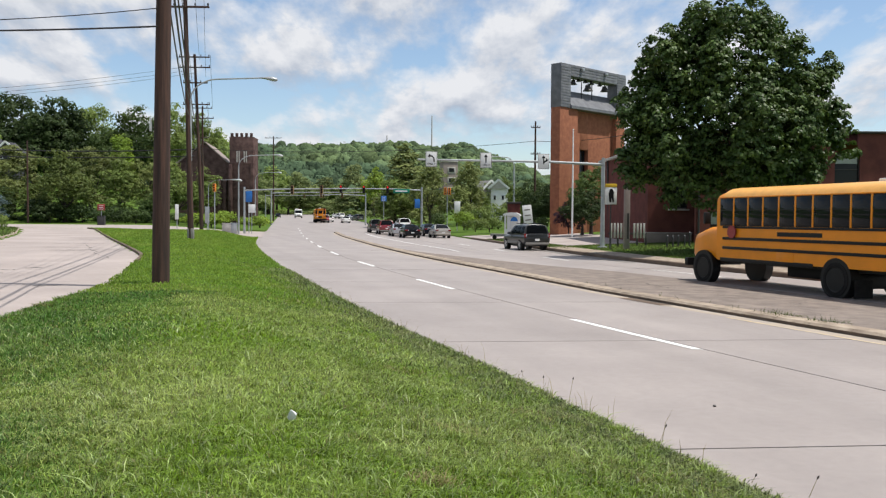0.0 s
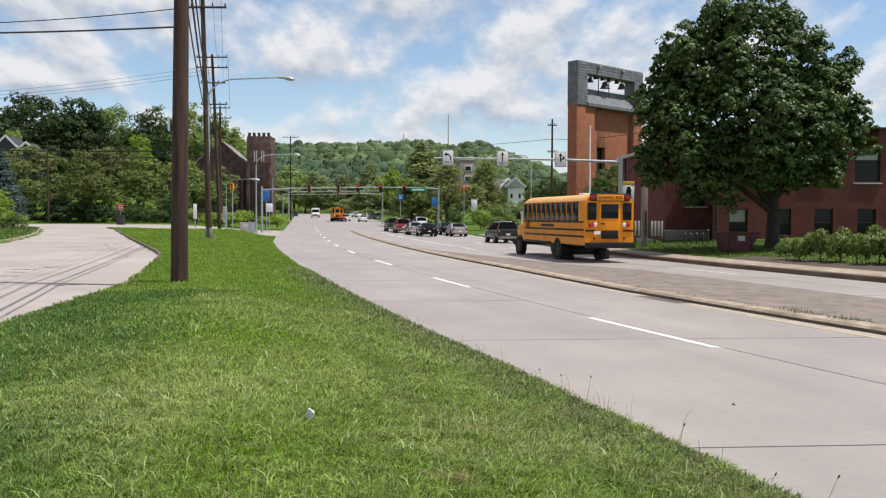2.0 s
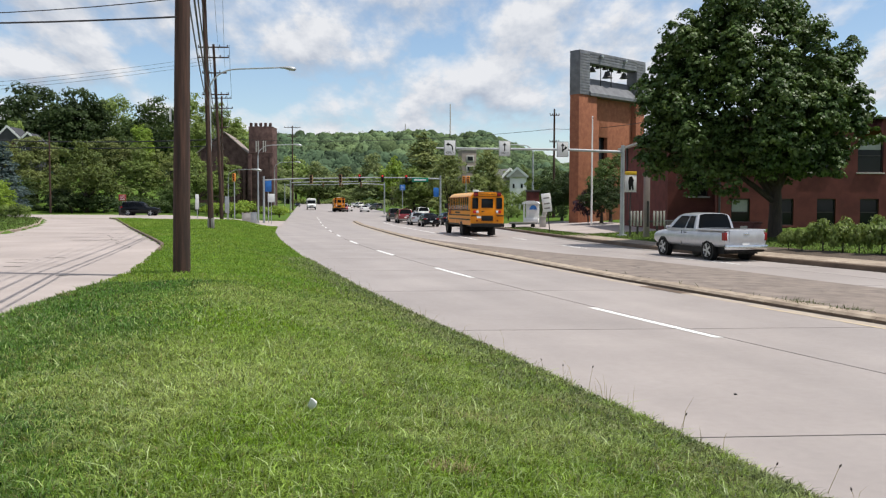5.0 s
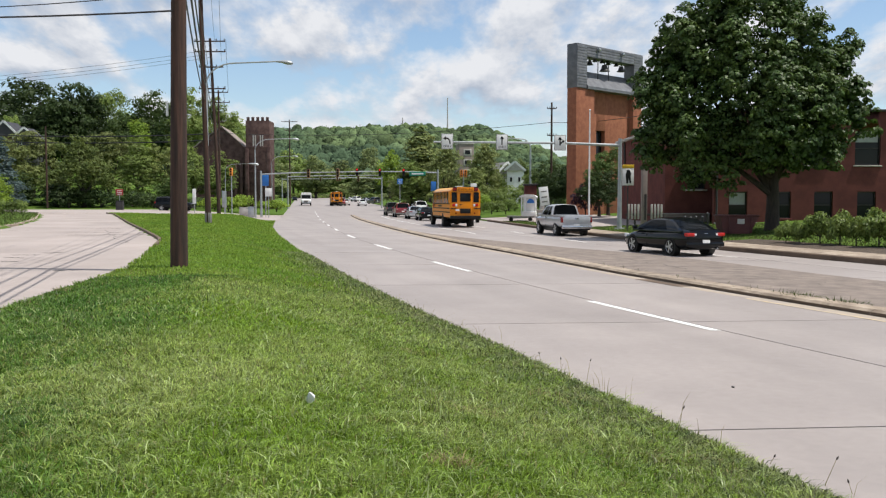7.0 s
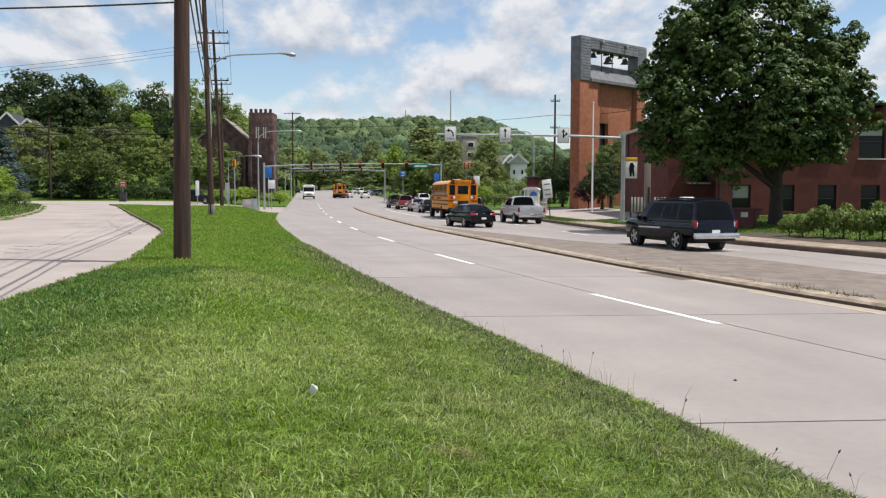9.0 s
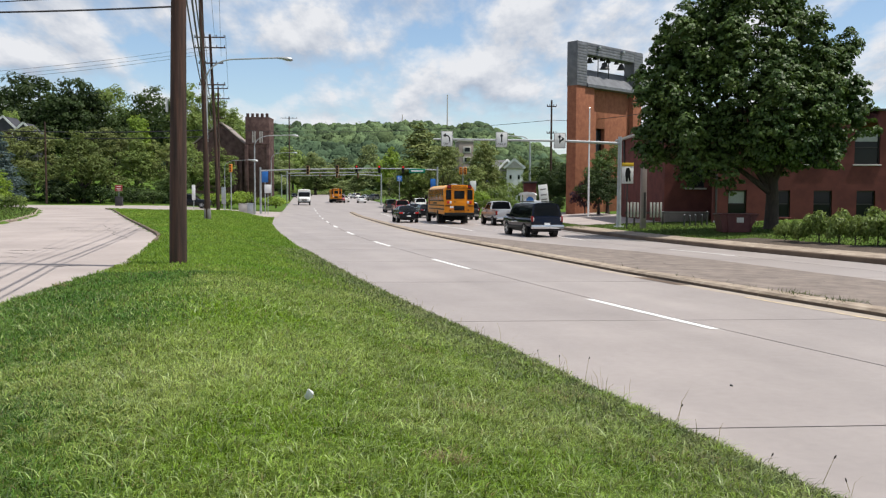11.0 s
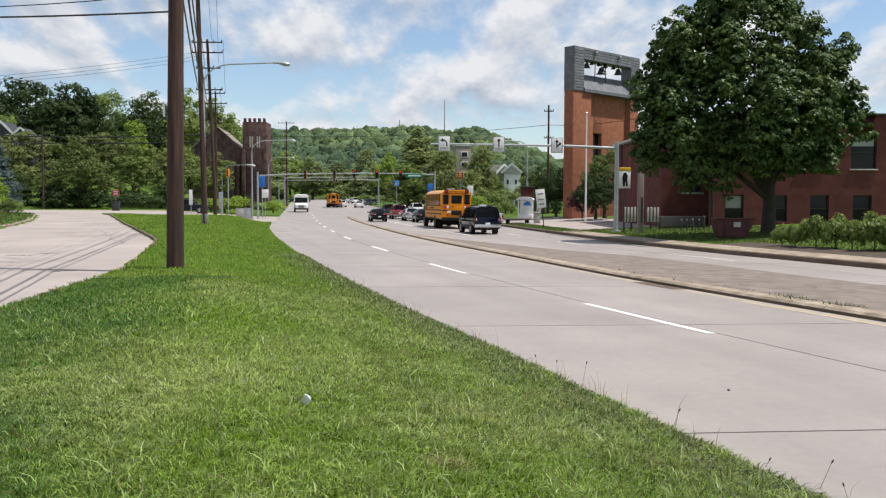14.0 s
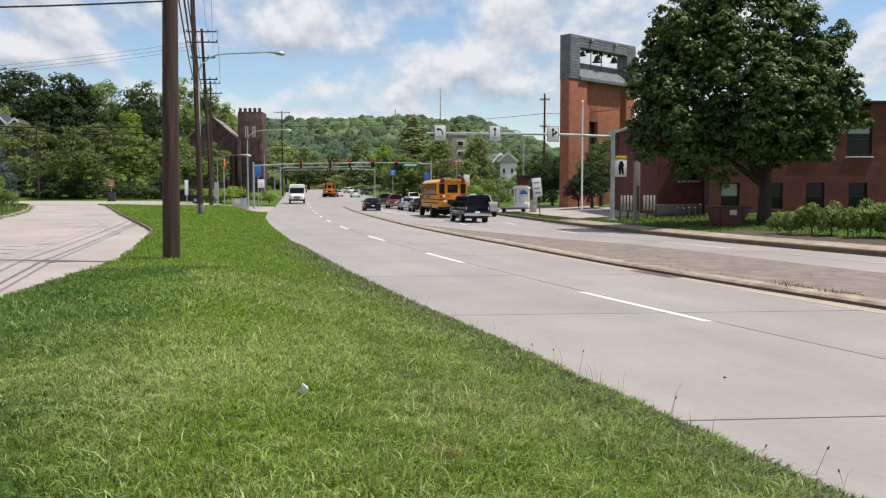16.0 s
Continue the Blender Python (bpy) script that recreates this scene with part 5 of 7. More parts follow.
    part("deck", box(new_bm(), (0, 0, 0.42), (2.6, 1.4, 0.18), 0.02), "lower", p)
    for sx in (-0.9, 0.9):
        w = part("wheel", tube(new_bm(), [(sx, -0.72, 0.2), (sx, -0.56, 0.2)], 0.2, 14), "rubber", p)
    # stone figure on a plinth
    x, y, _ = at(956, 80)
    p = thing("plinth", "grey stone plinth on the verge", "plinth", pose(x, y, ground_z(x, y) - 0.05))
    part("block", box(new_bm(), (0, 0, 0.5), (0.55, 0.55, 1.0), 0.03), "stone", p)
    part("cap", box(new_bm(), (0, 0, 1.05), (0.65, 0.65, 0.1), 0.02), "stone", p)
    st = part("statue", tube(new_bm(), [(0.1, 0, 0.0), (0.18, 0, 0.35), (0.34, 0, 0.7), (0.5, 0, 0.92), (0.66, 0, 1.0)], [0.2, 0.24, 0.2, 0.16, 0.05], 12), "stone")
    st.matrix_basis = pose(x, y, ground_z(x, y) + 1.05)
    tagged(st, "small leaning pale stone statue on a plinth", "statue")
    # orange and grey litter bin etc by the junction
    x, y, _ = at(551, 7.55)
    bm = new_bm()
    rings(bm, [[(0.035 * a * math.cos(k), 0.022 * a * math.sin(k), z) for k in [2 * math.pi * i / 7 for i in range(7)]] for a, z in ((1, 0), (1.15, 0.03), (0.7, 0.065), (0.2, 0.10))])
    o = part("paper_scrap", bm, "litter")
    o.matrix_basis = pose(-1.0, 6.5, ground_z(-1.0, 6.5) + 0.045, 35, -25, 30)
    tagged(o, "crumpled white paper scrap lying in the grass", "litter")
    o = part("pebble", tube(new_bm(), [(0, 0, 0), (0, 0, 0.010), (0.004, 0, 0.018)], [0.017, 0.022, 0.008], 9), "darkmetal")
    o.matrix_basis = pose(3.30, 9.77, 0.0)
    tagged(o, "small dark pebble lying on the road", "pebble")
    # radio masts on the hill
    for u, v0, v1, d in ((792, 230, 175, 1000), (713, 226, 210, 1000)):
        x, y, z0 = at(u, d, v0)
        zt = at(u, d, v1)[2]
        a = thing("radio_mast", "thin far radio mast on the wooded ridge", "radio mast", pose(x, y, z0 - 10))
        part("lattice", tube(new_bm(), [(0, 0, 0), (0, 0, zt - z0 + 10)], [0.9, 0.5], 4), "stone", a)


verge_things()


# ---- foliage ----
def leaf_mesh(name, centres, normals, size, rng, material, parent=None, jitter=0.42):
    """Many small folded leaf quads at the centres, facing roughly along the normals."""
    n = len(centres)
    d = normals + rng.normal(0, jitter, (n, 3))
    d /= np.linalg.norm(d, axis=1)[:, None] + 1e-9
    u = np.cross(d, rng.normal(0, 1, (n, 3)))
    u /= np.linalg.norm(u, axis=1)[:, None] + 1e-9
    v = np.cross(d, u)
    s = (size * rng.uniform(0.6, 1.3, n))[:, None]
    q = np.stack([centres - u * s * 0.5, centres - v * s * 0.42 + d * s * 0.1, centres + u * s * 0.5 - d * s * 0.1, centres + v * s * 0.42 + d * s * 0.1], 1)
    me = bpy.data.meshes.new(name)
    me.vertices.add(4 * n)
    me.vertices.foreach_set("co", q.reshape(-1).astype(np.float32))
    me.loops.add(4 * n)
    me.loops.foreach_set("vertex_index", np.arange(4 * n, dtype=np.int32))
    me.polygons.add(n)
    me.polygons.foreach_set("loop_start", np.arange(0, 4 * n, 4, dtype=np.int32))
    me.update(calc_edges=True)
    me.materials.append(M[material])
    ob = new(name, me)
    if parent:
        ob.parent = parent
    return ob


def crown_points(rng, blobs, clumps, per, spread, top_bias=0.25):
    """Leaf places: clumps on the skin of the blobs (x, y, z, rx, ry, rz) and leaves round each clump."""
    w = np.array([b[3] * b[5] for b in blobs])
    pick = rng.choice(len(blobs), clumps, p=w / w.sum())
    b = np.array(blobs)[pick]
    d = rng.normal(0, 1, (clumps, 3))
    d[:, 2] += top_bias
    d /= np.linalg.norm(d, axis=1)[:, None]
    r = rng.uniform(0.60, 0.99, clumps)[:, None]
    c = b[:, :3] + d * b[:, 3:6] * r
    e = rng.normal(0, 1, (clumps, per, 3))
    e /= np.linalg.norm(e, axis=2)[:, :, None]
    k = spread * rng.uniform(0.6, 1.35, (clumps, 1, 1))
    e[:, :, 2] = np.abs(e[:, :, 2]) * 1.15 - 0.4
    pts = c[:, None, :] + e * k * np.array([0.95, 0.95, 0.9])
    nrm = e + d[:, None, :] * 0.6 + np.array([0, 0, 0.5])
    return pts.reshape(-1, 3), nrm.reshape(-1, 3)


def limbs(bm, base_r, trunk_h, blobs, rng, count):
    tube(bm, [(0, 0, -0.15), (0, 0, 0.25), (0.03, 0, trunk_h * 0.6), (0, 0.02, trunk_h), (0.05, 0, trunk_h * 1.7)], [base_r * 1.45, base_r * 1.1, base_r * 0.95, base_r * 0.85, base_r * 0.35], 12)
    for i in range(count):
        b = blobs[i % len(blobs)]
        t = Vector((b[0], b[1], b[2])) + Vector((rng.uniform(-.4, .4) * b[3], rng.uniform(-.4, .4) * b[4], rng.uniform(-.2, .5) * b[5]))
        s = Vector((0, 0, trunk_h * rng.uniform(0.75, 1.3)))
        m = s.lerp(t, 0.45) + Vector((0, 0, -0.06 * (t - s).length))
        tube(bm, [s, s.lerp(m, 0.5), m, t], [base_r * 0.5, base_r * 0.4, base_r * 0.28, base_r * 0.06], 7)
    return bm


def tree(name, label, seed, blobs, trunk_r, trunk_h, clumps, per, spread, leaf, material, m=None, n_limbs=9):
    rng = np.random.default_rng(seed)
    t = thing(name, label, "tree", m)
    part("trunk", limbs(new_bm(), trunk_r, trunk_h, blobs, rng, n_limbs), "bark", t)
    p, n = crown_points(rng, blobs, clumps, per, spread)
    leaf_mesh("crown", p, n, leaf, rng, material, t)
    return t


def maple():
    x, y, _ = at(1366, 47.8)
    g = ground_z(x, y)
    blobs = [(-0.8, 0, 7.4, 4.9, 4.8, 4.0), (-5.7, 0.3, 8.1, 1.8, 1.9, 1.7), (-1.9, 0, 12.4, 1.5, 1.6, 1.1), (0.9, 0, 12.2, 1.4, 1.5, 1.0), (-2.6, 0, 11.2, 1.9, 2.0, 1.5), (-4.7, 0, 10.1, 1.4, 1.5, 1.2), (-3.9, 0, 7.0, 3.0, 3.6, 3.2), (-4.6, -0.5, 5.2, 2.6, 3, 1.9), (2.3, 0, 7.2, 2.7, 3.4, 3.4), (-0.8, 0, 10.6, 3.4, 3.4, 3.1), (-3.2, 0, 9.6, 2.7, 3, 2.6), (1.6, 0, 9.9, 1.9, 2.6, 2.3),
             (3.55, 0.5, 7.6, 1.3, 2.2, 2.4), (3.2, -0.8, 5.4, 2.2, 2.6, 1.9), (-2.4, -1, 4.6, 2.4, 2.6, 1.6), (0.6, -2.5, 6.4, 3.2, 2.4, 2.6), (-5.9, 0, 4.8, 1.6, 1.8, 1.6), (3.85, 0, 9.6, 0.75, 0.9, 0.75), (-3.8, -1.2, 3.5, 1.8, 1.8, 1.1), (2.2, -1.2, 4.1, 2.0, 1.9, 1.1), (-0.6, -3.0, 4.6, 2.0, 1.6, 1.3)]
    blobs = [(b[0] - 0.55, *b[1:]) for b in blobs]
    # boughs: rounded leaf masses over the crown's skin, with dark hollows between them
    rng = np.random.default_rng(41)
    boughs = []
    for b in blobs:
        for k in range(max(3, int(b[3] * b[5] * 0.95))):
            d = rng.normal(0, 1, 3)
            d[1] = -abs(d[1]) if rng.random() < 0.75 else d[1]
            d /= np.linalg.norm(d)
            r = rng.uniform(0.55, 1.05)
            boughs.append((b[0] + d[0] * b[3] * 0.86, b[1] + d[1] * b[4] * 0.9, b[2] + d[2] * b[5] * 0.86, r * 0.85, r * 0.85, r * 1.1))
    core = [(*b[:3], b[3] * 0.87, b[4] * 0.87, b[5] * 0.87) for b in blobs]
    tree("maple_tree", "large dark green maple with a dense crown on the verge", 5, core + boughs, 0.36, 2.6, 5200, 28, 0.27, 0.18, "leaf", pose(x, y, g - 0.05), 16)


maple()


def tree_kinds():
    shapes = {
        "round": [(0, 0, 5.2, 3.2, 3.2, 3.0), (1.6, 0.4, 4.2, 2.2, 2.2, 2.0), (-1.7, -0.3, 4.4, 2.3, 2.3, 2.1), (0.3, 0.6, 7.2, 2.0, 2.0, 1.8), (0, -1.2, 3.2, 2.8, 2.4, 1.7)],
        "tall": [(0, 0, 6.5, 2.4, 2.4, 3.4), (0.9, 0.2, 9.0, 1.7, 1.7, 2.2), (-1.0, -0.2, 8.0, 1.8, 1.8, 2.2), (0.2, 0, 11.0, 1.2, 1.2, 1.6), (-0.4, -0.4, 3.6, 2.5, 2.3, 1.8)],
        "loose": [(0, 0, 6.0, 3.0, 3.0, 2.2), (2.4, 0, 5.0, 1.6, 1.6, 1.4), (-2.5, 0.5, 5.6, 1.7, 1.6, 1.5), (1.0, -0.6, 8.0, 1.7, 1.6, 1.4), (-1.2, 0, 8.4, 1.5, 1.5, 1.4), (0.2, -1, 3.4, 2.4, 2.0, 1.4)],
        "cone": [(0, 0, 1.6, 2.4, 2.4, 1.3), (0.3, 0, 3.2, 2.1, 2.1, 1.3), (-0.2, 0, 5.0, 1.7, 1.7, 1.3), (0.1, 0, 6.8, 1.2, 1.2, 1.3), (0, 0, 8.4, 0.75, 0.75, 1.1), (0, 0, 9.7, 0.35, 0.35, 0.8)],
        "bush": [(0, 0, 0.95, 0.8, 0.75, 0.42), (0.66, 0.1, 1.0, 0.55, 0.55, 0.42), (-0.68, 0, 0.9, 0.6, 0.55, 0.42), (0.05, 0.2, 1.25, 0.55, 0.5, 0.36), (0.9, -0.2, 0.62, 0.4, 0.4, 0.28)],
        "shrub": [(0, 0, 0.9, 1.2, 1.1, 0.8), (0.8, 0.1, 0.8, 0.8, 0.8, 0.6), (-0.8, -0.1, 0.75, 0.8, 0.8, 0.6)],
    }
    return shapes


SHAPES = tree_kinds()
FIRST = {}


def plant(kind, material, x, y, sx, sz, label, category="tree", z=None, turn=0.0, seed=1):
    """A tree or shrub of a kind; later ones of the same kind and leaf share its meshes."""
    g = ground_z(x, y) if z is None else z
    m = pose(x, y, g - 0.1, 0, 0, turn) @ Matrix.Diagonal((sx, sx, sz, 1))
    key = (kind, material, seed)
    if key in FIRST:
        o = copy_thing(FIRST[key], m @ Matrix.Diagonal((*[1 / c for c in FIRST[key].scale], 1)))
        o["label"], o["category"] = label, category
        return o
    n = {"round": (250, 16, 0.56, 0.38), "tall": (240, 16, 0.54, 0.38), "loose": (220, 16, 0.52, 0.37), "cone": (560, 16, 0.36, 0.22), "shrub": (95, 16, 0.24, 0.15), "bush": (230, 16, 0.20, 0.13)}[kind]
    th = {"round": 1.6, "tall": 2.2, "loose": 2.4, "cone": 0.8, "shrub": 0.25, "bush": 0.45}[kind]
    if seed >= 10:
        n = {"round": (620, 19, 0.42, 0.225), "tall": (570, 19, 0.40, 0.225), "loose": (520, 19, 0.38, 0.225)}[kind]
    name = {"shrub": "shrub", "bush": "bush", "cone": "spruce_tree"}.get(kind, "tree")
    shape = SHAPES[kind]
    if kind in ("round", "tall", "loose"):
        shape = lumps(shape, np.random.default_rng(hash_seed(material, kind, seed)))
    o = tree(name, label, hash_seed(kind, material, seed), shape, 0.05 if kind in ("shrub", "bush") else 0.24, th, *n, material, m, 6)
    o["category"] = category
    FIRST[key] = o
    return o


def lumps(blobs, rng):
    """The blobs, a little smaller, with rounded leaf masses over their skin."""
    out = [(*b[:3], b[3] * 0.84, b[4] * 0.84, b[5] * 0.84) for b in blobs]
    for b in blobs:
        for k in range(int(2 + b[3] * b[5] * 0.8)):
            d = rng.normal(0, 1, 3)
            d[2] += 0.25
            d /= np.linalg.norm(d)
            r = rng.uniform(0.55, 1.0)
            out.append((b[0] + d[0] * b[3] * 0.84, b[1] + d[1] * b[4] * 0.84, b[2] + d[2] * b[5] * 0.84, r, r, r * 0.95))
    return out


def hash_seed(*a):
    return sum(ord(c) * (i + 3) for i, c in enumerate("".join(str(q) for q in a))) % 9973


def plant_px(kind, material, u, v_top, d, v_base, w_px, label, category="tree", **k):
    """A tree by its bearing, distance, top and width."""
    x, y, zt = at(u, d, v_top)
    zb = at(u, d, v_base)[2]
    hk = {"round": 8.8, "tall": 12.1, "loose": 9.5, "cone": 10.5, "shrub": 1.85}[kind]
    wk = {"round": 7.4, "tall": 5.6, "loose": 8.4, "cone": 4.8, "shrub": 3.2}[kind]
    if d < 165 and kind in ("round", "tall", "loose"):
        k["seed"] = 10 + k.get("seed", 1)
    return plant(kind, material, x, y, w_px / 1535 * d / wk, (zt - zb) / hk, label, category, z=zb, turn=(u * 37) % 360, **k)


def woods():
    t = plant_px
    # beyond the side street: near row
    L = "leafy green tree in a row behind the side street"
    t("round", "leaf_mid", 150, 250, 122, 364, 112, "broad round green tree behind the side street")
    t("tall", "leaf_mid", 245, 252, 128, 362, 80, L)
    t("loose", "leaf_olive", 60, 238, 138, 362, 150, L)
    t("loose", "leaf_olive", 10, 250, 132, 362, 120, L)
    t("loose", "leaf_olive", 195, 240, 146, 362, 140, L)
    t("loose", "leaf_olive", 292, 262, 130, 362, 80, L, seed=2)
    t("round", "leaf_mid", 345, 268, 132, 362, 90, L)
    t("tall", "leaf_mid", 390, 275, 135, 362, 70, L)
    t("round", "leaf_mid", 100, 300, 126, 364, 90, L, seed=2)
    t("round", "leaf_dark", 30, 305, 124, 364, 90, L)
    t("round", "leaf_dark", 310, 310, 126, 364, 80, L)
    t("tall", "leaf_light", 250, 215, 158, 330, 56, "tall light green tree rising behind the others")
    t("loose", "leaf_mid", 26, 205, 190, 300, 50, "green tree on the slope beside a house")
    # dark trees on the slope
    D = "large dark green tree on the slope behind the houses"
    for (u, v, w, k, mt, s) in ((70, 139, 150, "round", "leaf_deep", 1), (20, 158, 90, "round", "leaf_deep", 2), (125, 142, 120, "round", "leaf_deep", 2), (200, 162, 100, "round", "leaf_mid", 2), (262, 164, 110, "round", "leaf_dark", 1),
                                (330, 168, 90, "round", "leaf_mid", 1), (375, 180, 90, "loose", "leaf_mid", 1), (410, 200, 80, "round", "leaf_mid", 2), (-40, 170, 110, "round", "leaf_deep", 1), (160, 175, 90, "round", "leaf_deep", 1),
                                (-90, 165, 130, "round", "leaf_dark", 2), (300, 190, 80, "round", "leaf_dark", 2), (95, 185, 120, "round", "leaf_deep", 1), (230, 200, 100, "round", "leaf_dark", 1), (170, 225, 120, "round", "leaf_dark", 2)):
        t(k, mt, u, v, 205 + (u * 7) % 30, 320, w * 1.15, D, seed=10 + s)
    # hedge, spruce and shrubs at the edge of the drive
    t("cone", "leaf_blue", 2, 240, 92, 372, 90, "blue-green spruce beyond the hedge")
    t("round", "leaf_light", -8, 310, 84, 374, 70, "bright green bush beside the spruce", "bush")
    for u, w in ((5, 40), (22, 36), (38, 30), (-15, 40)):
        t("shrub", "leaf_mid", u, 348, 76, 378, w, "clipped green hedge shrub by the drive", "shrub")
    # leaf_deep on most of these puts the shade under the trees into their colour
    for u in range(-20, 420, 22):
        t("shrub", ("leaf_dark", "leaf_deep", "leaf_deep")[(u // 22) % 3], u + (u * 13) % 17, 322 + (u * 11) % 30, 120 + (u * 5) % 7, 368, 40 + (u * 3) % 34, "shrub darkened for the shade under the trees", "shrub")
    # middle distance
    t("cone", "leaf_olive", 745, 222, 150, 372, 130, "dark green conifer beside the junction")
    t("loose", "leaf_mid", 728, 285, 146, 372, 100, "green tree beside the junction")
    t("loose", "leaf_olive", 790, 262, 140, 376, 110, "green tree behind the signals")
    t("round", "leaf_light", 690, 268, 200, 350, 56, "light green tree beyond the junction")
    t("loose", "leaf_olive", 858, 258, 150, 370, 90, "loose dark green tree behind the verge")
    t("loose", "leaf_mid", 866, 290, 152, 372, 60, "green tree before the white house")
    t("round", "leaf_mid", 898, 298, 156, 372, 60, "green tree before the white house")
    t("loose", "leaf_mid", 925, 284, 150, 372, 46, "slender green tree before the white house")
    t("loose", "leaf_olive", 838, 300, 140, 372, 80, "green tree behind the verge")
    t("round", "leaf_dark", 975, 282, 115, 374, 90, "dark green tree beside the tower")
    t("round", "leaf_deep", 990, 290, 100, 376, 76, "dark green tree against the tower")
    t("round", "leaf_mid", 940, 305, 130, 374, 60, "green tree behind the kiosk")
    t("loose", "leaf_dark", 1076, 266, 84, 378, 105, "green ornamental tree before the tower")
    # widened dark tree and shrub also stand for shade at the tower's base
    t("round", "leaf_deep", 1060, 300, 82, 380, 80, "dark green ornamental tree before the tower")
    t("shrub", "leaf_purple", 1036, 318, 84, 376, 56, "purple-leaved shrub filling the shaded tower base", "shrub")
    for u, v, w, d, mt in ((870, 352, 50, 100, "leaf_mid"), (895, 348, 50, 104, "leaf_mid"), (850, 338, 60, 112, "leaf_light"), (880, 330, 60, 118, "leaf_mid"), (805, 340, 50, 120, "leaf_dark"), (900, 322, 70, 120, "leaf_mid"), (960, 340, 50, 96, "leaf_dark"), (990, 345, 40, 92, "leaf_dark")):
        t("shrub", mt, u, v, d, 376 if d < 110 else 372, w, "rounded green shrub on the verge", "shrub")
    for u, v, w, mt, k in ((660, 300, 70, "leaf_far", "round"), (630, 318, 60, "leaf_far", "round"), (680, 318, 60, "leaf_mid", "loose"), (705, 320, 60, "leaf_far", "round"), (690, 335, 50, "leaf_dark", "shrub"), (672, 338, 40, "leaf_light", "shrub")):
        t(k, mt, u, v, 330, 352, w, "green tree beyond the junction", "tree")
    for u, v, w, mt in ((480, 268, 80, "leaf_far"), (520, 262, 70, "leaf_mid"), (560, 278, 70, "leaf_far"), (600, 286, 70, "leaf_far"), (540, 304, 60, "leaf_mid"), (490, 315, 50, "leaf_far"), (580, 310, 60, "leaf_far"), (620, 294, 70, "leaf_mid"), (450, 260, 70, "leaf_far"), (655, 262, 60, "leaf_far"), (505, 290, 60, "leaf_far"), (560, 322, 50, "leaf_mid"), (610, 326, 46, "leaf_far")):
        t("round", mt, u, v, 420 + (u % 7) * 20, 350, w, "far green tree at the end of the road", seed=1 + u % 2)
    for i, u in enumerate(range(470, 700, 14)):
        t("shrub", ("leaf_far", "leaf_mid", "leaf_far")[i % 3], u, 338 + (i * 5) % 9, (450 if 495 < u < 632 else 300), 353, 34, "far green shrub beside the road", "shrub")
    for u, v in ((430, 340), (405, 345), (490, 350), (470, 352), (380, 345)):
        t("shrub", "leaf_light", u, v, 118, 372, 60, "light green shrub before the church", "shrub")


woods()


def hill_forest():
    """Lumpy tree crowns side by side over the hills, with leaf sprays on them."""
    rng = np.random.default_rng(11)
    na, nl = 11, 4
    ring = np.array([(math.cos(2 * math.pi * (a + 0.5 * l) / na) * math.cos(e), math.sin(2 * math.pi * (a + 0.5 * l) / na) * math.cos(e), math.sin(e))
                     for l, e in enumerate((-0.25, 0.25, 0.7, 1.1)) for a in range(na)] + [(0, 0, 1.0)])
    tris = []
    for l in range(nl - 1):
        for a in range(na):
            b = (a + 1) % na
            tris.append((l * na + a, l * na + b, (l + 1) * na + a))
            tris.append((l * na + b, (l + 1) * na + b, (l + 1) * na + a))
    for a in range(na):
        tris.append(((nl - 1) * na + a, (nl - 1) * na + (a + 1) % na, nl * na))
    tris = np.array(tris)
    verts, faces, pts, nrm = [], [], [], []
    count = 0
    while count < 3400:
        y = 440 + 640 * rng.random() ** 0.7
        u = rng.uniform(-0.30, 0.20) if count < 3000 else rng.uniform(-0.62, 0.62)
        x = u * y
        if left_x(min(y, 1000)) - 12 < x < kerb_x(min(y, 1000)) + 12 and y < 620:
            continue
        z = ground_z(x, y)
        r = 3.6 + 6.0 * rng.random() ** 1.8
        c = np.array([x, y, z + r * 0.3])
        sc = np.array([r, r, r * rng.uniform(0.85, 1.3)])
        verts.append(c + ring * sc * rng.uniform(0.68, 1.2, (len(ring), 1)))
        faces.append(tris + count * len(ring))
        n = int(8 + 3.0 * r)
        d = rng.normal(0, 1, (n, 3))
        d[:, 2] = np.abs(d[:, 2])
        d[:, 1] = -np.abs(d[:, 1]) * 0.8 + 0.2 * d[:, 1]
        d /= np.linalg.norm(d, axis=1)[:, None]
        pts.append(c + d * sc * rng.uniform(0.92, 1.08, (n, 1)))
        nrm.append(d + np.array([0, 0, 0.3]))
        count += 1
    o = quick("hill_woods", np.concatenate(verts).tolist(), np.concatenate(faces).tolist(), "hill", smooth=True)
    tagged(o, "dense green woods covering the far hills", "woods", kind="stuff")
    o = leaf_mesh("hill_foliage", np.concatenate(pts), np.concatenate(nrm), 1.9, rng, "hill", None, 0.2)
    tagged(o, "leafy sprays on the woods of the far hills", "woods", kind="stuff")


hill_forest()


def hedge_bushes():
    for i, (u, d, w, h) in enumerate(((1391, 38.0, 40, 1.05), (1415, 37.2, 42, 1.1), (1452, 36.4, 62, 1.45), (1487, 35.6, 66, 1.5), (1516, 34.8, 50, 1.3), (1556, 34.0, 78, 1.6), (1590, 33.2, 74, 1.4), (1635, 32.5, 74, 1.5))):
        x = (u - 784) / 1535 * d
        o = plant("bush", "leaf_bush", x, d, w / 1535 * d / 2.5, h / 1.62, "leafy green bush in a row along the verge", "bush", turn=i * 77, seed=7 + i % 3)
        tagged(o, group="bushes along the verge")


hedge_bushes()


def blades(name, label, xs, ys, heights, widths, material, seed, lean=0.5):
    """Bent grass blades, each of one quad and one tip."""
    rng = np.random.default_rng(seed)
    n = len(xs)
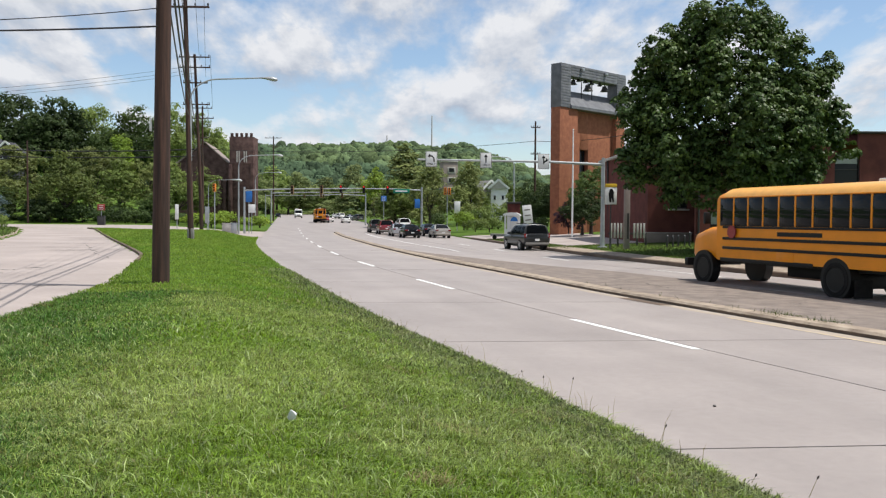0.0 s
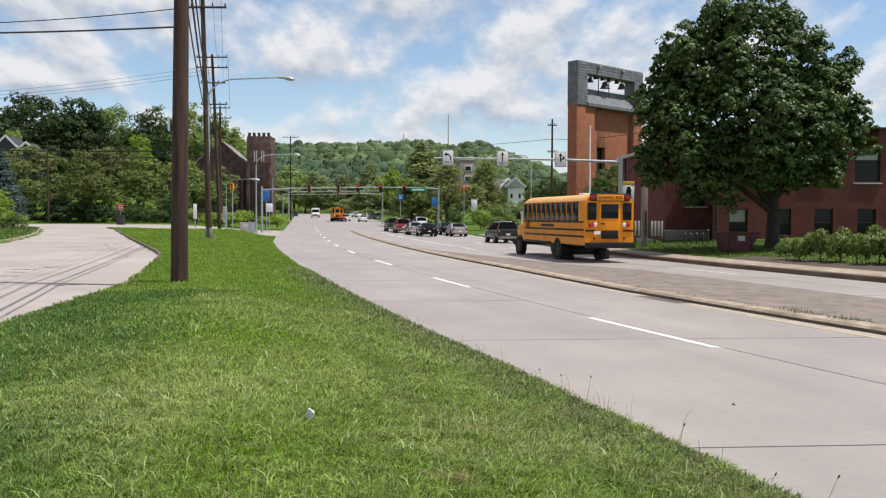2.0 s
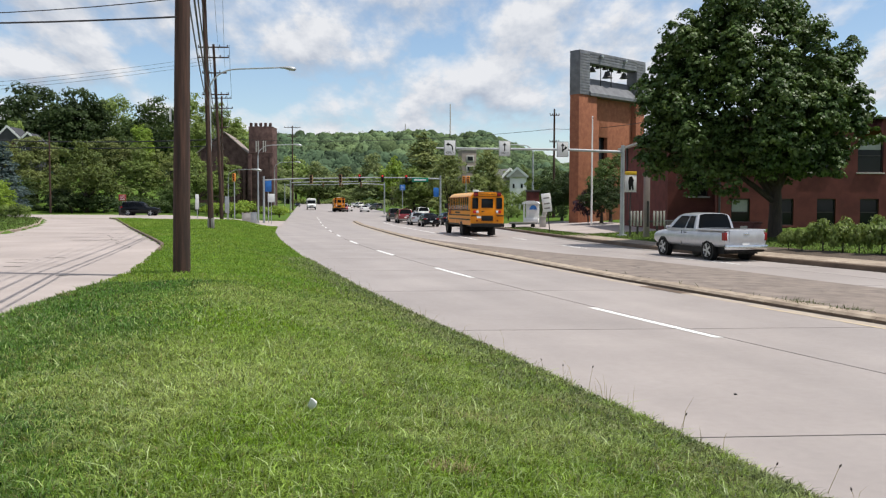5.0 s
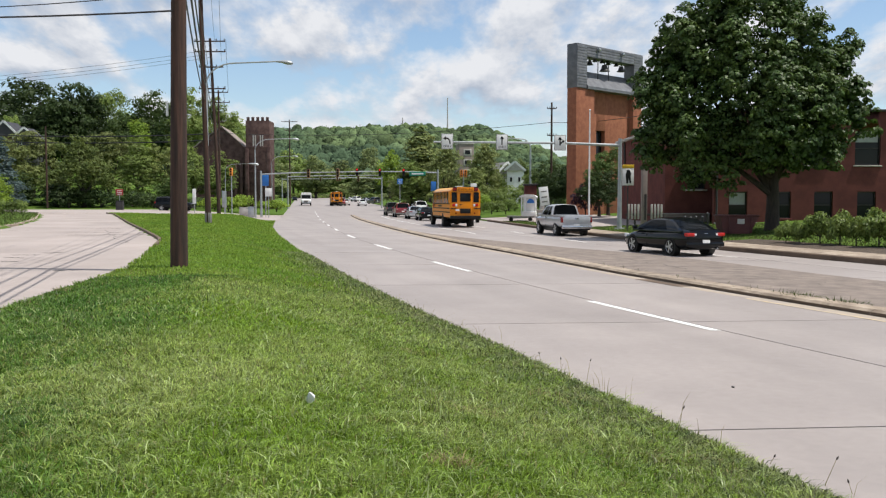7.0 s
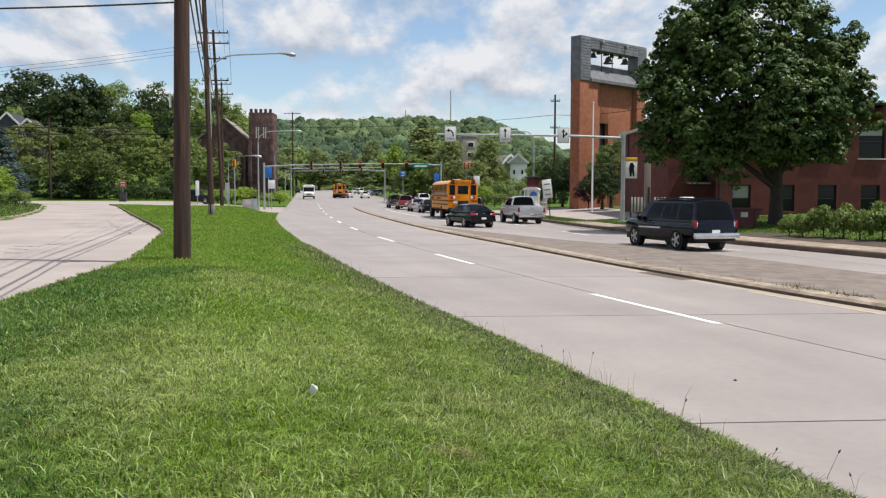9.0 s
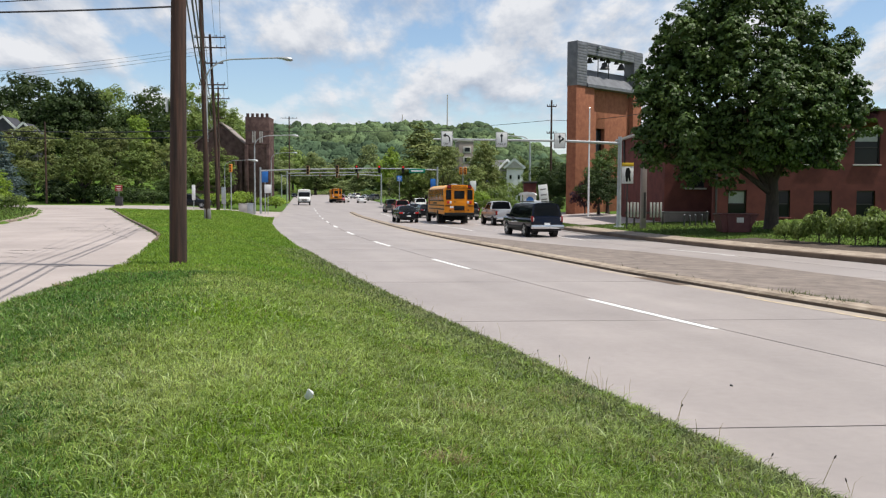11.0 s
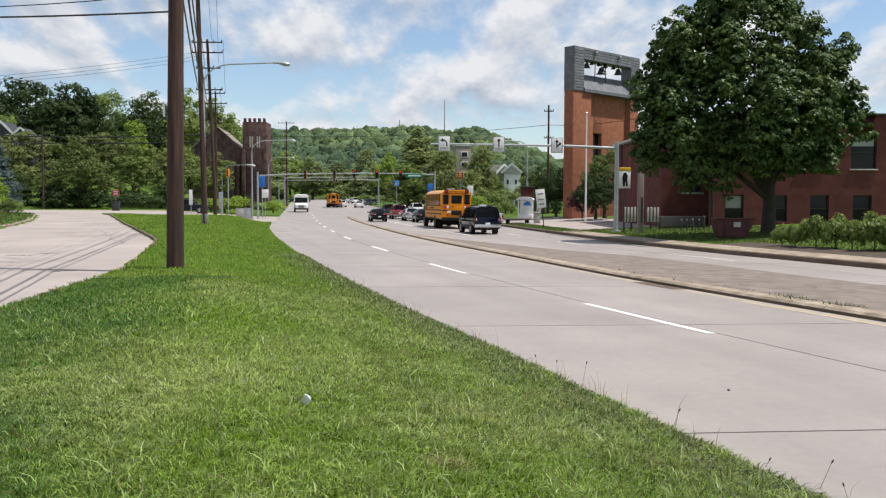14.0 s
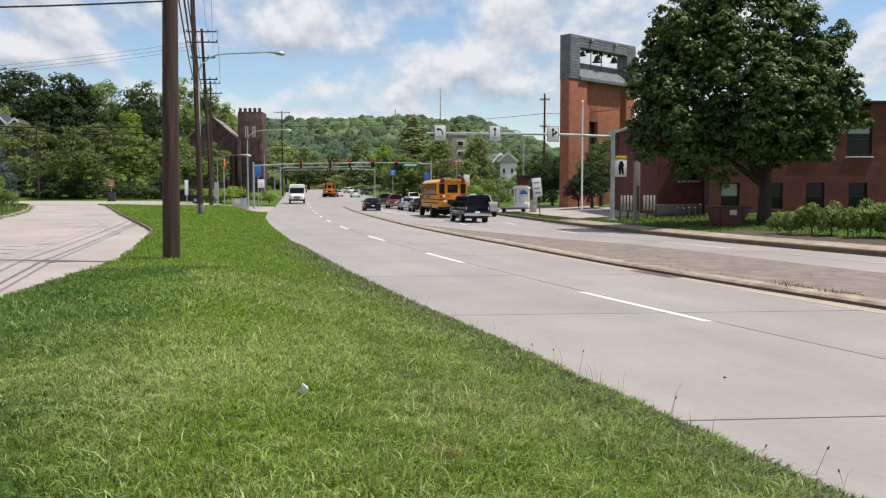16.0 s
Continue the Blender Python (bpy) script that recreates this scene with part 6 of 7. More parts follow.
    zs = np.array([ground_z(a, b) for a, b in zip(xs, ys)])
    a = rng.uniform(0, 2 * np.pi, n)
    dx, dy = np.cos(a), np.sin(a)
    l = rng.uniform(0.1, lean * 2, n) * heights
    b = rng.uniform(0, 2 * np.pi, n)
    wx, wy = np.cos(b) * widths / 2, np.sin(b) * widths / 2
    v = np.zeros((n, 5, 3))
    v[:, 0] = np.stack([xs - wx, ys - wy, zs - 0.01], 1)
    v[:, 1] = np.stack([xs + wx, ys + wy, zs - 0.01], 1)
    v[:, 2] = np.stack([xs + wx * 0.8 + dx * l * 0.35, ys + wy * 0.8 + dy * l * 0.35, zs + heights * 0.6], 1)
    v[:, 3] = np.stack([xs - wx * 0.8 + dx * l * 0.35, ys - wy * 0.8 + dy * l * 0.35, zs + heights * 0.6], 1)
    v[:, 4] = np.stack([xs + dx * l, ys + dy * l, zs + heights * (1 - 0.25 * np.minimum(l / heights, 1.2))], 1)
    me = bpy.data.meshes.new(name)
    me.vertices.add(5 * n)
    me.vertices.foreach_set("co", v.reshape(-1).astype(np.float32))
    base = (np.arange(n) * 5)[:, None]
    li = (base + np.array([0, 1, 2, 3, 3, 2, 4])).reshape(-1)
    me.loops.add(7 * n)
    me.loops.foreach_set("vertex_index", li.astype(np.int32))
    me.polygons.add(2 * n)
    st = ((np.arange(n) * 7)[:, None] + np.array([0, 4])).reshape(-1)
    me.polygons.foreach_set("loop_start", st.astype(np.int32))
    me.update(calc_edges=True)
    me.materials.append(M[material])
    return tagged(new(name, me), label, "grass", kind="stuff")


def lawn():
    rng = np.random.default_rng(3)
    X, Y, H, W = [], [], [], []

    def sow(ya, yb, density, h, w):
        xa, xb = -0.56 * yb - 1, 0.56 * yb + 1
        n = int((xb - xa) * (yb - ya) * density)
        x, y = rng.uniform(xa, xb, n), rng.uniform(ya, yb, n)
        lx = np.interp(y, YS, LX)
        dx = np.interp(y, YS, DX)
        ok = (x < lx + rng.normal(0.02, 0.06, n)) & (x > dx + 0.03) & (np.abs(x) < 0.56 * y + 0.8)
        x, y = x[ok], y[ok]
        tall = np.array([0.75 + 0.5 * noise.noise((a * 0.9, b * 0.9, 3)) + 1.0 * noise.noise((a * 5, b * 5, 5)) for a, b in zip(x, y)])
        near = np.exp(-(np.interp(y, YS, LX) - x) / 0.35)
        hh = h * np.clip(tall, 0.35, 1.3) * rng.uniform(0.6, 1.25, len(x)) * (1 + 0.25 * near)
        X.append(x), Y.append(y), H.append(hh), W.append(np.full(len(x), w) * rng.uniform(0.7, 1.3, len(x)))

    YS = np.arange(0, 92, 0.25)
    LX, DX = np.array([left_x(q) for q in YS]), np.array([drive_x(q) for q in YS])
    sow(3.6, 7, 4200, 0.064, 0.0078)
    sow(7, 11, 2500, 0.064, 0.0095)
    sow(11, 18, 1000, 0.066, 0.0130)
    sow(18, 30, 330, 0.07, 0.018)
    sow(30, 60, 150, 0.075, 0.026)
    sow(60, 89.5, 75, 0.09, 0.04)
    near = [np.concatenate(q[:3]) for q in (X, Y, H, W)]
    blur = rng.normal(0, 0.75, len(near[0]))
    lush = np.array([near[0][i] - np.interp(near[1][i], YS, DX) < 2.6 + 2.2 * noise.noise((near[0][i] * 0.6, near[1][i] * 0.6, 9)) + blur[i] for i in range(len(near[0]))])
    blades("slope_grass", "lush green grass sloping to the drive, darkened for the slope's shade", *[q[lush] * (1.1 if k == 2 else 1.0) for k, q in enumerate(near)], "slope", 32, 1.2)
    near = [q[~lush] for q in near]
    farr = [np.concatenate(q[3:]) for q in (X, Y, H, W)]
    blades("far_lawn_grass", "mown green grass of the farther bank", *farr, "blade_far", 31, 0.95)
    blades("lawn_grass", "mown bright green grass of the roadside bank", *near, "blade", 8, 1.35)
    # broad-leaved weeds and thick tufts
    X.clear(), Y.clear(), H.clear(), W.clear()
    for k in range(150):
        cy = 4.2 + 18 * rng.random() ** 1.6
        cx = rng.uniform(-0.5 * cy, 0.5 * cy)
        if not (np.interp(cy, YS, DX) + 0.3 < cx < np.interp(cy, YS, LX) - 0.2):
            continue
        n = int(rng.integers(10, 26))
        X.append(cx + rng.normal(0, 0.05, n)), Y.append(cy + rng.normal(0, 0.05, n)), H.append(rng.uniform(0.05, 0.09, n)), W.append(rng.uniform(0.010, 0.020, n))
    blades("lawn_weeds", "tufts of broad green weeds in the lawn", np.concatenate(X), np.concatenate(Y), np.concatenate(H), np.concatenate(W), "weed", 21, 0.8)
    # dull trampled grass along the road edge
    X.clear(), Y.clear(), H.clear(), W.clear()
    for ya, yb, dens, h, w in ((4.5, 9, 2300, 0.060, 0.0105), (9, 16, 1000, 0.065, 0.014), (16, 34, 330, 0.085, 0.02)):
        n = int((yb - ya) * 1.3 * dens)
        y = rng.uniform(ya, yb, n)
        rag = np.array([0.16 * noise.noise((b * 1.3, 2.0, 7)) + 0.10 * noise.noise((b * 4.5, 5.0, 1)) for b in y])
        x = np.interp(y, YS, LX) - rng.exponential(0.42, n) + rng.normal(0.08, 0.05, n) + rag
        X.append(x), Y.append(y), H.append(h * rng.uniform(0.5, 1.5, n)), W.append(w * rng.uniform(0.7, 1.4, n))
    blades("edge_grass", "dull dry-tipped grass along the road edge", np.concatenate(X), np.concatenate(Y), np.concatenate(H), np.concatenate(W), "edge", 22, 1.1)
    # bare straw patches
    X.clear(), Y.clear(), H.clear(), W.clear()
    for cx, cy, s, n in ((0.05, 5.35, 0.06, 160), (-7.0, 15.6, 0.16, 200), (-0.3, 10.5, 0.14, 120), (0.35, 7.2, 0.10, 120), (-0.6, 13.5, 0.2, 120), (1.1, 8.7, 0.18, 160), (1.9, 6.6, 0.2, 200)):
        X.append(rng.normal(cx, s * 1.5, n)), Y.append(rng.normal(cy, s, n)), H.append(rng.uniform(0.05, 0.09, n)), W.append(rng.uniform(0.005, 0.009, n))
    blades("straw_patch", "small patches of dead straw in the lawn", np.concatenate(X), np.concatenate(Y), np.concatenate(H), np.concatenate(W), "dry", 23, 1.3)
    # verge beyond the road
    X.clear(), Y.clear(), H.clear(), W.clear()
    n = 46000
    y = rng.uniform(24, 84, n)
    x = np.array([kerb_x(q) for q in y]) + rng.uniform(0.2, 12, n)
    off = x - np.array([kerb_x(q) for q in y])
    ok = ((y < 62) & (off > 1.8 + 0.25 * np.sin(y * 1.7)) & ~((y < 41) & (off < 3.5 + 0.2 * np.sin(y * 2.3)))) | ((y > 58) & (off < 2.2))
    x, y = x[ok], y[ok]
    X.append(x), Y.append(y), H.append(rng.uniform(0.05, 0.11, len(x))), W.append(rng.uniform(0.02, 0.04, len(x)))
    blades("verge_grass", "short green grass on the verge", np.concatenate(X), np.concatenate(Y), np.concatenate(H), np.concatenate(W), "verge", 24, 0.9)
    X.clear(), Y.clear(), H.clear(), W.clear()
    n = 9000
    y = rng.uniform(47, 89, n)
    x = np.array([drive_l(q) for q in y]) - rng.uniform(0.1, 14, n)
    X.append(x), Y.append(y), H.append(rng.uniform(0.06, 0.13, n)), W.append(rng.uniform(0.03, 0.06, n))
    blades("roadside_grass", "short green grass beyond the drive", np.concatenate(X), np.concatenate(Y), np.concatenate(H), np.concatenate(W), "verge", 25, 0.9)
    # dry straws
    X.clear(), Y.clear(), H.clear(), W.clear()
    sow(3.6, 9, 230, 0.065, 0.006)
    sow(9, 20, 60, 0.07, 0.010)
    blades("dry_straw", "scattered dry straw in the grass", np.concatenate(X), np.concatenate(Y), np.concatenate(H), np.concatenate(W), "dry", 9, 1.2)
    # longer pale blades lying over the mown grass
    X.clear(), Y.clear(), H.clear(), W.clear()
    sow(3.6, 8, 150, 0.105, 0.008)
    sow(8, 14, 60, 0.10, 0.011)
    blades("long_grass", "longer pale blades scattered in the lawn", np.concatenate(X), np.concatenate(Y), np.concatenate(H), np.concatenate(W), "pale_blade", 19, 1.5)
    # tall seed stalks on the road edge
    yy = np.concatenate([rng.uniform(5.5, 12, 26), rng.uniform(12, 34, 60)])
    xx = np.array([left_x(q) for q in yy]) + rng.normal(-0.02, 0.06, len(yy))
    blades("seed_stalks", "thin tall seed stalks along the road edge", xx, yy, rng.uniform(0.18, 0.42, len(yy)), np.full(len(yy), 0.006), "dry", 10, 0.5)
    # a few long leaning stalks with seed heads near the camera
    for (x, y, h, lx, ly) in ((2.83, 6.35, 0.34, 0.10, 0.02), (2.98, 6.15, 0.22, -0.03, 0.05), (2.6, 6.9, 0.20, 0.07, 0.0), (1.65, 9.9, 0.42, 0.05, 0.03), (1.42, 10.3, 0.36, 0.0, 0.06), (1.25, 10.8, 0.35, -0.04, 0.0), (2.2, 8.1, 0.3, 0.08, 0.04)):
        z = ground_z(x, y)
        st = thing("seed_stalk", "thin dry stalk with a seed head at the road edge", "grass stalk", pose(x, y, z - 0.01), "seed stalks")
        part("stem", tube(new_bm(), [(0, 0, 0), (lx * 0.2, ly * 0.2, h * 0.5), (lx, ly, h)], [0.003, 0.0025, 0.0018], 5), "dry", st)
        part("seed_head", tube(new_bm(), [(lx, ly, h), (lx * 1.1, ly * 1.1, h + 0.015), (lx * 1.2, ly * 1.2, h + 0.03)], [0.002, 0.008, 0.002], 6), "bark", st)
    # weeds along the median kerb
    yy = np.concatenate([rng.normal(c, s, n) for c, s, n in ((18.3, 0.26, 330), (17.1, 0.2, 280), (19.6, 0.5, 70), (26.0, 1.2, 60), (36.3, 0.4, 40), (22.5, 0.8, 40))])
    xx = np.array([med_l(q) + 0.44 for q in yy]) + rng.normal(0, 0.09, len(yy))
    ob = blades("kerb_weeds", "small green weeds in the median kerb joint", xx, yy, rng.uniform(0.25, 0.42, len(yy)), np.full(len(yy), 0.022), "verge", 12, 0.8)


lawn()


# ---- vehicles: x forward, y left, z up, origin on the road under the middle ----
def wheel(parent, x, side, half, r, width=0.22, rim="rim", spokes=5):
    s = side
    y0, y1 = s * (half - width), s * (half + 0.005)
    w = thing_part("wheel", parent, pose(x, 0, r))
    bm = new_bm()
    rings(bm, [[(q * math.cos(2 * math.pi * k / 22), y, q * math.sin(2 * math.pi * k / 22)) for k in range(22)]
               for y, q in ((y0, r * 0.9), (y0 + s * 0.03, r), (y1 - s * 0.03, r), (y1, r * 0.92), (y1, r * 0.74), (y1 - s * 0.03, r * 0.72))])
    bmesh.ops.recalc_face_normals(bm, faces=bm.faces)
    part("tyre", bm, "rubber", w)
    bm = new_bm()
    rings(bm, [[(q * math.cos(2 * math.pi * k / 22), y, q * math.sin(2 * math.pi * k / 22)) for k in range(22)] for y, q in ((y1 - s * 0.035, r * 0.73), (y1 - s * 0.005, r * 0.70), (y1 - s * 0.04, r * 0.60), (y1 - s * 0.04, r * 0.1))])
    for k in range(spokes):
        a = 2 * math.pi * k / spokes
        box(bm, (r * 0.36 * math.cos(a), y1 - s * 0.015, r * 0.36 * math.sin(a)), (r * 0.66, 0.03, r * 0.2), 0, Matrix.Rotation(-a, 4, "Y"))
    bmesh.ops.recalc_face_normals(bm, faces=bm.faces)
    part("rim", bm, rim, w)
    return w


def thing_part(name, parent, m):
    o = new(name)
    o.parent = parent
    o.matrix_basis = m
    return o


def hull(stations, n=20, p=5.0):
    """Body skin: stations (x, z0, z1, half width); rounded cross-sections."""
    bm = new_bm()
    rows = []
    for (x, z0, z1, hw) in stations:
        row = []
        for k in range(n):
            a = 2 * math.pi * (k + 0.5) / n
            c, s = math.cos(a), math.sin(a)
            row.append((x, hw * math.copysign(abs(c) ** (2 / p), c), (z0 + z1) / 2 + (z1 - z0) / 2 * math.copysign(abs(s) ** (2 / p), s)))
        rows.append(row)
    rings(bm, rows)
    bmesh.ops.recalc_face_normals(bm, faces=bm.faces)
    return bm


class Greenhouse:
    """The glazed upper body: curved screens, arched roof and sides that lean in."""
    def __init__(self, lo, hi, zb, zt):
        self.lo, self.hi, self.zb, self.zt = lo, hi, zb, zt

    def top(self, x):
        (x0, x1, _), (X0, X1, _) = self.lo, self.hi
        if x < X0:
            t = (X0 - x) / (X0 - x0)
        elif x > X1:
            t = (x - X1) / (x1 - X1)
        else:
            return self.zt - 0.025 * (2 * (x - (X0 + X1) / 2) / (X1 - X0)) ** 2
        return self.zb + (self.zt - 0.025 - self.zb) * (1 - t ** 1.4)

    def half(self, z):
        f = min(1.0, max(0.0, (z - self.zb) / (self.zt - 0.07 - self.zb)))
        return self.lo[2] + (self.hi[2] - self.lo[2]) * f ** 1.25

    def over(self, x, f):
        """A place on the roof or a screen; f from -1 to 1 across."""
        z = max(self.top(x), self.zb + 0.004)
        c = min(0.085, 0.5 * (z - self.zb))
        return (x, f * self.half(z - c), z - c * abs(f) ** 3.5)

    def skin(self):
        (x0, x1, _), (X0, X1, _) = self.lo, self.hi
        xs = list(np.linspace(x0, X0, 8)) + list(np.linspace(X0, X1, 8))[1:] + list(np.linspace(X1, x1, 9))[1:]
        rows = []
        for x in xs:
            edge = self.over(x, 1.0)
            side = [(x, self.half(self.zb), self.zb - 0.06)] + [(x, self.half(z), z) for z in (self.zb + (edge[2] - self.zb) * k for k in (0.0, 0.5))]
            arc = [self.over(x, f) for f in (1.0, 0.9, 0.72, 0.4, 0.0, -0.4, -0.72, -0.9, -1.0)]
            rows.append(side + arc + [(a, -b, c) for a, b, c in side[::-1]])
        return rings_bm(rows)

    def sheet(self, pts, nu, nv):
        bm = new_bm()
        v = [bm.verts.new(q) for q in pts]
        for a in range(nu - 1):
            for b in range(nv - 1):
                bm.faces.new((v[a * nv + b], v[(a + 1) * nv + b], v[(a + 1) * nv + b + 1], v[a * nv + b + 1]))
        bmesh.ops.solidify(bm, geom=bm.faces, thickness=0.004)
        bmesh.ops.recalc_face_normals(bm, faces=bm.faces)
        return bm

    def side_glass(self, s, u0, u1):
        (x0, x1, _), (X0, X1, _) = self.lo, self.hi
        pts = []
        for u in np.linspace(u0, u1, 6):
            for v in np.linspace(0.08, 0.88, 5):
                z = self.zb + v * (self.zt - 0.07 - self.zb)
                x = (x0 + (x1 - x0) * u) * (1 - v) + (X0 + (X1 - X0) * u) * v
                pts.append((x, s * (self.half(z) + 0.007), z))
        return self.sheet(pts, 6, 5)

    def screen(self, a, b, lift):
        pts = []
        for t in np.linspace(0.08, 0.9, 7):
            for f in np.linspace(-0.86, 0.86, 9):
                x, y, z = self.over(a + (b - a) * t, f)
                pts.append((x + lift, y, z + 0.008))
        return self.sheet(pts, 7, 9)


def car(label, paint, body, cab_lo, cab_hi, zb, zt, wheels, half, r, side_split, lamps, category="car", name="car", tail="red_lens", lower=None, extra=None, rim="rim", round_p=4.2):
    c = thing(name, label, category)
    b = part("body", hull(body, 28, round_p), paint, c)
    g = Greenhouse(cab_lo, cab_hi, zb, zt)
    k = part("cabin", g.skin(), paint, c)
    x0, x1, h = cab_lo
    for s in (1, -1):
        for (u0, u1) in side_split:
            part("side_window", g.side_glass(s, u0, u1), "carglass", k)
    part("rear_window", g.screen(x0, cab_hi[0], -0.008), "carglass", k)
    part("windscreen", g.screen(x1, cab_hi[1], 0.008), "carglass", k)
    for wx in wheels:
        for s in (1, -1):
            bm = new_bm()
            rings(bm, [[(wx + q * math.cos(2 * math.pi * j / 24), s * y, r + q * math.sin(2 * math.pi * j / 24)) for j in range(24)] for y, q in ((half - 0.25, r * 1.14), (half + 0.003, r * 1.14), (half + 0.003, r * 0.9))])
            bmesh.ops.recalc_face_normals(bm, faces=bm.faces)
            part("wheel_arch", bm, "black", c)
            wheel(c, wx, s, half + 0.012, r, rim=rim)
    xr, xf = body[0][0], body[-1][0]
    zl, lw, lh, inset = lamps
    for s in (1, -1):
        part("tail_light", box(new_bm(), (xr + 0.10, s * (half - inset), zl), (0.22, lw, lh), 0.02), tail, c)
        part("reverse_lens", box(new_bm(), (xr + 0.06, s * (half - inset - lw * 0.55), zl), (0.14, lw * 0.3, lh * 0.6), 0.01), "clear_lens", c)
        part("headlight", box(new_bm(), (xf - 0.27, s * (half - 0.27), zl - 0.16), (0.28, 0.26, 0.13), 0.03), "clear_lens", c)
        part("mirror", box(new_bm(), (x1 - 0.35, s * (half + 0.08), zb + 0.08), (0.12, 0.2, 0.14), 0.03), paint, c)
        part("door_handle", box(new_bm(), (0.0, s * (half + 0.005), zb - 0.12), (0.2, 0.03, 0.035), 0.01), "black", c)
        part("door_seam", box(new_bm(), (0.28, s * (half - 0.005), zb - 0.33), (0.012, 0.022, 0.6)), "black", c)
    part("number_plate", box(new_bm(), (xr - 0.012, 0, zl - 0.28), (0.02, 0.32, 0.15)), "white", c, "pale blank number plate")
    part("bumper", box(new_bm(), (xr + 0.05, 0, 0.46), (0.16, half * 1.8, 0.2), 0.06), lower or paint, c)
    part("bumper", box(new_bm(), (xf - 0.06, 0, 0.44), (0.14, half * 1.5, 0.2), 0.06), lower or paint, c)
    part("grille", box(new_bm(), (xf - 0.02, 0, zl - 0.2), (0.06, half * 0.9, 0.16), 0.01), "black", c)
    part("underbody", box(new_bm(), (0, 0, 0.40), ((xf - xr) * 0.9, half * 1.6, 0.24)), "black", c)
    if extra:
        extra(c, b)
    return c


def sedan(label, paint, tail="red_lens", badge=True):
    body = [(-2.42, 0.42, 0.86, 0.62), (-2.36, 0.30, 1.02, 0.80), (-2.15, 0.24, 1.05, 0.88), (-1.6, 0.20, 1.04, 0.92), (-0.8, 0.19, 1.01, 0.93), (0.0, 0.18, 0.98, 0.93), (0.9, 0.19, 0.97, 0.925), (1.5, 0.20, 0.91, 0.91), (2.0, 0.24, 0.80, 0.85), (2.3, 0.30, 0.70, 0.72), (2.42, 0.40, 0.60, 0.5)]

    def extra(c, b):
        if badge:
            part("badge", box(new_bm(), (-2.40, 0, 0.86), (0.03, 0.2, 0.05), 0.01), "chrome", c)
        part("boot_lid_edge", box(new_bm(), (-2.3, 0, 1.03), (0.1, 1.3, 0.03), 0.01), paint, c)
        part("exhaust", tube(new_bm(), [(-2.44, -0.5, 0.3), (-2.2, -0.5, 0.3)], 0.04, 8), "chrome", c)
    return car(label, paint, body, (-2.05, 1.42, 0.86), (-0.95, 0.30, 0.62), 0.96, 1.47, (1.38, -1.36), 0.915, 0.345, ((0.28, 0.53), (0.56, 0.86)), (0.84, 0.34, 0.13, 0.25), tail=tail, extra=extra, round_p=3.4)


def suv(label, paint, tail="red_lens", lower="lower", long=0.0, rack=True, name="suv", chrome=False):
    e = long
    lift = 0.10 if e else 0.0
    body = [(-2.27 - e, 0.50, 1.08, 0.86), (-2.24 - e, 0.42 + lift, 1.13, 0.92), (-2.0 - e, 0.36 + lift, 1.15, 0.94), (0, 0.32 + lift, 1.14, 0.945), (1.0, 0.32 + lift, 1.13, 0.94), (1.9 + e * .3, 0.36 + lift, 1.06 + e * .16, 0.91), (2.22 + e * .3, 0.45, 0.99 + e * .16, 0.84), (2.33 + e * .3, 0.55, 0.86 + e * .1, 0.62)]

    def extra(c, b):
        if rack:
            for s in (1, -1):
                part("roof_rail", box(new_bm(), (-0.7 - e / 2, s * 0.58, 1.82 + (0.12 if e else 0)), (2.0 + e, 0.04, 0.05), 0.01), "black", c)
        for s in (1, -1):
            part("sill_trim", box(new_bm(), (0, s * 0.93, 0.52), (2.6 + e, 0.03, 0.18), 0.01), lower, c)
        if chrome:
            part("rear_bumper", box(new_bm(), (-2.32 - e, 0, 0.58), (0.18, 1.86, 0.22), 0.04), "chrome", c, "chrome rear bumper")
            part("roof_dome", box(new_bm(), (-0.6, -0.2, 1.95), (0.35, 0.5, 0.1), 0.04), "clear_lens", c)
            for s in (1, -1):
                part("side_moulding", box(new_bm(), (0.25, s * 0.942, 0.80), (1.75, 0.03, 0.07), 0.01), "chrome", c)
    zt = 1.78 if not e else 1.92
    return car(label, paint, body, (-2.22 - e, 0.98 + e * .45, 0.89), (-1.98 - e, 0.15 + e * .6, 0.71), 1.08, zt, (1.45, -1.35 - e * .6), 0.935, 0.37 if not e else 0.39, ((0.03, 0.28), (0.31, 0.58), (0.61, 0.88)), (1.0, 0.12, 0.30, 0.085), "car", name, tail, lower, extra)


def pickup(label, paint, tail="red_lens"):
    body = [(-2.97, 0.62, 1.16, 0.88), (-2.93, 0.55, 1.24, 0.94), (-2.7, 0.50, 1.25, 0.97), (-0.4, 0.46, 1.24, 0.98), (1.2, 0.46, 1.23, 0.97), (2.0, 0.46, 1.20, 0.95), (2.6, 0.5, 1.13, 0.92), (2.82, 0.55, 1.04, 0.86), (2.92, 0.62, 0.92, 0.72)]

    def extra(c, b):
        part("bumper_step", box(new_bm(), (-3.02, 0, 0.56), (0.2, 1.86, 0.2), 0.04), "chrome", c, "chrome rear bumper")
        part("tailgate", box(new_bm(), (-2.97, 0, 0.98), (0.06, 1.50, 0.50), 0.02), paint, c)
        part("tailgate_handle", box(new_bm(), (-3.005, 0, 1.08), (0.03, 0.24, 0.08), 0.01), "chrome", c)
        bm = new_bm()
        for s in (1, -1):
            box(bm, (-1.88, s * 0.885, 1.225), (2.1, 0.13, 0.09), 0.04)
        box(bm, (-2.89, 0, 1.225), (0.12, 1.70, 0.09), 0.04)
        part("bed_rail", bm, paint, c)
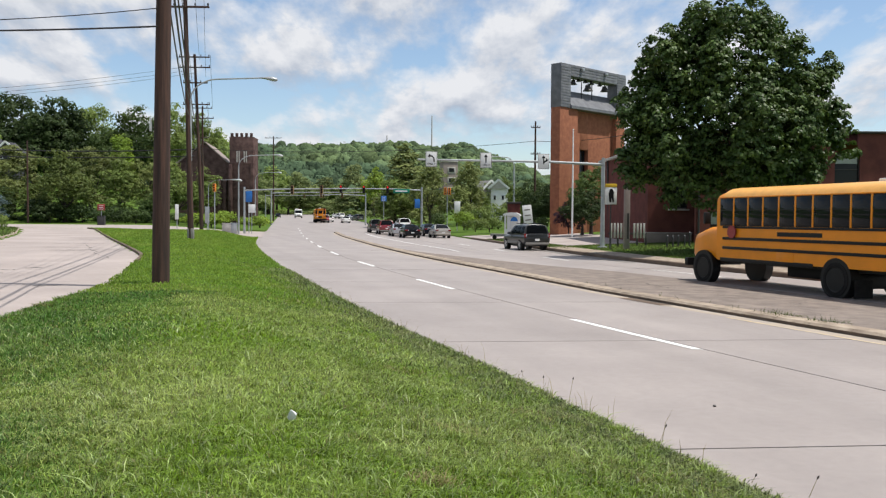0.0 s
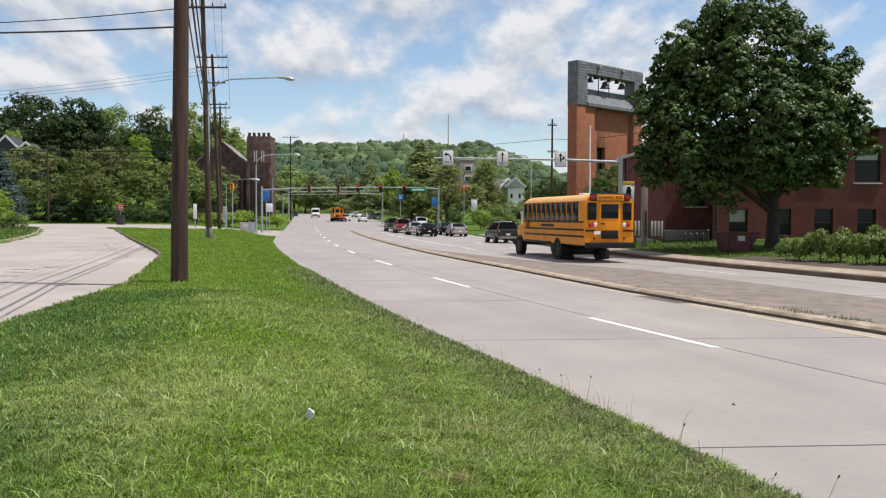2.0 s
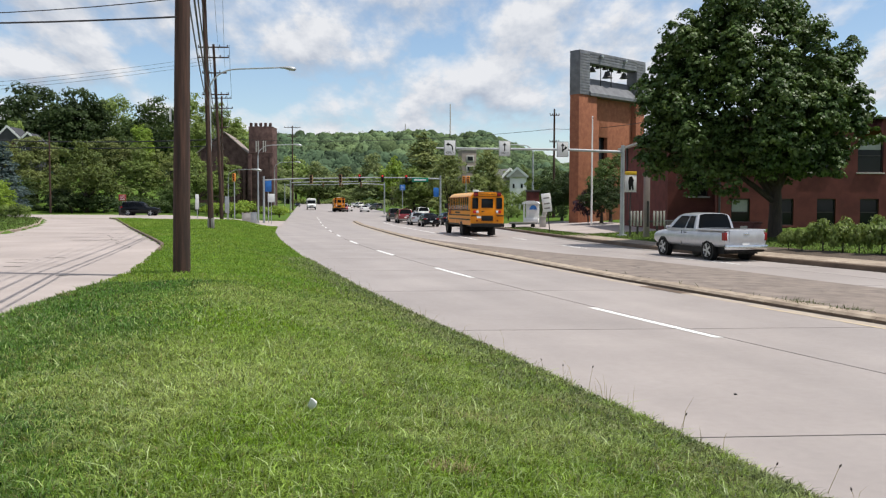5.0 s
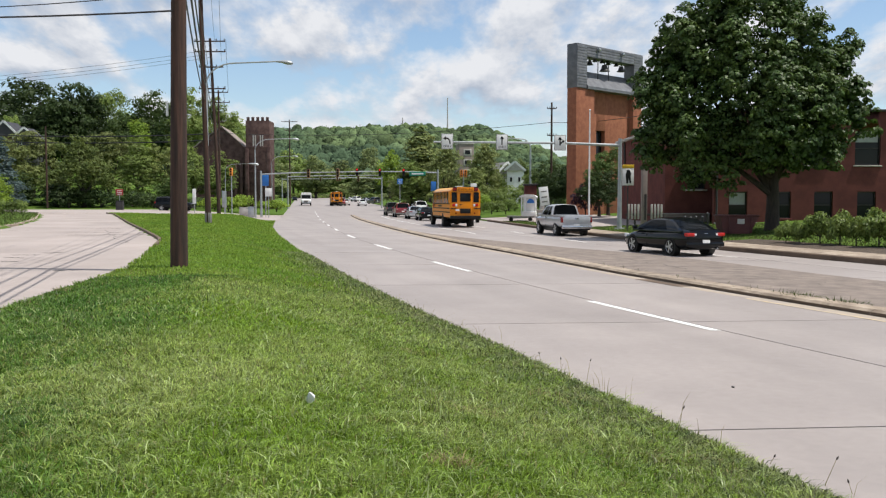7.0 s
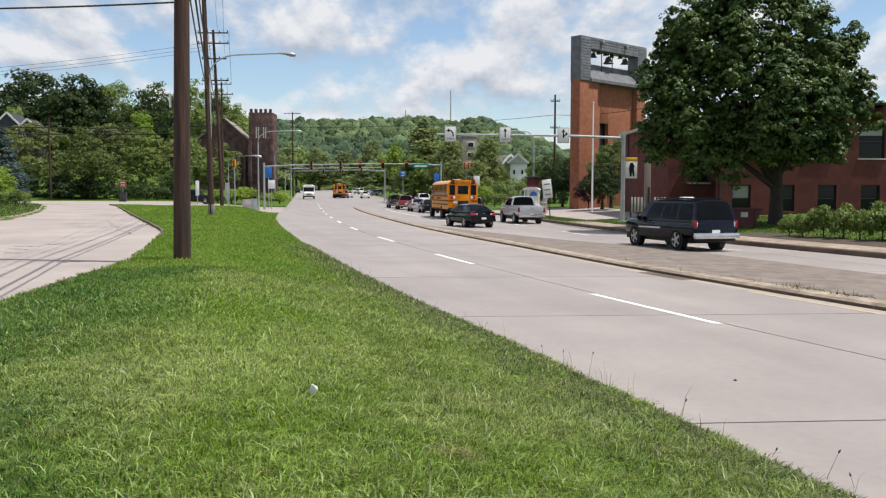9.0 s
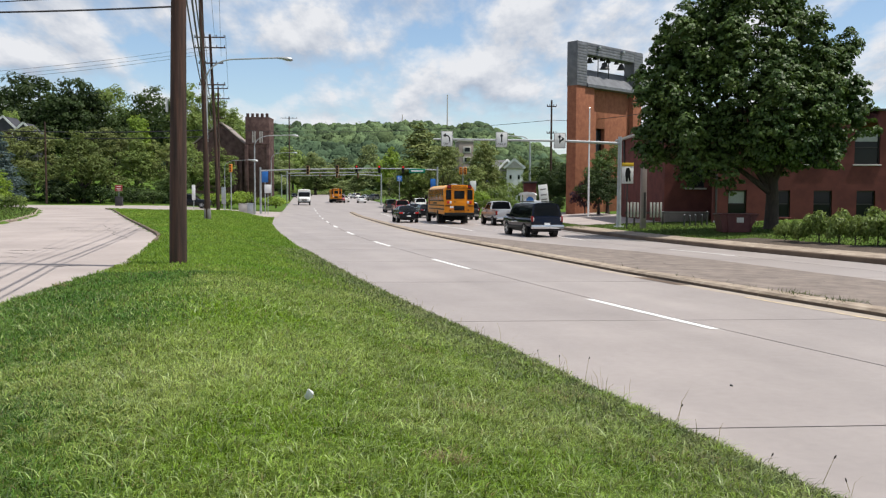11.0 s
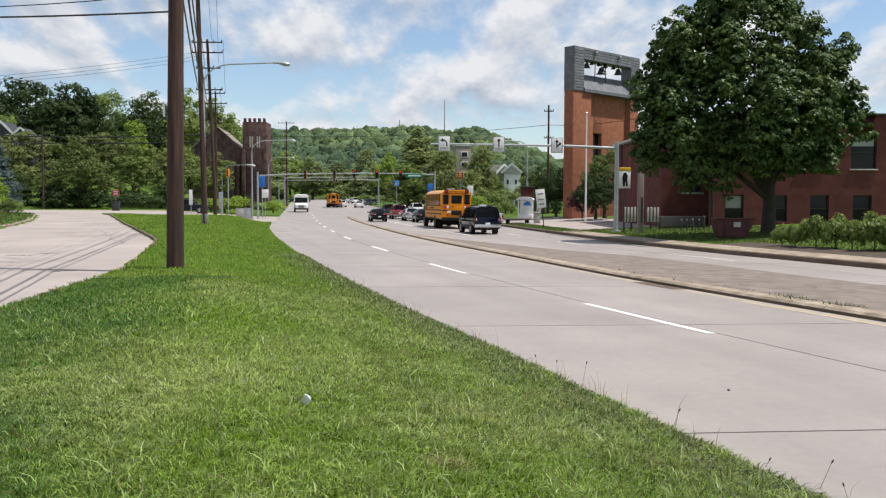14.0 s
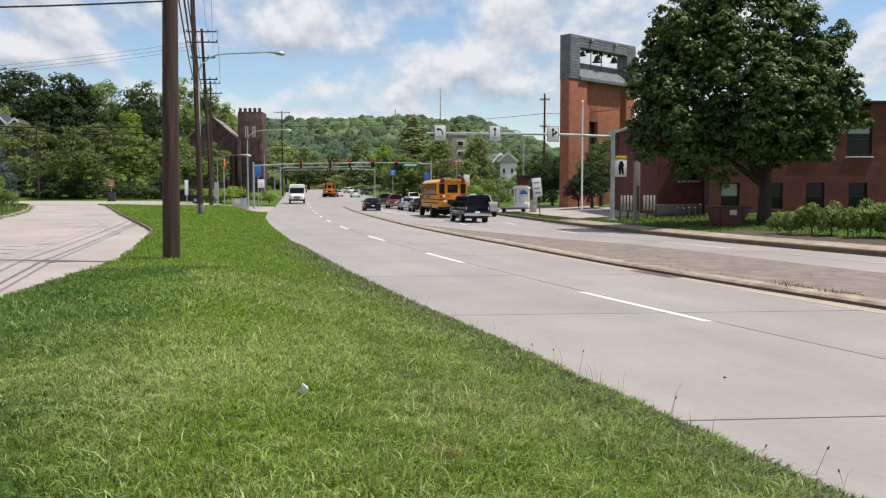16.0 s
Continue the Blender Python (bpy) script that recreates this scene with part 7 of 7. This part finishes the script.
        part("bed_floor", box(new_bm(), (-1.86, 0, 1.25), (1.95, 1.60, 0.02)), "black", c)
        for s in (1, -1):
            part("side_moulding", box(new_bm(), (0.5, s * 0.955, 0.82), (1.7, 0.03, 0.06), 0.01), paint, c)
    return car(label, paint, body, (-0.78, 1.62, 0.91), (-0.62, 0.72, 0.72), 1.20, 1.92, (1.85, -1.75), 0.965, 0.40, ((0.07, 0.34), (0.38, 0.86)), (0.98, 0.13, 0.32, 0.07), "pickup truck", "pickup_truck", tail, "black", extra)


def school_bus(label, tail="brake_lens"):
    c = thing("school_bus", label, "school bus")
    L0, L1, hw, zf, zt = -4.75, 4.3, 1.22, 0.62, 3.02          # body box; the bonnet goes on before it

    def section(x, top=0.0, z0=zf, w=hw):
        pts = [(x, w, z0), (x, w, 2.55)]
        for i in range(1, 14):
            a = math.pi * i / 14
            pts.append((x, w * math.copysign(abs(math.cos(a)) ** 0.55, math.cos(a)), 2.55 + (zt - 2.55 - top) * math.sin(a) ** 0.9))
        pts += [(x, -w, 2.55), (x, -w, z0)]
        return pts
    b = part("body", rings_bm([section(L0 + 0.0, 0.05), section(L0 + 0.1), section(L1 - 0.35), section(L1, 0.12)]), "bus", c)
    # roof skin above the eaves, in a paler tone than the sides
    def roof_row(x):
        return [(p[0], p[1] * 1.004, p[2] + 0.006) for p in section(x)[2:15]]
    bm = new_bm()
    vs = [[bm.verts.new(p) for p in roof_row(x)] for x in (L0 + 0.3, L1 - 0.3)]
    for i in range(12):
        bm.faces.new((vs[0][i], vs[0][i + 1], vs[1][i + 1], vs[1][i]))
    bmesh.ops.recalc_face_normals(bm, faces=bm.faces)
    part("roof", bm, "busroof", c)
    # bonnet and wings
    part("bonnet", hull([(L1 - 0.3, 0.66, 1.98, 1.16), (5.1, 0.66, 1.86, 1.13), (5.8, 0.66, 1.66, 1.04), (6.15, 0.70, 1.42, 0.84)]), "bus", c)
    part("grille", box(new_bm(), (6.14, 0, 1.12), (0.08, 1.0, 0.5), 0.02), "black", c)
    part("bumper", box(new_bm(), (6.2, 0, 0.6), (0.2, 2.3, 0.28), 0.04), "black", c)
    part("windscreen", box(new_bm(), (L1 + 0.02, 0, 2.25), (0.05, 2.1, 0.75), 0.02), "carglass", c)
    # side windows and rails
    n = 11
    for s in (1, -1):
        for i in range(n):
            x = L0 + 1.2 + i * (L1 - L0 - 1.75) / (n - 1)
            w = part("window", box(new_bm(), (x, s * (hw + 0.004), 2.20), (0.66, 0.03, 0.86), 0.01), "carglass", c)
            part("sash", box(new_bm(), (x, s * (hw + 0.022), 2.26), (0.63, 0.012, 0.035)), "black", w)
        part("window_band", box(new_bm(), ((L0 + L1) / 2 + 0.32, s * (hw - 0.004), 2.20), (L1 - L0 - 0.98, 0.016, 0.92), 0.004), "black", c)
        for i in range(n - 1):
            part("pillar", box(new_bm(), (L0 + 1.2 + (i + 0.5) * (L1 - L0 - 1.75) / (n - 1), s * (hw + 0.01), 2.20), (0.07, 0.03, 0.92), 0.008), "bus", c)
        for z, h in ((1.70, 0.07), (1.33, 0.09), (1.02, 0.09)):
            part("rub_rail", box(new_bm(), ((L0 + L1) / 2 - 0.1, s * (hw + 0.012), z), (L1 - L0 - 0.5, 0.04, h), 0.01), "black", c)
        part("lettering_bar", box(new_bm(), (0.3, s * (hw + 0.008), 1.51), (1.9, 0.012, 0.13)), "black", c, "dark lettering as a plain bar")
        part("hatch", box(new_bm(), (0.9, s * (hw + 0.006), 0.84), (0.75, 0.02, 0.32), 0.01), "bus", c)
        part("skirt", box(new_bm(), (1.9, s * (hw - 0.02), 0.63), (4.4, 0.06, 0.12), 0.01), "black", c)
        part("stop_arm", stop_shape(3.4, s * (hw + 0.07), 1.55, 0.22), "stopred", c, "red octagonal stop arm")
        part("mirror", box(new_bm(), (L1 + 0.35, s * (hw + 0.16), 2.0), (0.12, 0.22, 0.4), 0.03), "black", c)
        for wx in (5.05, -1.2):
            arch = part("wheel_arch", tube(new_bm(), [(wx, s * (hw - 0.3), 0.52), (wx, s * (hw + 0.008), 0.52)], 0.58, 24), "black", c)
            wheel(c, wx, s, hw + 0.02, 0.5, 0.28, "steelrim", 0)
    # rear
    x = L0 - 0.01
    part("rear_cap", box(new_bm(), (x - 0.02, 0, 2.86), (0.12, 2.0, 0.36), 0.05), "black", c)
    bd = part("sign_board", box(new_bm(), (x - 0.09, 0, 2.84), (0.03, 1.35, 0.28), 0.01), "bus", c)
    letters("SCHOOL", 0.2, "black", bd, pose(x - 0.11, 0.21, 2.84, 90, 0, -90))
    letters("BUS", 0.2, "black", bd, pose(x - 0.11, -0.42, 2.84, 90, 0, -90))
    for s in (1, -1):
        part("warning_lamp", box(new_bm(), (x - 0.07, s * 0.86, 2.84), (0.08, 0.3, 0.22), 0.03), "red_lens", c)
        part("rear_window", box(new_bm(), (x - 0.02, s * 0.88, 2.2), (0.05, 0.44, 0.80), 0.03), "carglass", c)
        part("brake_light", box(new_bm(), (x - 0.03, s * 0.92, 1.58), (0.08, 0.22, 0.20), 0.03), tail, c)
        part("reverse_lens", box(new_bm(), (x - 0.035, s * 0.72, 1.58), (0.07, 0.16, 0.20), 0.02), "clear_lens", c)
        part("rear_rail", box(new_bm(), (x - 0.02, s * 0.95, 1.3), (0.05, 0.5, 0.08), 0.01), "black", c)
        part("reflector", tube(new_bm(), [(x, s * 0.75, 0.95), (x - 0.03, s * 0.75, 0.95)], 0.06, 10), "red_lens", c)
    d = part("rear_door", box(new_bm(), (x - 0.015, 0, 1.80), (0.05, 1.06, 1.75), 0.02), "bus", c)
    part("door_window", box(new_bm(), (x - 0.05, 0, 2.2), (0.03, 0.86, 0.66), 0.02), "carglass", d)
    part("door_panel", box(new_bm(), (x - 0.05, 0, 1.12), (0.03, 0.86, 0.38), 0.02), "black", d)
    part("door_handle", box(new_bm(), (x - 0.06, 0.35, 1.62), (0.04, 0.2, 0.06), 0.01), "black", d)
    part("number_plate", box(new_bm(), (x - 0.04, 0.62, 1.2), (0.02, 0.3, 0.15)), "white", c)
    part("rear_bumper", box(new_bm(), (x - 0.1, 0, 0.62), (0.26, 2.44, 0.26), 0.03), "black", c)
    part("underbody", box(new_bm(), (0.4, 0, 0.62), (8.4, 1.9, 0.2)), "black", c)
    part("axle", box(new_bm(), (-1.2, 0, 0.45), (0.9, 1.7, 0.4), 0.05), "black", c)
    part("roof_hatch", box(new_bm(), (-2.0, 0, zt + 0.04), (0.6, 0.6, 0.1), 0.03), "white", c)
    part("clearance_light", box(new_bm(), (L0 + 0.02, 0, zt - 0.02), (0.1, 0.3, 0.06), 0.01), "red_lens", c)
    for s in (1, -1):
        part("mud_flap", box(new_bm(), (-1.95, s * 0.95, 0.28), (0.03, 0.6, 0.5), 0.005), "rubber", c)
        part("roof_gutter", box(new_bm(), ((L0 + L1) / 2, s * (hw + 0.01), 2.68), (L1 - L0 - 0.3, 0.03, 0.035), 0.008), "bus", c)
    part("fuel_tank", box(new_bm(), (1.6, -0.5, 0.5), (1.6, 0.8, 0.34), 0.05), "black", c)
    for o in c.children:
        if not o.name.startswith(("wheel", "axle", "mud", "fuel")):
            o.matrix_basis = pose(0, 0, 0.20 if not o.name.startswith(("bonnet", "grille", "bumper")) else 0.05)
    return c


def rings_bm(rows):
    bm = new_bm()
    rings(bm, rows)
    bmesh.ops.recalc_face_normals(bm, faces=bm.faces)
    return bm


def stop_shape(x, y, z, r):
    bm = plate(new_bm(), [(x + r * math.cos(math.pi / 8 + k * math.pi / 4), z + r * math.sin(math.pi / 8 + k * math.pi / 4)) for k in range(8)], 0.04)
    bmesh.ops.translate(bm, vec=(0, y, 0), verts=bm.verts)
    return bm


def white_bus():
    c = thing("shuttle_bus", "white shuttle bus with dark windscreen coming up the road", "bus")
    part("body", hull([(-3.6, 0.5, 2.8, 1.15), (-3.5, 0.45, 2.95, 1.2), (2.6, 0.45, 2.95, 1.2), (3.0, 0.45, 2.85, 1.18)], 20, 8), "white", c)
    part("bonnet", hull([(2.8, 0.45, 1.55, 1.1), (3.7, 0.45, 1.45, 1.05), (4.2, 0.5, 1.25, 0.9)]), "white", c)
    part("windscreen", box(new_bm(), (3.0, 0, 2.0), (0.08, 2.1, 0.85), 0.03), "carglass", c)
    part("grille", box(new_bm(), (4.18, 0, 0.95), (0.08, 1.0, 0.36), 0.02), "lower", c)
    part("bumper", box(new_bm(), (4.25, 0, 0.55), (0.18, 2.2, 0.24), 0.04), "black", c)
    for s in (1, -1):
        part("headlight", box(new_bm(), (4.16, s * 0.75, 1.0), (0.1, 0.28, 0.24), 0.03), "clear_lens", c)
        part("mirror", box(new_bm(), (3.2, s * 1.4, 1.9), (0.1, 0.22, 0.35), 0.02), "black", c)
        for i in range(5):
            part("side_window", box(new_bm(), (-2.7 + i * 1.15, s * 1.2, 2.05), (1.0, 0.03, 0.75), 0.01), "carglass", c)
        for wx in (3.2, -2.2):
            wheel(c, wx, s, 1.18, 0.42, 0.25)
    for k in (-0.5, 0, 0.5):
        part("marker_light", box(new_bm(), (3.0, k, 2.82), (0.1, 0.14, 0.07), 0.01), "amber_lens", c)
    return c


def head(x, y, x2, y2):
    return math.degrees(math.atan2(y2 - y, x2 - x))


def road_heading(y):
    return head(lane_x(y), y, lane_x(y + 2), y + 2)


BUS = school_bus("yellow-orange school bus with black rails and lit brake lights")
JEEP = suv("dark grey sport utility car with grey lower trim", "charcoal", name="suv")
PICKUP = pickup("silver pickup truck with an open bed", "silver")
SEDAN = sedan("black four-door saloon car with red tail lights", "blackcar", "brake_lens")
LONGSUV = suv("dark navy long sport utility car with chrome rear bumper", "navycar", lower="black", long=0.7, chrome=True)
CROSS = suv("black sport utility car on the side street", "blackcar", lower="black", name="suv")
SHUTTLE = white_bus()
FARBUS = school_bus("distant orange school bus waiting at the junction", "red_lens")


def queue():
    """Cars waiting at the lights, each in its lane."""
    for (build, x, y) in ((lambda: sedan("black saloon car waiting in the queue", "blackcar"), -1.9, 95.5),
                          (lambda: sedan("silver saloon car waiting in the queue", "silver"), -3.4, 102.5),
                          (lambda: suv("dark red sport utility car waiting in the queue", "redcar", rack=False), -5.3, 110.0),
                          (lambda: suv("dark grey car at the head of the queue", "charcoal", rack=False), -6.9, 117.0),
                          (lambda: sedan("champagne saloon car waiting in the outer lane", "tan"), 1.4, 96.0),
                          (lambda: sedan("dark blue saloon car waiting in the outer lane", "navycar"), 0.2, 103.5),
                          (lambda: suv("white sport utility car beyond the queue", "white", rack=False), -3.6, 132.0)):
        c = build()
        c.matrix_basis = pose(x, y, road_z(y) + 0.008, 0, 0, road_heading(y))
    for (build, u, d, turn) in ((lambda: sedan("distant white saloon car on the road", "white"), 612, 205, 0), (lambda: sedan("distant white saloon car near the kerb", "white"), 641, 195, 0), (lambda: suv("distant red car beside the far bus", "redcar"), 604, 196, 180),
                                (lambda: sedan("distant black car on the road", "blackcar"), 522, 300, 180), (lambda: sedan("distant pale car on the road", "silver"), 600, 300, 0), (lambda: sedan("distant white car on the road", "white"), 622, 310, 0), (lambda: suv("distant white car parked beyond the junction", "white", rack=False), 630, 280, 20), (lambda: sedan("distant pale car parked beyond the junction", "silver"), 648, 250, 30), (lambda: suv("distant dark car parked beyond the junction", "charcoal", rack=False), 662, 230, 20), (lambda: sedan("distant white car waiting ahead", "white"), 607, 330, 0)):
        x = (u - 784) / 1535 * d
        c = build()
        c.matrix_basis = pose(x, d, road_z(d) + 0.008, 0, 0, road_heading(d) + turn)


queue()


def motions():
    def drive(ob, wheelbase_rows, front):
        """Rows (t, x, y of the left front wheel, x, y of the left rear wheel); front: where that wheel is on the thing (x, y)."""
        rows = []
        for (t, x, y, deg) in wheelbase_rows:
            a = radians(deg)
            px = x - (front[0] * math.cos(a) - front[1] * math.sin(a))
            py = y - (front[0] * math.sin(a) + front[1] * math.cos(a))
            rows.append((t, pose(px, py, road_z(py) + 0.006, 0, 0, deg)))
        walk(ob, rows)

    drive(BUS, ((0, 9.57, 29.85, 106.6), (0.5, 7.86, 35.1, 106.8), (1, 6.4, 40.15, 106.2), (1.5, 5.25, 45.1, 104.8), (2, 4.3, 49.8, 103.2), (2.5, 3.4, 54.3, 102), (3, 2.6, 58.5, 101.2), (3.5, 1.9, 62.6, 100.6), (4, 1.2, 66.3, 100.2),
                (4.8, 0.3, 71.0, 99.8), (5.6, -0.35, 74.4, 99.6), (6.5, -0.85, 77.0, 99.4), (7, -1.05, 78.3, 99.3), (7.5, -1.2, 79.3, 99.2), (8.5, -1.4, 80.0, 99.2), (9.2, -1.42, 80.2, 99.2), (16, -1.44, 80.3, 99.2)), (5.05, 1.24))
    drive(JEEP, ((0, 5.65, 61.8, 104), (0.5, 5.1, 65, 103), (1, 4.6, 68.0, 102), (1.5, 4.15, 70.8, 101.5), (2, 3.6, 73.6, 101), (3, 2.65, 79.5, 100.5), (4, 1.9, 84.0, 100), (5.5, 1.35, 87.0, 99.5), (7, 1.2, 88.0, 99.3), (16, 1.2, 88.0, 99.3)), (1.45, 0.95))
    drive(PICKUP, ((0, 28, -18, 115), (2, 20.5, 3.8, 111), (3, 16.5, 16.3, 108.5), (4, 12.2, 29.3, 107.5), (4.6, 10.6, 35.2, 106), (5.4, 8.9, 42.5, 104), (6.5, 6.95, 52.8, 100.5), (7, 6.2, 56.4, 100), (7.5, 5.55, 59.3, 100), (8.3, 4.75, 63.2, 100), (9.2, 4.05, 65.8, 100.2), (10.2, 3.55, 69.5, 100.2), (11.3, 3.25, 73.2, 100), (12, 3.1, 75.6, 99.8), (13, 2.85, 77.6, 99.6), (14, 2.75, 78.6, 99.5), (16, 2.7, 79.0, 99.5)), (1.85, 0.97))
    drive(SEDAN, ((0, 31, -50, 115), (3, 21, -8, 113), (5, 14.5, 15.5, 109), (6, 11.2, 25.6, 108), (6.5, 9.85, 30.2, 108), (7, 7.9, 36.2, 108.5), (7.5, 6.05, 41.9, 108.5), (8, 4.0, 47.2, 110), (8.5, 1.95, 52.2, 111), (9.2, -0.5, 58.6, 110), (10.2, -3.0, 68.5, 102.5),
                  (11.3, -5.0, 81.5, 100.5), (12, -6.25, 89.2, 100), (13, -7.4, 95.8, 99.7), (14, -8.2, 100.0, 99.4), (15, -8.55, 101.7, 99.3), (16, -8.65, 102.2, 99.3)), (1.38, 0.93))
    drive(LONGSUV, ((0, 33, -70, 115), (4, 25, -22, 114), (6.5, 16.4, 8.6, 109), (7.5, 12.3, 21.3, 107.5), (8, 10.65, 26.4, 107.5), (8.5, 9.05, 31.1, 106.8), (9, 7.8, 35.9, 106), (9.6, 6.5, 41.3, 105), (10.4, 4.8, 47.7, 104), (11.3, 3.42, 53.3, 102.8), (12, 2.7, 57.0, 102), (13, 1.95, 60.8, 101.2), (14, 1.5, 62.9, 100.8), (15, 1.2, 63.9, 100.7), (16, 1.12, 64.2, 100.7)), (1.45, 0.95))
    # along the side street, then waiting
    rows = []
    for (t, x) in ((0, -86), (2.5, -62), (3, -55.0), (3.5, -47.5), (4, -43.5), (5, -38.6), (6.5, -34.8), (7, -34.0), (8, -31.8), (9, -31.7), (16, -31.6)):
        rows.append((t, pose(x, 110, street_z(x, 110) + 0.016, 0, 0, 0)))
    walk(CROSS, rows)
    # the shuttle bus comes up the road towards the camera
    rows = []
    for (t, d, u) in ((0, 285, 557.6), (1, 277, 558.3), (2, 268, 557.5), (3, 252, 553.5), (4, 242, 550.5), (5.2, 228, 546), (6.5, 209, 542.6), (7.5, 196, 541.8), (8.5, 187, 541.8), (9.2, 181, 541.5), (10.2, 174, 540.5), (11.3, 166, 539.6),
                      (12, 161, 539.4), (13, 154, 539.2), (14, 148, 539.3), (15, 142, 539.1), (16, 136, 538.9)):
        x = (u - 784) / 1535 * d
        rows.append((t, pose(x, d, road_z(d) + 0.006, 0, 0, road_heading(d) + 180)))
    walk(SHUTTLE, rows)
    d = 190.0
    x = (587 - 784) / 1535 * d
    FARBUS.matrix_basis = pose(x, d + 8, road_z(d) + 0.006, 0, 0, road_heading(d) + 0)


motions()
